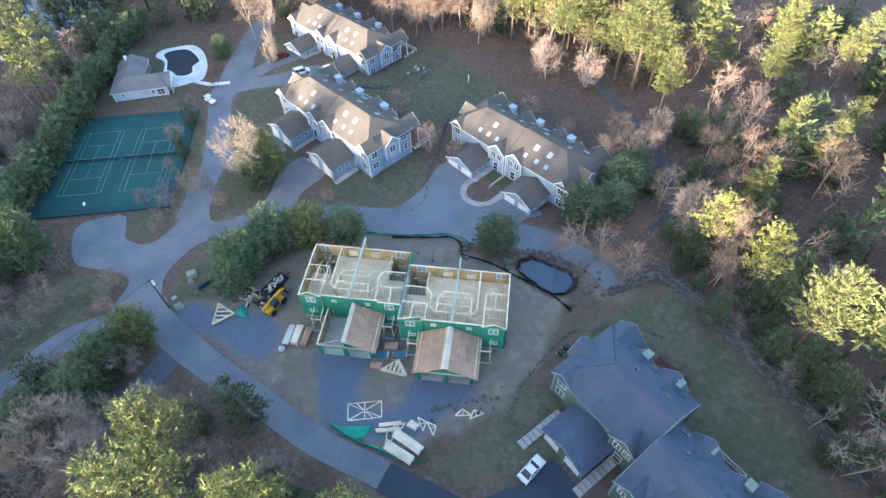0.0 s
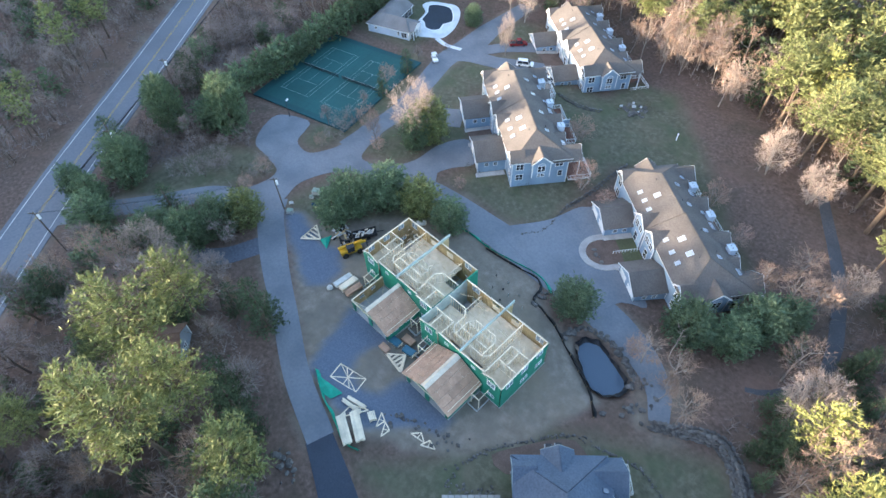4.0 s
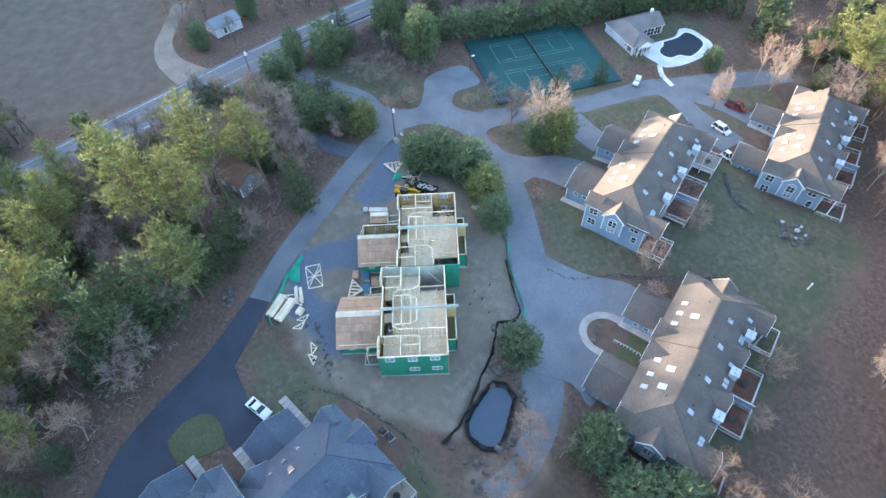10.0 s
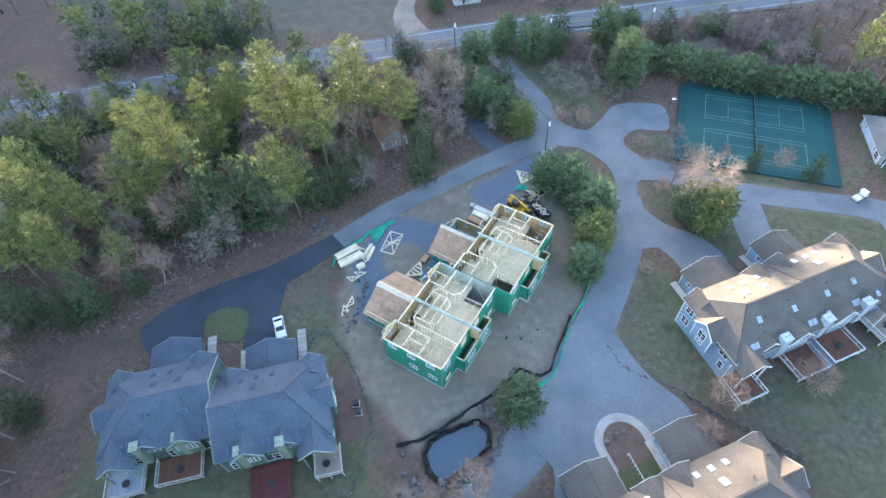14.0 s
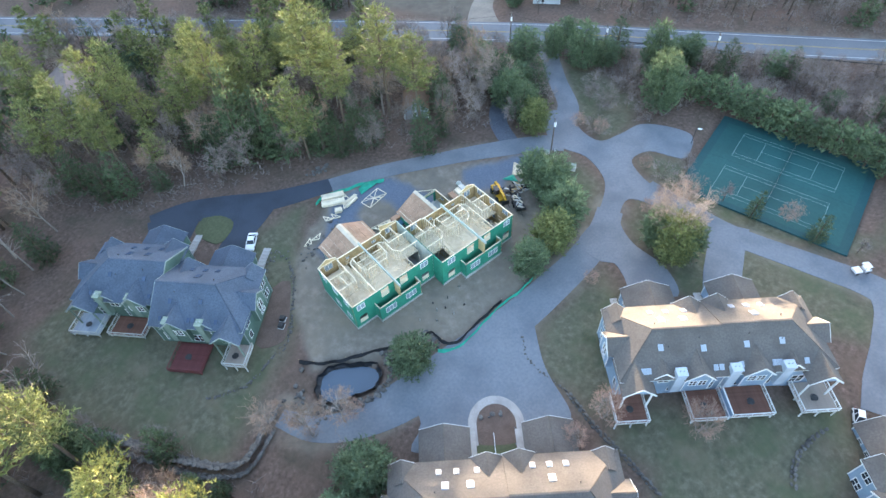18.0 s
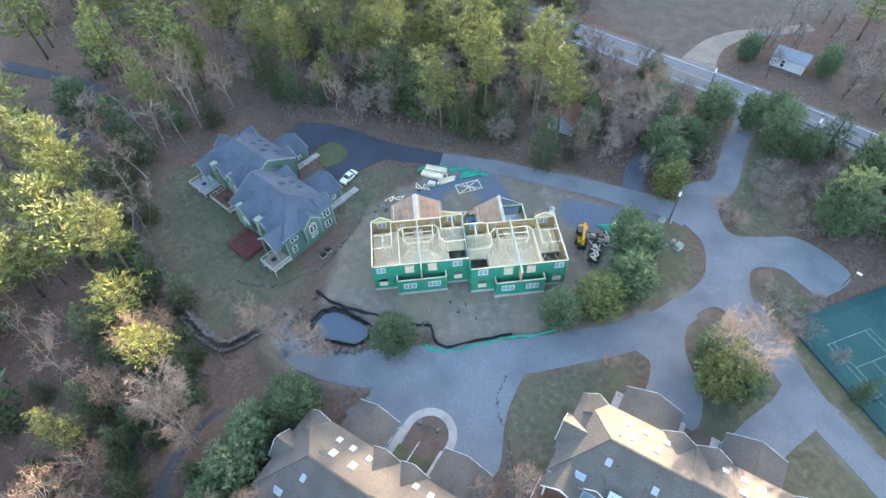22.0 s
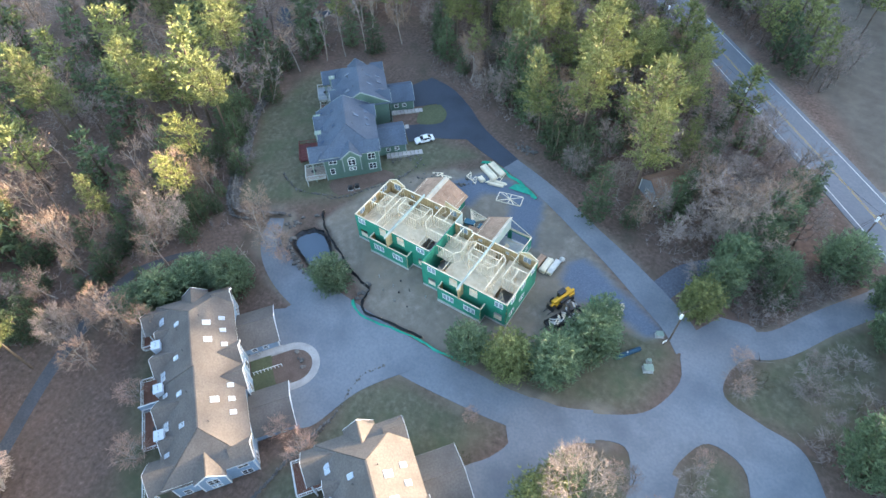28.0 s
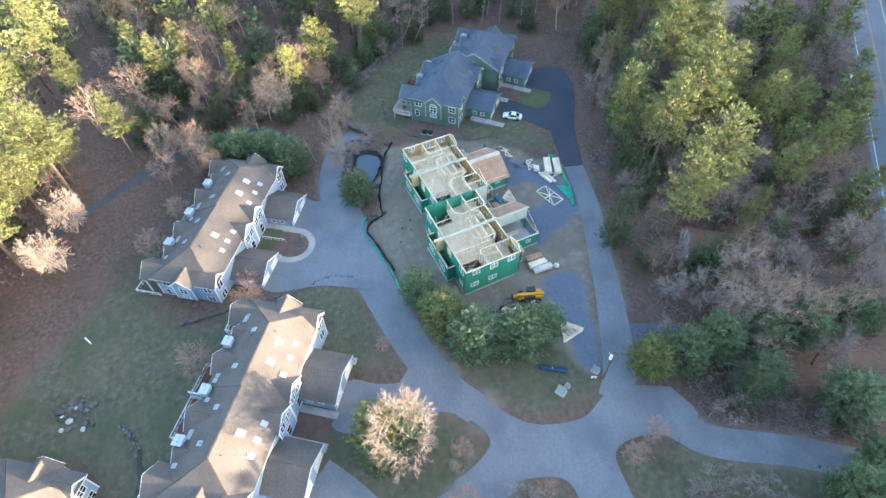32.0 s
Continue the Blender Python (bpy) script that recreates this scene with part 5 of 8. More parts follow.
def duplex(name, m, label, mats, o1=0.0, o2=-0.25, g1=(6.0, 12.6, -12.7), g2=(4.6, 11.4, -12.7)):
    root = thing(name, m, label, "house", "townhouses")
    tan = mats is TAN
    wrail = M_WHITE if tan else M_PALERAIL
    TRIM[0] = M_WHITE if tan else M_TRIM_PALE
    home(root, 1, o1, 0.0, mats, g1, [7.8] if mats is TAN else [5.2, 11.2], [(8.7, -2.4, 1.3), (5.1, -2.4, 1.3), (4.0, -4.7, 1.0), (7.0, -4.7, 1.0), (9.6, -4.7, 1.0), (3.5, 3.0, 1.0), (10.2, 2.6, 1.0), (1.1, 5.7, 0.9), (2.0, 5.7, 0.9), (12.5, 5.7, 0.9), (13.3, 5.7, 0.9)],
         [(12.6, 17.8, 5.2, wrail, M_DECKBOARD, 0.55), (0.2, 5.8, 5.4, wrail, M_DECKBOARD, 0.45)] if tan else
         [(12.2, 17.6, 4.8, wrail, M_GREYDECK, 0.9), (3.6, 10.4, 4.4, wrail, M_DECKBOARD, 0.6)], True)
    home(root, -1, o2, 0.0, mats, g2, [0.8, 9.0] if mats is TAN else [3.8, 9.8], [(6.5, -2.4, 1.3), (4.1, -4.7, 1.0), (6.6, -4.7, 1.0), (9.0, -4.7, 1.0), (3.4, 3.0, 1.0), (9.0, 2.8, 1.0), (2.1, 5.7, 0.9), (7.3, 5.7, 0.9), (8.1, 5.7, 0.9), (12.3, 5.7, 0.9)],
         [(11.8, 17.4, 5.4, wrail, M_TANDECK, 0.55), (0.2, 7.2, 5.4, wrail, M_DECKBOARD, 0.45)] if tan else
         [(13.4, 17.4, 4.6, wrail, M_TANDECK, 0.9), (3.6, 9.6, 6.0, M_RED, M_RED, 0.1)], True)
    if tan:
        screen = part("privacy_screen", Shape().box(-0.07, 7.2, 0.2, 0.07, 11.6, 2.5), M_SIDING_BLUE, root, "boarded screen between the two decks")
        part("screen_cap", Shape().box(-0.1, 7.2, 2.5, 0.1, 11.65, 2.58), M_WHITE, screen)
    return root


duplex("townhouse", pose(1.05, 40.4, -2.8, 0, 0, -37.2), "pale blue clapboard duplex with a tan hip roof beside the lane", TAN, g1=(4.9, 12.4, -12.7), g2=(4.3, 11.9, -12.7))
duplex("townhouse", pose(-42.05, 44.05, 0.15, 0, 0, -37.2), "pale blue clapboard duplex with a sunlit tan shingle roof", TAN, g1=(2.9, 11.3, -12.7), g2=(4.2, 12.3, -12.7))
duplex("townhouse", pose(-52.4, 84.3, -2.9, 0, 0, -35.3), "pale blue clapboard duplex with a tan roof by the woods", TAN)
duplex("townhouse", pose(24.07, -25.57, 0.8, 0, 0, -45.8), "dark green clapboard duplex with slate-coloured shingles beside the site", DARK, -4.3, 0.0, (4.5, 12.3, -12.7), (3.8, 11.7, -12.7))
TRIM[0] = M_WHITE

# ---- things on the site ----
def rock_shape(rng, r):
    """An uneven boulder: a squashed ball of few faces, pushed about."""
    bm = bmesh.new()
    bmesh.ops.create_icosphere(bm, subdivisions=1, radius=1)
    s = Shape()
    k = [rng.uniform(0.7, 1.3) * r, rng.uniform(0.6, 1.1) * r, rng.uniform(0.45, 0.8) * r]
    s.v = [tuple(c * kk * rng.uniform(0.75, 1.2) for c, kk in zip(v.co, k)) for v in bm.verts]
    s.f = [tuple(v.index for v in f.verts) for f in bm.faces]
    bm.free()
    return s


rock_rng = random.Random(3)
ROCKS = [rock_shape(rock_rng, 1.0).mesh("rock", M_STONE) for _ in range(6)]


def rocks(name, label, line, n, size, spread, jitter=0.5, up=0.05):
    """A row of loose boulders along a plan line; each is a stone of the one wall."""
    root = thing(name, Matrix.Identity(4), label, "stone wall")
    pts = bend(line, 0.5)
    for i in range(n):
        p = pts[min(int(len(pts) * (i + rock_rng.random() * 0.8) / n), len(pts) - 1)]
        x, y = p.x + rock_rng.gauss(0, spread), p.y + rock_rng.gauss(0, spread)
        r = size * rock_rng.uniform(1 - jitter, 1 + jitter)
        ob = part("stone", rock_rng.choice(ROCKS), None, root)
        ob.matrix_local = pose(x, y, float(lie(x, y)) + r * 0.2 + up, rock_rng.uniform(-20, 20), rock_rng.uniform(-20, 20), rock_rng.uniform(0, 360)) @ Matrix.Diagonal((r, r, r, 1))
    return root


rocks("pond_border", "row of pale boulders along the pond's edge", [(12.5, 8.2), (9.5, 11.0), (5.5, 12.2), (1.8, 11.6), (-0.2, 9.6), (-0.6, 6.6)], 60, 0.5, 0.35)
rocks("boulder_group", "scattered boulders on red-brown soil by the pond", [(13.5, 1.5), (15.5, 3.5), (15, 7), (13.5, 9)], 22, 0.45, 1.0)
def stacked_wall(name, label, line, step, courses, size):
    """A dry retaining wall: flat stones laid in leaning courses."""
    root = thing(name, Matrix.Identity(4), label, "stone wall")
    pts = bend(line, step)
    for i, (p, q) in enumerate(zip(pts, pts[1:])):
        d = (q - p).normalized()
        turn = math.degrees(math.atan2(d.y, d.x))
        for k in range(courses):
            o = Vector((-d.y, d.x)) * (0.32 * k + rock_rng.uniform(-0.15, 0.15))
            x, y = p.x + o.x + d.x * step * 0.5 * (k % 2), p.y + o.y + d.y * step * 0.5 * (k % 2)
            ob = part("stone", rock_rng.choice(ROCKS), None, root)
            s = size * rock_rng.uniform(0.8, 1.25)
            ob.matrix_local = pose(x, y, float(lie(x, y)) + 0.15 + 0.36 * k, rock_rng.uniform(-8, 8), rock_rng.uniform(-8, 8), turn + rock_rng.uniform(-25, 25)) @ Matrix.Diagonal((s * 1.15, s * 0.9, s * 0.62, 1))


stacked_wall("dry_stone_wall", "dark stacked stone wall round the lawn below the woods", [(19.0, 3.2), (22.7, 5.0), (27.4, 7.4), (31, 5.4), (35.3, 0.2), (41.2, -8.6), (48.2, -18.5), (51.5, -28)], 0.72, 4, 0.5)
stacked_wall("dry_stone_wall", "lower course of dark stones along the wood's edge", [(21.6, 6.4), (27.6, 9.4), (32.4, 6.8), (36.9, 1.2), (42.8, -7.6), (49.8, -17.6)], 0.8, 2, 0.5)
rocks("dry_stone_wall", "low curved stone wall beside the green house", [(12.6, -5.4), (9.4, -8.4), (6.4, -12.9), (3.4, -17.6), (1.9, -22.0)], 90, 0.2, 0.2)
rocks("rockery", "pale loose rocks heaped round a planting bed", [(1.6, -23.5), (3.4, -26.0), (5.6, -24.4), (8.6, -22.2)], 44, 0.22, 0.6)
rocks("kerb_stones", "thin line of grey kerb stones along the lane", [(-22.0, 20.6), (-20.1, 23.4), (-19.6, 27.0), (-20.2, 31), (-20.2, 35.0), (-18.5, 44)], 60, 0.22, 0.1)
rocks("rock_pile", "heap of grey rubble at the wood's edge", [(-20, -40.6), (-14.5, -41.5)], 26, 0.45, 0.6)
rocks("rubble_bank", "earth bank strewn with rocks and scraps of timber", [(-11.8, -25.4), (-7, -22.5), (-3.5, -22.0), (0, -20.5)], 34, 0.33, 0.7)
rocks("rock_garden", "small rock garden in the lawn", [(-31.0, 72.4), (-28, 70.6), (-26.2, 74.0)], 26, 0.55, 0.9)
for bx, by, br in ((-29.2, 73.2, 0.75), (-28.0, 74.4, 0.55), (-31.6, 71.2, 0.6), (-27.2, 72.0, 0.45), (-30.2, 74.6, 0.5)):
    boulder = solo("boulder", rock_shape(rock_rng, br), M_CONC, on(bx, by, bx * 40, br * 0.35), "pale rounded boulder in the rock garden", "boulder", "garden boulders")
rocks("rock_clump", "boulders at the bend of the site fence", [(-8.6, 8.6), (-9.8, 10.4), (-9.0, 12.0)], 16, 0.4, 0.35)

stacked_wall("dry_stone_wall", "low dark stone wall along the bank between two houses", [(-20.1, 33.4), (-19.2, 38.3), (-18.7, 43.3), (-18.5, 48.4), (-18.0, 53.6)], 0.8, 2, 0.34)
stacked_wall("dry_stone_wall", "low curved stone wall in the lawn behind the decks", [(-46.3, 64.0), (-42.4, 63.3), (-38.4, 63.2), (-35.2, 64.4), (-33.4, 65.6)], 0.8, 2, 0.36)
rocks("dry_stone_wall", "thin stone edging round the lawn of the green house", [(13.0, -6.0), (17.2, -4.6), (21.0, -3.7), (24.4, -4.4), (27.4, -5.5)], 60, 0.2, 0.15)
DARKHOUSE = pose(24.07, -25.57, 0, 0, 0, -45.8)
for sx, y0, y1 in ((-12.6, -16.0, -8.4), (-2.6, -14.2, -6.6), (3.3, -18.6, -11.0)):
    steps = thing("stone_steps", Matrix.Identity(4), "flight of broad pale stone steps beside a garage", "steps", "garden steps")
    for i in range(9):
        q = DARKHOUSE @ Vector((sx, y0 + (y1 - y0) * i / 8, 0))
        ob = part("step", Shape().box(-0.75, -0.43, -0.5, 0.75, 0.43, 0.0), M_PAVER, steps)
        ob.matrix_local = pose(q.x, q.y, float(lie(q.x, q.y)) + 0.16 + 0.06 * i, 0, 0, -45.8)

# pond with its liner
pz = float(lie(7, 6.9)) - 0.55
pond_rim = POND_RIM
pond_line = bend([*pond_rim, pond_rim[0]], 0.7)[:-1]
ctr = Vector((7.0, 6.8))
liner = Shape()
ring = []
for i, p in enumerate(pond_line):
    w = 1 + 0.05 * math.sin(i * 2.1) + 0.04 * math.sin(i * 0.9)
    ring.append([(*(ctr + (p - ctr) * s * (w if s > 1 else 1)), z) for s, z in ((1.09, float(lie(p.x, p.y)) + 0.1), (1.05, pz + 0.42), (0.92, pz - 0.15))])
for i in range(len(ring)):
    a, b = ring[i], ring[(i + 1) % len(ring)]
    for j in range(2):
        liner.face(a[j], b[j], b[j + 1], a[j + 1])
pond = thing("water_garden_pond", Matrix.Identity(4), "small lined pond of still water with a black liner rim", "pond")
part("liner", liner, M_LINER, pond, "wrinkled black rubber liner")
water = Shape()
water.face(*[(p.x + (ctr.x - p.x) * 0.02, p.y + (ctr.y - p.y) * 0.02, pz) for p in pond_line])
part("water", water, M_WATER, pond, "still blue-grey water")


def stake_fence(name, label, line, mat, h, lean=0.3):
    s, st = Shape(), Shape()
    pts = bend(line, 0.9)
    rows = []
    for i, p in enumerate(pts):
        z = float(lie(p.x, p.y))
        wob = 0.12 * math.sin(i * 1.7) + 0.08 * math.sin(i * 0.7 + 1)
        rows.append(((p.x, p.y, z - 0.05), (p.x + wob * lean, p.y + wob * lean + 0.05, z + h * (0.9 + 0.2 * math.sin(i * 1.3))), (p.x + 0.28 + wob, p.y + 0.35 + wob, z + 0.06)))
        if i % 3 == 0:
            st.bar((p.x, p.y, z - 0.1), (p.x, p.y, z + h + 0.15), 0.05)
    root = thing(name, Matrix.Identity(4), label, "fence")
    for a, b in zip(rows, rows[1:]):
        s.face(a[0], b[0], b[1], a[1]).face(a[1], b[1], b[2], a[2])
    part("fabric", s, mat, root)
    part("stakes", st, M_STUD, root)


stake_fence("silt_fence", "sagging black silt fence along the site's edge", [(11.6, -1.8), (8.4, 1.4), (3.4, 4.0), (0.4, 5.4), (-3.2, 7.2), (-7.6, 8.6), (-9.9, 9.2), (-10.4, 11.6), (-12.2, 13.6), (-18.0, 12.9), (-24.6, 12.3)], M_BLACK, 0.6)
stake_fence("silt_fence", "torn green silt fabric along the lane", [(-8.6, 12.6), (-11.0, 14.2), (-14.4, 14.4), (-18.6, 13.6), (-24.8, 12.9), (-29, 13.0), (-34.0, 12.4)], M_TARP, 0.45)
stake_fence("silt_fence", "green silt fabric along the site drive", [(-26.5, -28.4), (-22, -30.4), (-17.4, -31.6), (-13.4, -32.8), (-10.6, -32.0)], M_TARP, 0.7)


def tarp(name, pts, h, label, mat=M_TARP):
    s = Shape()
    rng = random.Random(9)
    ps = [Vector((x, y, float(lie(x, y)) + 0.1 + h * rng.random())) for x, y in pts]
    c = sum(ps, Vector()) / len(ps)
    for a, b in zip(ps, [*ps[1:], ps[0]]):
        s.slab([tuple(a), tuple(b), tuple(c + Vector((0, 0, h)))], (0, 0, 0.03))
    solo(name, s, mat, FLAT, label, "tarpaulin")


tarp("tarp", [(-25.2, -28.6), (-19.8, -27.8), (-20.4, -29.8), (-22.5, -30.2)], 0.35, "green tarpaulin spread on the gravel by the drive")
tarp("tarp", [(-49.6, -10.2), (-46.6, -10.8), (-48.8, -7.8)], 0.4, "green tarpaulin over a small heap")


def truss_x(m, L, W, label):
    root = thing("roof_truss", m, label, "truss", "loose trusses")
    for a, b in (((0, 0), (L, 0)), ((L, 0), (L, W)), ((L, W), (0, W)), ((0, W), (0, 0)), ((0, 0), (L, W)), ((0, W), (L, 0)), ((L / 2, 0), (L / 2, W)), ((L * .25, W), (L / 2, W / 2)), ((L * .75, 0), (L / 2, W / 2))):
        part("chord", Shape().bar((*a, 0.12), (*b, 0.12), 0.16, 0.12), M_LUMBER, root)


def truss_a(m, L, W, label, n=4, layers=1):
    root = thing("gable_truss", m, label, "truss", "loose trusses")
    for k in range(layers):
        z, o = 0.1 + 0.13 * k, 0.18 * k
        P = lambda x, y: (x + o, y + o * 0.6, z)
        part("chord", Shape().bar(P(0, 0), P(L, 0), 0.18, 0.11), M_LUMBER, root)
        part("chord", Shape().bar(P(0, 0), P(L / 2, W), 0.18, 0.11), M_LUMBER, root)
        part("chord", Shape().bar(P(L, 0), P(L / 2, W), 0.18, 0.11), M_LUMBER, root)
        for i in range(1, n):
            x = L * i / n
            part("web", Shape().bar(P(x, 0), P(x, W * (1 - abs(2 * i / n - 1))), 0.12, 0.1), M_LUMBER, root)


truss_x(on(-24.4, -24.7, 0, 0.0) @ pose(0, 0, 0, 0, 0, 13) @ pose(0, -2.7, 0), 5.4, 2.8, "cross-braced pale timber frame lying on the gravel")
truss_a(on(-53.4, -8.2, -90 + 8), 4.4, 3.4, "stack of pale triangular gable trusses on the gravel", 5, 3)
truss_a(on(-20.6, -17.9, -8), 4.4, 2.4, "stack of pale triangular trusses between the garages", 6, 3)
truss_a(on(-12.8, -25.4, -62), 2.4, 1.0, "small pale triangular truss on the ground", 2)
truss_a(on(-11.2, -26.0, -58), 2.4, 1.0, "small pale triangular truss on the ground", 2)
truss_a(on(-7.0, -24.4, 10), 2.6, 1.0, "small pale triangular truss tipped on the bank", 2)
truss_a(on(-4.6, -24.6, 28), 2.4, 1.1, "small pale triangular truss tipped on the bank", 2)
truss_a(on(-17.0, -31.0, 60), 5.0, 1.6, "long pale truss leaning over a lumber pile", 4)


def lumber(m, L, W, rows, layers, label, wrap=None, boards=M_LUMBER):
    root = thing("lumber_stack", m, label, "lumber stack", "lumber stacks")
    rng = random.Random(int(L * 100 + W * 10))
    for b in (0.2, 0.5, 0.8):
        part("bearer", Shape().box(L * b - 0.06, 0, 0, L * b + 0.06, W, 0.1), M_STUD, root)
    for k in range(layers):
        for i in range(rows):
            o = rng.uniform(-0.15, 0.15)
            part("plank", Shape().box(o, W * i / rows + 0.01, 0.1 + 0.09 * k, L + o, W * (i + 1) / rows - 0.01, 0.185 + 0.09 * k), boards, root)
    if wrap:
        part("wrapping", Shape().box(-0.1, -0.06, 0.12 + 0.09 * layers * 0.35, L * 0.97, W + 0.06, 0.14 + 0.09 * layers), wrap, root, "plastic sheet over the stack")


lumber(on(-17.2, -31.2, -24), 4.8, 1.5, 5, 6, "stack of pale boards by the drive")
lumber(on(-16.2, -29.2, -27), 4.9, 1.5, 5, 7, "stack of pale boards with one end askew")
lumber(on(-18.4, -27.9, 14), 3.4, 0.6, 2, 5, "narrow stack of pale joists")
lumber(on(-18.8, -28.8, 10), 3.8, 0.6, 2, 4, "narrow stack of pale joists on the gravel")
lumber(on(-14.2, -27.2, -25), 1.4, 1.2, 4, 7, "short bundle of offcuts on the gravel")
lumber(on(-37.5, -15.3, 86), 3.7, 1.0, 4, 8, "pallet of boards under white plastic", M_WRAP)
lumber(on(-35.9, -15.0, 87), 3.6, 1.3, 5, 9, "stack of pale boards with squared ends on the dirt")
lumber(on(-34.3, -15.0, 86), 3.3, 1.2, 4, 8, "stack of brown sheathing boards on the dirt", boards=M_PLY)
lumber(on(-21.9, -15.9, 5), 2.2, 1.2, 4, 7, "pallet of boards under blue plastic", M_BLUETARP)
lumber(on(-18.7, -15.6, 8), 2.2, 1.2, 4, 9, "second pallet under blue plastic between the garages", M_BLUETARP)
lumber(on(-22.3, -17.9, 0), 1.8, 1.2, 1, 5, "small pile of brown plywood", boards=M_PLY)
lumber(on(-20.6, -14.2, 4), 2.2, 1.4, 1, 9, "tall pile of brown plywood sheets", boards=M_PLY)
lumber(on(-27.0, -14.0, 85), 3.2, 0.9, 3, 4, "planks lying in the open garage bay")
lumber(on(-38.4, 6.4, 48), 1.8, 1.0, 4, 5, "small pallet under white plastic by the evergreens", M_WRAP)
bag = Shape()
bag.lathe([(0.4, 0.02), (0.62, 0.25), (0.55, 0.55), (0.3, 0.8), (0.1, 0.9)], 9)
solo("plastic_roll", bag, M_WRAP, on(-38.4, -16.2), "crumpled bundle of white plastic sheet", "plastic bundle", smooth=True)


def wheel(root, x, y, r, w):
    t = part("wheel", Shape().tube([(x, y - w / 2, r), (x, y - w * 0.35, r), (x, y + w * 0.35, r), (x, y + w / 2, r)], [r * 0.85, r, r, r * 0.85], 14), M_BLACK, root, "black tyre")
    part("rim", Shape().tube([(x, y - w / 2 - 0.02, r), (x, y + w / 2 + 0.02, r)], [r * 0.5, r * 0.5], 10), M_STEEL, t)


# telescopic handler
th = thing("telehandler", on(-42.5, -7.6, 70), "yellow telescopic handler with a dark cab, parked by the site", "telehandler")
part("chassis", Shape().box(-2.2, -0.75, 0.6, 2.1, 0.75, 1.15).box(-2.3, -0.9, 0.9, -0.9, 0.9, 1.75), M_YELLOW, th)
part("boom", Shape().box(-2.5, 0.05, 1.75, 2.5, 0.55, 2.2).box(1.6, 0.1, 1.5, 3.2, 0.5, 1.85), M_YELLOW, th)
part("cab", Shape().box(-0.9, -0.95, 1.15, 0.5, -0.05, 2.45), M_GLASS, th, "dark glazed cab")
part("cab_roof", Shape().box(-1.0, -1.0, 2.45, 0.6, 0.0, 2.55), M_STEEL, th)
part("engine_cover", Shape().box(-0.9, 0.58, 1.15, 1.2, 1.0, 1.7), M_STEEL, th)
part("fork_carriage", Shape().box(3.2, -0.6, 0.3, 3.3, 1.1, 1.5).box(3.3, -0.3, 0.3, 4.4, -0.15, 0.36).box(3.3, 0.7, 0.3, 4.4, 0.85, 0.36), M_STEEL, th)
for wx in (-1.5, 1.5):
    for wy in (-0.95, 0.95):
        wheel(th, wx, wy, 0.62, 0.42)
# trailer with waste
tl = thing("waste_trailer", on(-43.9, -3.0, 62), "dark open trailer heaped with pale building waste", "trailer")
part("bed", Shape().box(-2.4, -1.0, 0.55, 2.4, 1.0, 0.7), M_STEEL, tl)
for sx0, sy0, sx1, sy1 in ((-2.4, -1.0, 2.4, -0.94), (-2.4, 0.94, 2.4, 1.0), (-2.4, -0.94, -2.34, 0.94), (2.34, -0.94, 2.4, 0.94)):
    part("side_board", Shape().box(sx0, sy0, 0.7, sx1, sy1, 1.25), M_STEEL, tl)
for wx in (-0.5, 0.5):
    for wy in (-1.1, 1.1):
        wheel(tl, wx, wy, 0.36, 0.22)
part("drawbar", Shape().bar((2.4, 0, 0.6), (3.8, 0, 0.5), 0.12), M_STEEL, tl)
junk_rng = random.Random(8)
for i in range(26):
    x, y = junk_rng.uniform(-2, 2), junk_rng.uniform(-0.8, 0.8)
    part("scrap", Shape().box(-0.4, -0.12, 0, 0.4, 0.12, 0.08, pose(x, y, 0.8 + junk_rng.random() * 0.5, junk_rng.uniform(-25, 25), junk_rng.uniform(-25, 25), junk_rng.uniform(0, 180))), junk_rng.choice((M_WRAP, M_LUMBER, M_CONC)), tl)
for cx, cy, n in ((-47.6, -5.8, 26), (-45.2, -7.0, 14)):
    hp = thing("scrap_heap", on(cx, cy), "heap of grey pallets, pipes and building scrap", "scrap heap")
    for i in range(n):
        L = junk_rng.uniform(0.5, 1.3)
        part("scrap", Shape().box(-L, -0.14, 0, L, 0.14, 0.1, pose(junk_rng.gauss(0, 0.8), junk_rng.gauss(0, 0.8), 0.1 + junk_rng.random() * 0.7, junk_rng.uniform(-30, 30), junk_rng.uniform(-30, 30), junk_rng.uniform(0, 180))), junk_rng.choice((M_STEEL, M_CONC, M_STUD, M_BLACK, M_WRAP)), hp)
# buckets and stakes in the back yard
for i, (x, y) in enumerate(((-13.5, 6.4), (-15.2, 6.9), (-12.2, 8.0), (-16.8, 5.6), (-20.2, 5.0), (-14.0, 4.6), (-9.8, 6.0), (-18.4, 8.6), (-15.6, 8.8))):
    solo("bucket" if i % 3 else "marker_stake", Shape().lathe([(0.13, 0), (0.16, 0.3), (0.15, 0.3)] if i % 3 else [(0.06, 0), (0.06, 0.9)], 9), M_STEEL if i % 2 else M_CONC, on(x, y), "small dark bucket on the bare dirt" if i % 3 else "short stake in the bare dirt", "bucket" if i % 3 else "stake", "yard clutter")

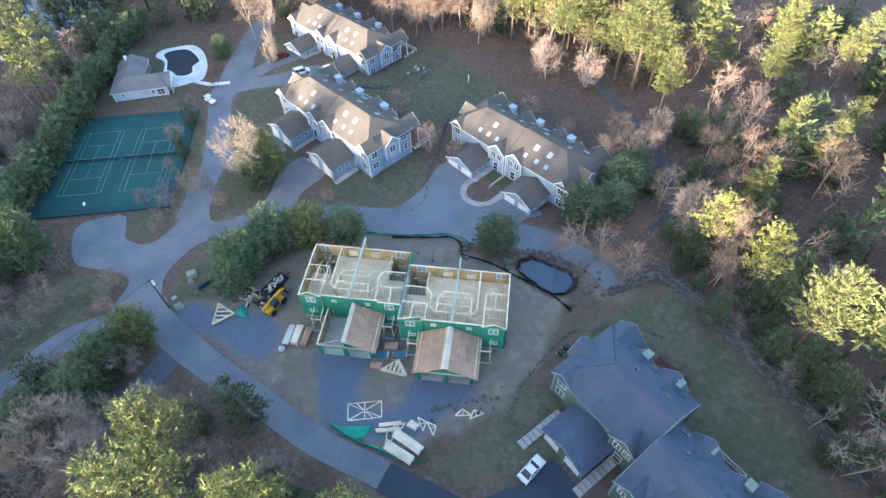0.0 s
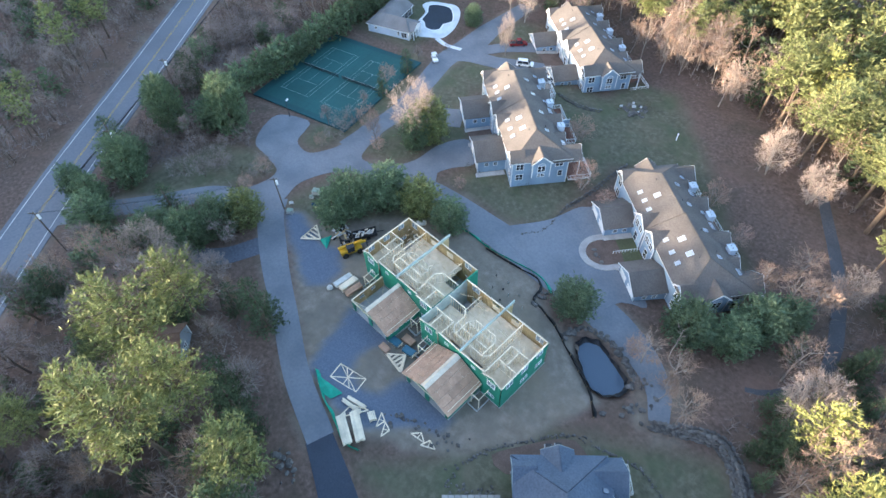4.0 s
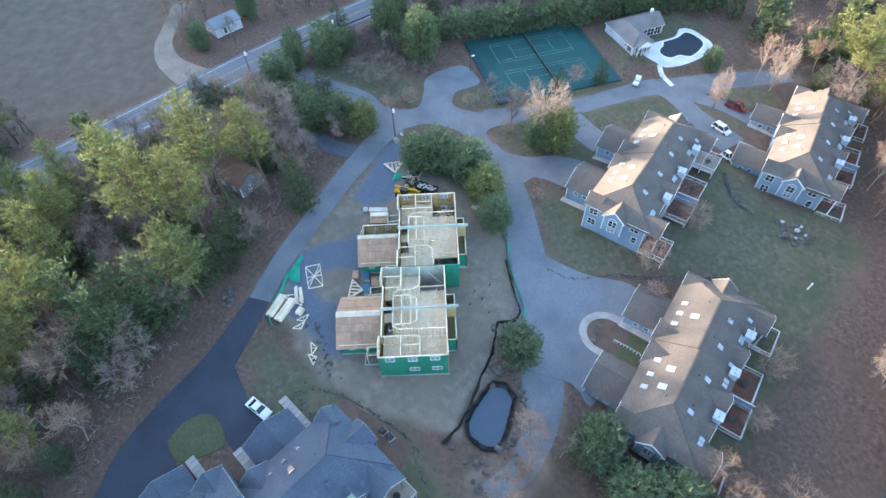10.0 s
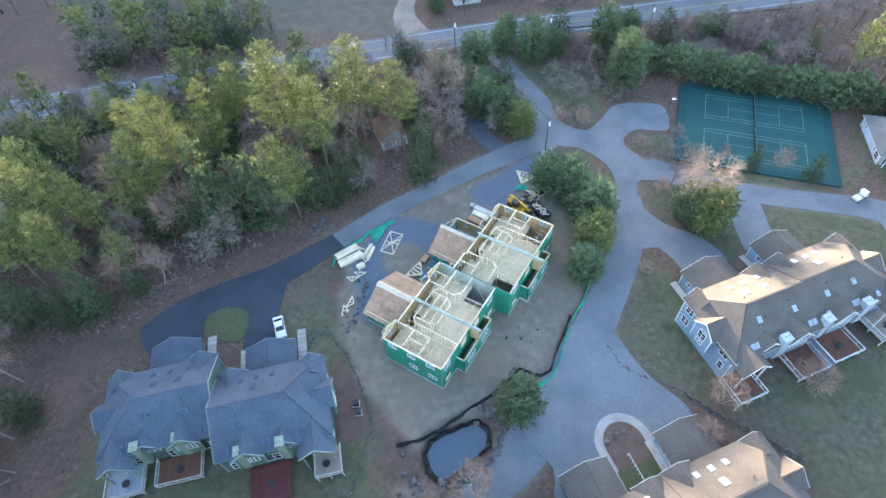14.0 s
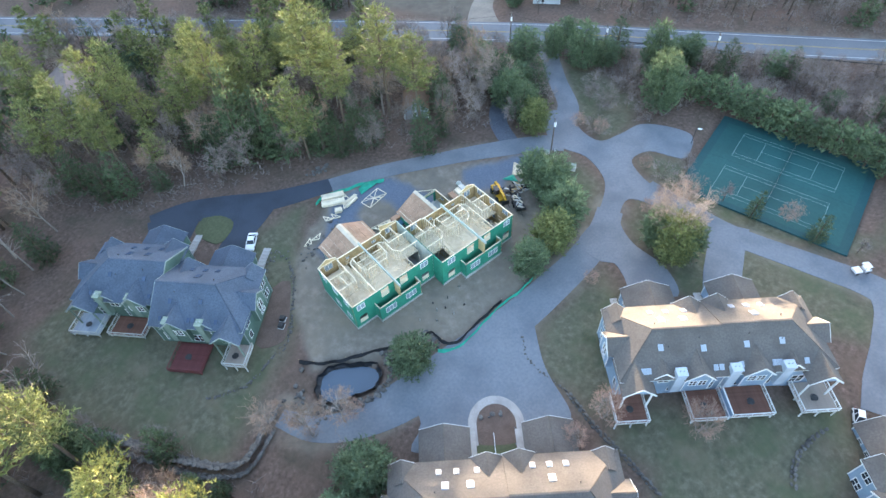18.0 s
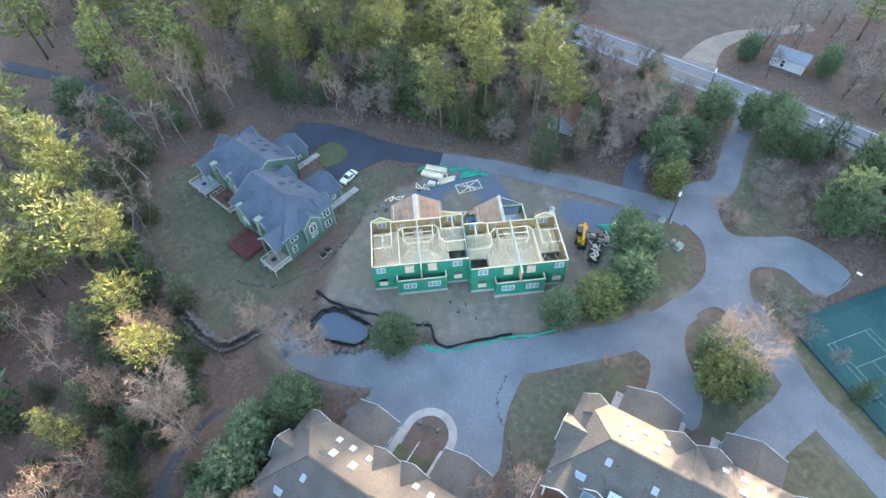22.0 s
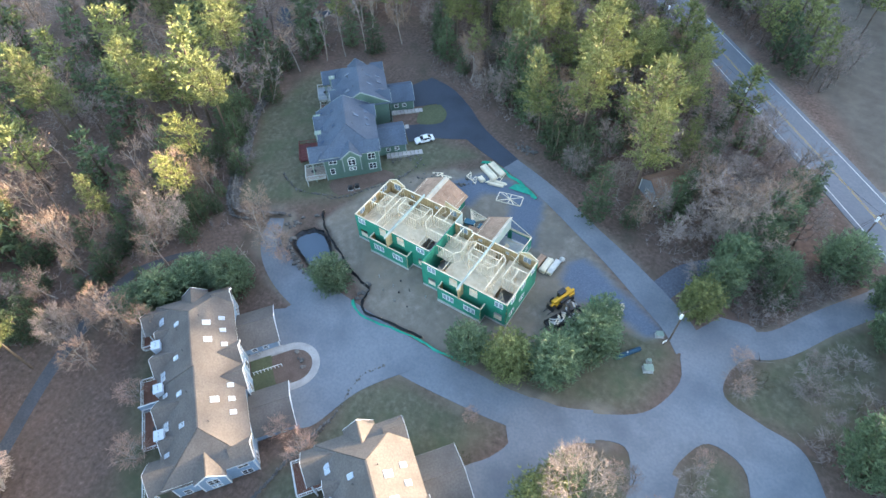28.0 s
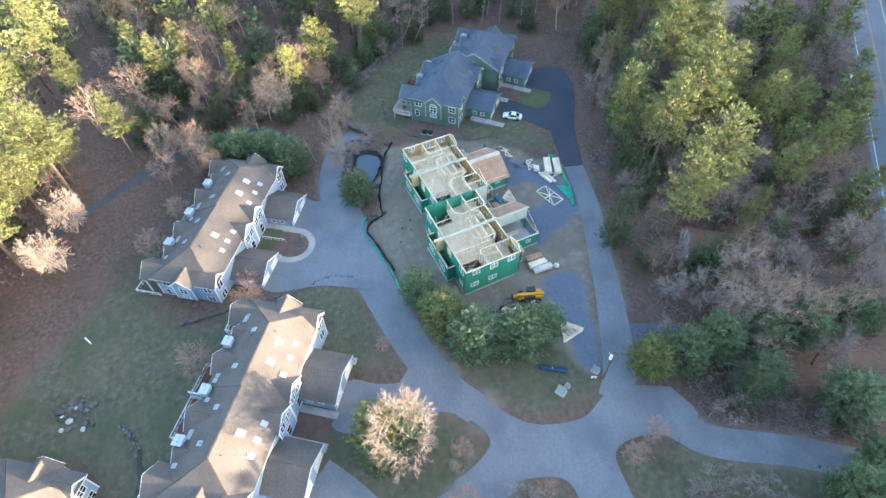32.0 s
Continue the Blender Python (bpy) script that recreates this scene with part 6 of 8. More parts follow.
# long blue tank, ground boxes
tk = thing("plastic_pipe", on(-57.1, -3.7, 54), "long dark blue pipe lying in the grass", "pipe")
part("barrel", Shape().tube([(-2.4, 0, 0.42), (-2.3, 0, 0.42), (2.3, 0, 0.42), (2.4, 0, 0.42)], [0.3, 0.42, 0.42, 0.3], 12), M_BLUE, tk, smooth=False)
part("port", Shape().tube([(0.3, 0, 0.8), (0.3, 0, 0.95)], [0.14, 0.14], 8), M_CONC, tk)
for x, y, s_, l_ in ((-61.0, -2.6, 0.75, "pale green transformer box on the grass"), (-60.6, -4.2, 0.35, "small white meter box on the grass"), (-60.3, -10.0, 0.6, "white cabinet at the foot of the pole")):
    bx = thing("utility_box", on(x, y, 30), l_, "utility box")
    part("cabinet", Shape().box(-s_, -s_ * 0.8, 0.1, s_, s_ * 0.8, 1.0 * s_ + 0.2), M_CONC, bx)
    part("plinth", Shape().box(-s_ - 0.1, -s_ * 0.9, -0.1, s_ + 0.1, s_ * 0.9, 0.1), M_CONC, bx)
    part("lid", Shape().box(-s_ - 0.04, -s_ * 0.84, 1.0 * s_ + 0.2, s_ + 0.04, s_ * 0.84, 1.0 * s_ + 0.26), M_TRIM_SAGE, bx)
sg = thing("sign_board", on(-61.6, -8.6, 60), "small white sign on a dark post", "sign")
part("post", Shape().box(-0.05, -0.05, 0, 0.05, 0.05, 1.3), M_STEEL, sg)
part("board", Shape().box(-0.45, -0.09, 0.7, 0.45, -0.055, 1.5), M_WHITE, sg)


def pole(m, h, arm, label):
    root = thing("utility_pole", m, label, "utility pole", "utility poles")
    part("pole", Shape().tube([(0, 0, -0.5), (0, 0, h * 0.6), (0, 0, h)], [0.16, 0.14, 0.11], 8), M_BARK, root)
    part("crossarm", Shape().box(-arm, -0.06, h - 0.5, arm, 0.06, h - 0.36), M_BARK, root)
    for x in (-arm * 0.85, 0.3, arm * 0.85):
        part("insulator", Shape().lathe([(0.05, 0), (0.07, 0.1), (0.04, 0.22)], 7, (x, 0, h - 0.36)), M_CONC, root)
    part("transformer", Shape().tube([(0.32, 0.1, h - 1.9), (0.32, 0.1, h - 0.9)], [0.26, 0.26], 10), M_WHITE, root, "pale grey transformer can")
    return root


def cable(a, b, sag):
    a, b = Vector(a), Vector(b)
    pts = [a.lerp(b, t / 14) - Vector((0, 0, sag * 4 * (t / 14) * (1 - t / 14))) for t in range(15)]
    solo("overhead_cable", Shape().tube(pts, [0.025] * 15, 4), M_BLACK, FLAT, "thin dark overhead cable between poles", "cable", "overhead cables")


pole(on(-62.1, -10.3, 50), 9.1, 0.9, "brown utility pole with a pale transformer at the junction")
pole(on(-85.0, -48.0, 42), 11.5, 1.2, "brown utility pole by the highway")
for px, py in ((-104, -26), (-122, -4), (-58, -76), (-30, -104)):
    pole(on(px + 3.5, py - 1.5, 42), 10.5, 1.1, "brown utility pole along the highway")
zp, zq = float(lie(-62.1, -10.3)) + 8.9, float(lie(-85, -48)) + 11.2
for o in (-0.7, 0.7):
    cable((-62.1 + o * .6, -10.3 + o * .6, zp), (-85 + o * .7, -48 + o * .7, zq), 1.0)
for (x0, y0, h0), (x1, y1, h1) in (((-85, -48, 11.2), (-100.5, -27.5, 10.2)), ((-100.5, -27.5, 10.2), (-118.5, -5.5, 10.2)), ((-85, -48, 11.2), (-54.5, -77.5, 10.2)), ((-54.5, -77.5, 10.2), (-26.5, -105.5, 10.2))):
    cable((x0, y0, float(lie(x0, y0)) + h0), (x1, y1, float(lie(x1, y1)) + h1), 1.2)
lp = thing("street_lamp", on(-89.0, 9.6, 120), "slim street lamp with a pale head by the courts", "street lamp")
part("post", Shape().tube([(0, 0, 0), (0, 0, 4.2), (0.5, 0, 4.5)], [0.08, 0.06, 0.05], 8), M_STEEL, lp)
part("head", Shape().box(0.3, -0.2, 4.4, 1.2, 0.2, 4.58), M_WHITE, lp)


# ---- vehicles ----
def car(m, paint, label, L=4.6, W=1.8, H=1.35, cabin=(-0.33, 0.18), coupe=True, bed=False, category="car"):
    root = thing("car" if not bed else "pickup_truck", m, label, category)
    h, z0 = W / 2, 0.22
    prof = [(-L / 2, z0 + 0.1), (-L / 2, 0.62), (-L / 2 + 0.15, 0.80), (L / 2 - 0.9, 0.84), (L / 2 - 0.1, 0.64), (L / 2, 0.5), (L / 2, z0 + 0.1), (L / 2 - 0.2, z0), (-L / 2 + 0.2, z0)]
    b = Shape()
    for y0, y1 in ((-h, h),):
        b.slab([(x, y0, z) for x, z in prof], (0, y1 - y0, 0))
    bm = bmesh.new()
    body = b.mesh("body", paint)
    bm.from_mesh(body)
    bmesh.ops.remove_doubles(bm, verts=bm.verts[:], dist=0.001)
    bmesh.ops.bevel(bm, geom=bm.edges[:], offset=0.07, segments=2, affect="EDGES")
    bmesh.ops.recalc_face_normals(bm, faces=bm.faces[:])
    bm.to_mesh(body)
    bm.free()
    part("body", body, paint, root)
    c0, c1 = cabin[0] * L, cabin[1] * L
    i = 0.16
    base = [(c0, -h + .08, 0.82), (c1 + 0.45, -h + .08, 0.82), (c1 + 0.45, h - .08, 0.82), (c0, h - .08, 0.82)]
    rear = 0.35 if H > 1.3 else 0.85
    top = [(c0 + rear, -h + .08 + i, H), (c1 - 0.25, -h + .08 + i, H), (c1 - 0.25, h - .08 - i, H), (c0 + rear, h - .08 - i, H)]
    g = Shape()
    for k in range(4):
        g.face(base[k], base[(k + 1) % 4], top[(k + 1) % 4], top[k])
    part("glasshouse", g, M_GLASS, root, "dark tinted windows")
    r = Shape().slab(top, (0, 0, 0.05))
    part("roof", r, paint, root)
    pil = Shape()
    for k in range(4):
        pil.bar(base[k], top[k], 0.09)
    mx = (c0 + c1) / 2
    pil.bar((mx, -h + .07, 0.82), (mx, -h + .09 + i, H), 0.08).bar((mx, h - .07, 0.82), (mx, h - .09 - i, H), 0.08)
    part("roof_frame", pil, paint, root)
    for wx in (-L * 0.3, L * 0.31):
        for wy in (-h + 0.08, h - 0.08):
            wheel(root, wx, wy, 0.33, 0.22)
    for wy in (-h + 0.3, h - 0.3):
        part("headlight", Shape().box(L / 2 - 0.03, wy - 0.16, 0.52, L / 2 + 0.03, wy + 0.16, 0.64), M_SKYGLASS, root)
        part("tail_light", Shape().box(-L / 2 - 0.03, wy - 0.16, 0.58, -L / 2 + 0.02, wy + 0.16, 0.72), M_CARRED, root)
    if bed:
        part("load_bed", Shape().box(-L / 2 + 0.12, -h + 0.12, 0.84, c0 - 0.1, h - 0.12, 0.88), M_BLACK, root, "dark open load bed")
        for y0 in (-h, h - 0.1):
            part("bed_side", Shape().box(-L / 2, y0, 0.8, c0 - 0.05, y0 + 0.1, 1.0), paint, root)
    return root


car(on(5.3, -31.4, 52, 0.06), M_CARWHITE, "white coupe parked on the black driveway", 4.7, 1.85, 1.28, (-0.36, 0.12))
car(on(-61.0, 68.3, 32, 0.1), M_CARWHITE, "white family car parked by the far garages", 4.8, 1.9, 1.6, (-0.46, 0.2))
car(on(-69.2, 75.0, 48, 0.1), M_CARRED, "dark red pickup truck parked beside a tree", 5.4, 1.95, 1.75, (-0.12, 0.2), bed=True, category="pickup truck")
cart = thing("utility_cart", on(-80.9, 52.9, 150, 0.1), "small white utility cart with a canopy and a load tray", "cart")
part("tray", Shape().box(-1.6, -0.7, 0.5, -0.2, 0.7, 0.95), M_CARWHITE, cart)
part("nose", Shape().box(0.5, -0.7, 0.45, 1.6, 0.7, 0.95), M_CARWHITE, cart)
part("canopy", Shape().box(-0.1, -0.72, 1.85, 1.25, 0.72, 1.95), M_CARWHITE, cart)
for wx in (-1.0, 1.1):
    for wy in (-0.68, 0.68):
        wheel(cart, wx, wy, 0.3, 0.2)
for sx in (0.0, 1.1):
    for sy in (-0.65, 0.65):
        part("strut", Shape().bar((sx, sy, 0.9), (sx, sy, 1.86), 0.05), M_STEEL, cart)
car(on(-51.4, 66.4, 30, 0.1), M_CARWHITE, "small white vehicle by the garage wall", 3.2, 1.5, 1.7, (-0.4, 0.2))

# ---- pool house and pool ----
ph = thing("pool_house", pose(-101.4, 57.6, -0.7, 0, 0, 19.0) @ Matrix.Scale(0.89, 4), "white clapboard pool house with a grey shingle L-shaped roof", "house")
M_SHINGLE_GREY = surface("grey_shingles", (0.165, 0.162, 0.165), (0.225, 0.22, 0.222), 3.5, 0.25, 0.9, 0.25)
house_wall(ph, (-7.6, -6.4), (7.6, -6.4), 3.0, [(2.4, 1.3, 0.8, 0.8, 1), (11.0, 1.0, 0.6, 1.2, 1), (12.5, 0.6, 1.9, 1.6)], M_SIDING_POOL, -1.0)
house_wall(ph, (7.6, -6.4), (7.6, 0.6), 3.0, [(1.2, 0.1, 1.3, 2.3), (2.9, 0.1, 1.3, 2.3, 2), (4.6, 0.1, 1.3, 2.3)], M_SIDING_WHITE, -1.0)
house_wall(ph, (7.6, 0.6), (0.4, 0.6), 3.0, [(0.8, 0.2, 2.5, 2.4, 3), (3.9, 0.2, 2.5, 2.4, 3)], M_SIDING_WHITE, -1.0)
house_wall(ph, (0.4, 0.6), (0.4, 9.4), 3.0, [(0.7, 0.2, 2.3, 2.4), (3.3, 0.2, 2.3, 2.4), (5.9, 0.2, 2.3, 2.4)], M_SIDING_WHITE, -1.0)
house_wall(ph, (0.4, 9.4), (-7.6, 9.4), 3.0, [], M_SIDING_POOL, -1.0)
house_wall(ph, (-7.6, 9.4), (-7.6, -6.4), 3.0, [(4.0, 1.2, 0.9, 0.9, 1)], M_SIDING_POOL, -1.0)
for q in ([(-8.0, -6.9, 2.9), (8.0, -6.9, 2.9), (4.9, -2.9, 5.2), (-3.6, -2.9, 5.2)], [(4.9, -2.9, 5.2), (8.0, 1.1, 2.9), (0.8, 1.1, 2.9), (-3.6, -2.9, 5.2)], [(8.0, -6.9, 2.9), (8.0, 1.1, 2.9), (4.9, -2.9, 5.2)],
          [(-8.0, -6.9, 2.9), (-3.6, -2.9, 5.2), (-3.6, 9.9, 5.2), (-8.0, 9.9, 2.9)], [(-3.6, -2.9, 5.2), (0.8, 1.1, 2.9), (0.8, 9.9, 2.9), (-3.6, 9.9, 5.2)]):
    roof_plane(ph, q, M_SHINGLE_GREY)
part("gable_wall", Shape().slab([(-7.6, 9.4, 3.0), (0.4, 9.4, 3.0), (-3.6, 9.4, 5.0)], (0, -0.15, 0)), M_SIDING_WHITE, ph)
# porch gable on white columns towards the pool
for q in ([(9.2, -2.9, 4.5), (6.0, -2.9, 4.5), (7.7, -5.7, 2.95), (9.2, -5.7, 2.95)], [(6.0, -2.9, 4.5), (9.2, -2.9, 4.5), (9.2, -0.1, 2.95), (7.7, -0.1, 2.95)]):
    roof_plane(ph, q, M_SHINGLE_GREY)
part("pediment", Shape().slab([(8.95, -5.3, 3.0), (8.95, -0.5, 3.0), (8.95, -2.9, 4.3)], (-0.12, 0, 0)), M_WHITE, ph, "white boarded porch gable")
part("porch_beam", Shape().box(8.7, -5.4, 2.62, 9.0, -0.4, 3.0), M_WHITE, ph)
for y in (-5.3, -3.7, -2.1, -0.5):
    part("column", Shape().tube([(8.85, y, -0.2), (8.85, y, 0.1), (8.85, y, 2.62)], [0.19, 0.15, 0.12], 10), M_WHITE, ph)
fascia(ph, ((9.2, -5.7, 2.95), (9.2, -2.9, 4.5)), ((9.2, -2.9, 4.5), (9.2, -0.1, 2.95)), ((-8.0, -6.9, 2.9), (8.0, -6.9, 2.9)), ((8.0, -6.9, 2.9), (8.0, -5.7, 2.9)), ((0.8, 1.1, 2.9), (0.8, 9.9, 2.9)))
part("chimney", Shape().box(-5.2, 7.6, 3.6, -4.5, 8.4, 5.9), M_WHITE, ph)
POOL = [(-99.0, 64.8), (-101.0, 69.5), (-103.6, 72.4), (-102.0, 74.8), (-98.0, 76.2), (-94.6, 74.2), (-91.4, 70.5), (-92.2, 67.6), (-91.0, 65.0), (-92.4, 62.8), (-95.0, 62.6), (-97.0, 64.2)]
TERRACE = [(-98.4, 61.5), (-101.4, 68.8), (-105.4, 71.5), (-105.0, 74.8), (-101.6, 76.8), (-97.4, 78.4), (-93.0, 75.8), (-88.6, 69.0), (-87.3, 62.5), (-89.7, 60.3), (-93.4, 57.6), (-96.4, 58.8)]
solo("pavement_pool_terrace", patch(TERRACE, 0.12), M_POOLDECK, FLAT, "pale paved terrace round the pool", "terrace", kind="structure")
pool = thing("swimming_pool", Matrix.Identity(4), "kidney-shaped pool under a dark winter cover", "swimming pool")
part("cover", patch(POOL, 0.16, skirt=0.05), M_COVER, pool, "taut dark blue winter cover")
part("coping", ribbon([*POOL, POOL[0]], 0.4, 0.19, 1, 0.1), M_WHITE, pool, "white coping edge")
solo("pavement_pool_path", ribbon([(-88.4, 61.0), (-84.3, 60.6), (-81.6, 61.3), (-79.3, 62.0)], 1.3, 0.1), M_POOLDECK, FLAT, "pale paved path to the pool gate", "path", kind="structure")

# ---- shed in the woods, cottage over the highway ----
def cabin(name, m, L, W, h, rise_, roofm, wallm, label):
    root = thing(name, m, label, "cabin")
    house_wall(root, (-L / 2, -W / 2), (L / 2, -W / 2), h, [(L * 0.15, 0.9, 0.9, 1.0), (L * 0.62, 0.9, 0.9, 1.0)], wallm, -0.8)
    house_wall(root, (L / 2, -W / 2), (L / 2, W / 2), h, [(W * 0.35, 0.9, 1.0, 1.0)], wallm, -0.8)
    house_wall(root, (L / 2, W / 2), (-L / 2, W / 2), h, [(L * 0.3, 0.2, 0.9, 1.9, 1)], wallm, -0.8)
    house_wall(root, (-L / 2, W / 2), (-L / 2, -W / 2), h, [], wallm, -0.8)
    k = rise_ / (W / 2)
    for s2 in (-1, 1):
        roof_plane(root, [(-L / 2 - .3, 0, h + rise_), (L / 2 + .3, 0, h + rise_), (L / 2 + .3, s2 * (W / 2 + .3), h - k * .3), (-L / 2 - .3, s2 * (W / 2 + .3), h - k * .3)], roofm)
    for x in (-L / 2, L / 2 - 0.15):
        part("gable_wall", Shape().slab([(x, -W / 2, h), (x, W / 2, h), (x, 0, h + rise_ - 0.05)], (0.15, 0, 0)), wallm, root)
    return root


cabin("woodland_cabin", pose(-48.4, -44.4, float(lie(-48, -44)) + 0.1, 0, 0, 52), 7.5, 6.0, 3.0, 1.9, M_SHINGLE_BROWN, M_SIDING_GREY, "small grey cabin with a brown leaf-strewn roof")
cabin("cottage", pose(-115.5, -62.5, float(lie(-115, -62)) + 0.2, 0, 0, -47), 8.4, 6.0, 2.6, 1.5, M_SIDING_GREY, M_SIDING_WHITE, "small pale blue cottage beyond the highway")

M_SHINGLE_PINK = surface("faded_brown_shingles", (0.24, 0.185, 0.165), (0.31, 0.245, 0.22), 3, 0.3, 0.9, 0.3)
cabin("woodland_house", pose(17.5, -112.0, float(lie(17.5, -112)) + 0.2, 0, 0, 80), 20.0, 11.0, 3.4, 2.7, M_SHINGLE_PINK, M_SIDING_GREY, "low house with a faded brown roof among bare trees")
car(on(93.3, -70.6, 20, 0.1), M_CARDARK, "dark car parked in a clearing of the woods", 4.6, 1.8, 1.5, (-0.4, 0.2))
car(on(91.8, -65.2, 25, 0.1), M_CARWHITE, "pale car parked in a clearing of the woods", 4.6, 1.8, 1.5, (-0.4, 0.2))
# guardrail along the highway
gr = thing("guardrail", Matrix.Identity(4), "dark steel guardrail along the highway", "guardrail")
rail_line = [Vector((-104 - 51 * i / 15, -39.4 + 68 * i / 15)) for i in range(16)]
for p, q in zip(rail_line, rail_line[1:]):
    za, zb = float(lie(p.x, p.y)), float(lie(q.x, q.y))
    part("rail", Shape().bar((p.x, p.y, za + 0.62), (q.x, q.y, zb + 0.62), 0.08, 0.32), M_STEEL, gr)
    part("post", Shape().box(p.x - 0.08, p.y - 0.08, za - 0.2, p.x + 0.08, p.y + 0.08, za + 0.75), M_BARK, gr)

# ---- planting beds, walks ----
def plan_of(m, x, y):
    q = m @ Vector((x, y, 0))
    return (q.x, q.y)


for m, zz in ((pose(1.05, 40.4, -2.8, 0, 0, -37.2), 1), (pose(-42.05, 44.05, 0.15, 0, 0, -37.2), 0), (pose(24.07, -25.57, 0.8, 0, 0, -45.8), 2), (pose(-52.4, 84.3, -2.9, 0, 0, -35.3), 3)):
    oy = {2: -2.1}.get(zz, 0)
    q = lambda x, y: plan_of(m, x, y + oy)
    bx = 1.3 if zz == 0 else 3.5
    bed = [q(-2.8, -12.6), q(bx, -12.6), q(bx, -7.0), q(-2.8, -7.0)]
    if zz == 1:
        solo("lawn_court", patch(bed, 0.14, 1.5, 0.3, False), M_GRASS, FLAT, "narrow lawn between the garage wings", "lawn", kind="structure")
    else:
        solo("planting_bed", patch(bed, 0.14, 1.5, 0.3, False), M_MULCH, FLAT, "dark mulch bed between the garage wings", "planting bed", kind="structure")
    for wx, wo in {2: (), 0: ((-3.4, 0), (2.0, 0), (12.2, 0))}.get(zz, ((-3.6, 0), (4.2, 0))):
        solo("pavement_walk", ribbon([q(wx, -13.2 + wo), q(wx, -10 + wo), q(wx, -6.6 + wo)], 1.3, 0.18), M_PAVER, FLAT, "pale concrete walk to the front door", "walk", kind="structure")
    if zz != 1:
        continue
    hd = thing("courtyard_fence", Matrix.Identity(4), "low pale fence across the small lawn", "fence")
    a, b = Vector(q(0.6, -12.4)), Vector(q(0.6, -7.4))
    for i in range(9):
        p = a.lerp(b, i / 8)
        part("picket", Shape().box(p.x - 0.05, p.y - 0.05, float(lie(p.x, p.y)) + 0.1, p.x + 0.05, p.y + 0.05, float(lie(p.x, p.y)) + 1.0), M_WHITE, hd)
    part("rail", Shape().bar((a.x, a.y, float(lie(a.x, a.y)) + 0.9), (b.x, b.y, float(lie(b.x, b.y)) + 0.9), 0.07), M_WHITE, hd)
solo("planting_bed", patch([(11.8, -7), (9.6, -9), (6.8, -13.2), (4.2, -18), (7.5, -18.6), (11, -14.6), (16, -9.6), (14.5, -7.5)], 0.06), M_MULCH, FLAT, "dark mulch bed along the green house", "planting bed", kind="structure")
# round bed before the first house
PB = Vector((-7.4, 29.3))
T0 = pose(PB.x, PB.y, 0, 0, 0, -37.2)
ring_pts = [plan_of(T0, 4.0 * math.cos(a), 4.3 * math.sin(a) - 0.2) for a in np.linspace(math.pi * 0.97, math.pi * 2.03, 15)]
solo("pavement_ring", ribbon([plan_of(T0, -3.9, 3.2), *ring_pts, plan_of(T0, 3.9, 3.2)], 1.4, 0.17), M_PAVER, FLAT, "curved ring of pale pavers round the bed", "walk", kind="structure")
bed = [plan_of(T0, 3.4 * math.cos(a), 3.6 * math.sin(a) - 0.2) for a in np.linspace(math.pi, math.pi * 2, 10)] + [plan_of(T0, 3.4, 2.9), plan_of(T0, -3.4, 2.9)]
solo("flower_bed", patch(bed, 0.15), M_MULCH, FLAT, "mulched bed with a few pale stones", "flower bed", kind="structure")
rocks("bed_stones", "few pale stones set in the mulched bed", [plan_of(T0, -2, -1), plan_of(T0, 0, -2.4), plan_of(T0, 2.2, -1)], 7, 0.4, 0.6, up=0.15)
solo("lawn_island", patch([(10.0, -45.4), (6.8, -43.4), (5.6, -39.6), (8.3, -36.8), (11.2, -36.4), (13.2, -42.6)], 0.13), M_GRASS, FLAT, "small rounded lawn in the black driveway", "lawn", kind="structure")
# outdoor units by the green house
for x, y in ((9.6, -11.0), (10.6, -9.8)):
    ac = thing("cooling_unit", on(x, y, 40), "small grey outdoor cooling unit beside the house", "cooling unit")
    part("casing", Shape().box(-0.45, -0.45, 0.08, 0.45, 0.45, 0.85), M_STEEL, ac)
    part("fan_grille", Shape().lathe([(0.34, 0.85), (0.34, 0.9), (0.05, 0.92)], 12), M_STEEL, ac)
    part("pad", Shape().box(-0.6, -0.6, -0.1, 0.6, 0.6, 0.08), M_CONC, ac)
wp = thing("marker_post", on(-14.8, 69.0, 20), "thin white post standing in the grass", "post")
part("post", Shape().box(-0.12, -0.12, 0, 0.12, 0.12, 1.9), M_WHITE, wp)
part("cap", Shape().box(-0.16, -0.16, 1.9, 0.16, 0.16, 1.96), M_WHITE, wp)

# ---- trees ----
def tufts(centres, ups, size, k, rng, flat=0.5, wide=0.24):
    """Needle or leaf sprays: k slim triangles from each centre, leaning out along its up direction."""
    n = len(centres)
    c = np.repeat(np.asarray(centres, float), k, 0)
    d = rng.normal(size=(n * k, 3)) * [1, 1, flat] + np.repeat(np.asarray(ups, float), k, 0) * 1.2
    d /= np.linalg.norm(d, axis=1, keepdims=True) + 1e-9
    side = np.cross(d, rng.normal(size=(n * k, 3)))
    side /= np.linalg.norm(side, axis=1, keepdims=True) + 1e-9
    ln = size * rng.uniform(0.6, 1.3, (n * k, 1))
    v = np.stack([c - side * ln * wide - d * ln * 0.2, c + side * ln * wide - d * ln * 0.2, c + d * ln], 1).reshape(-1, 3)
    return v


def mesh_of(name, v, mat):
    me = bpy.data.meshes.new(name)
    n = len(v) // 3
    me.from_pydata(v.tolist(), [], np.arange(3 * n).reshape(n, 3).tolist())
    me.materials.append(mat)
    return me


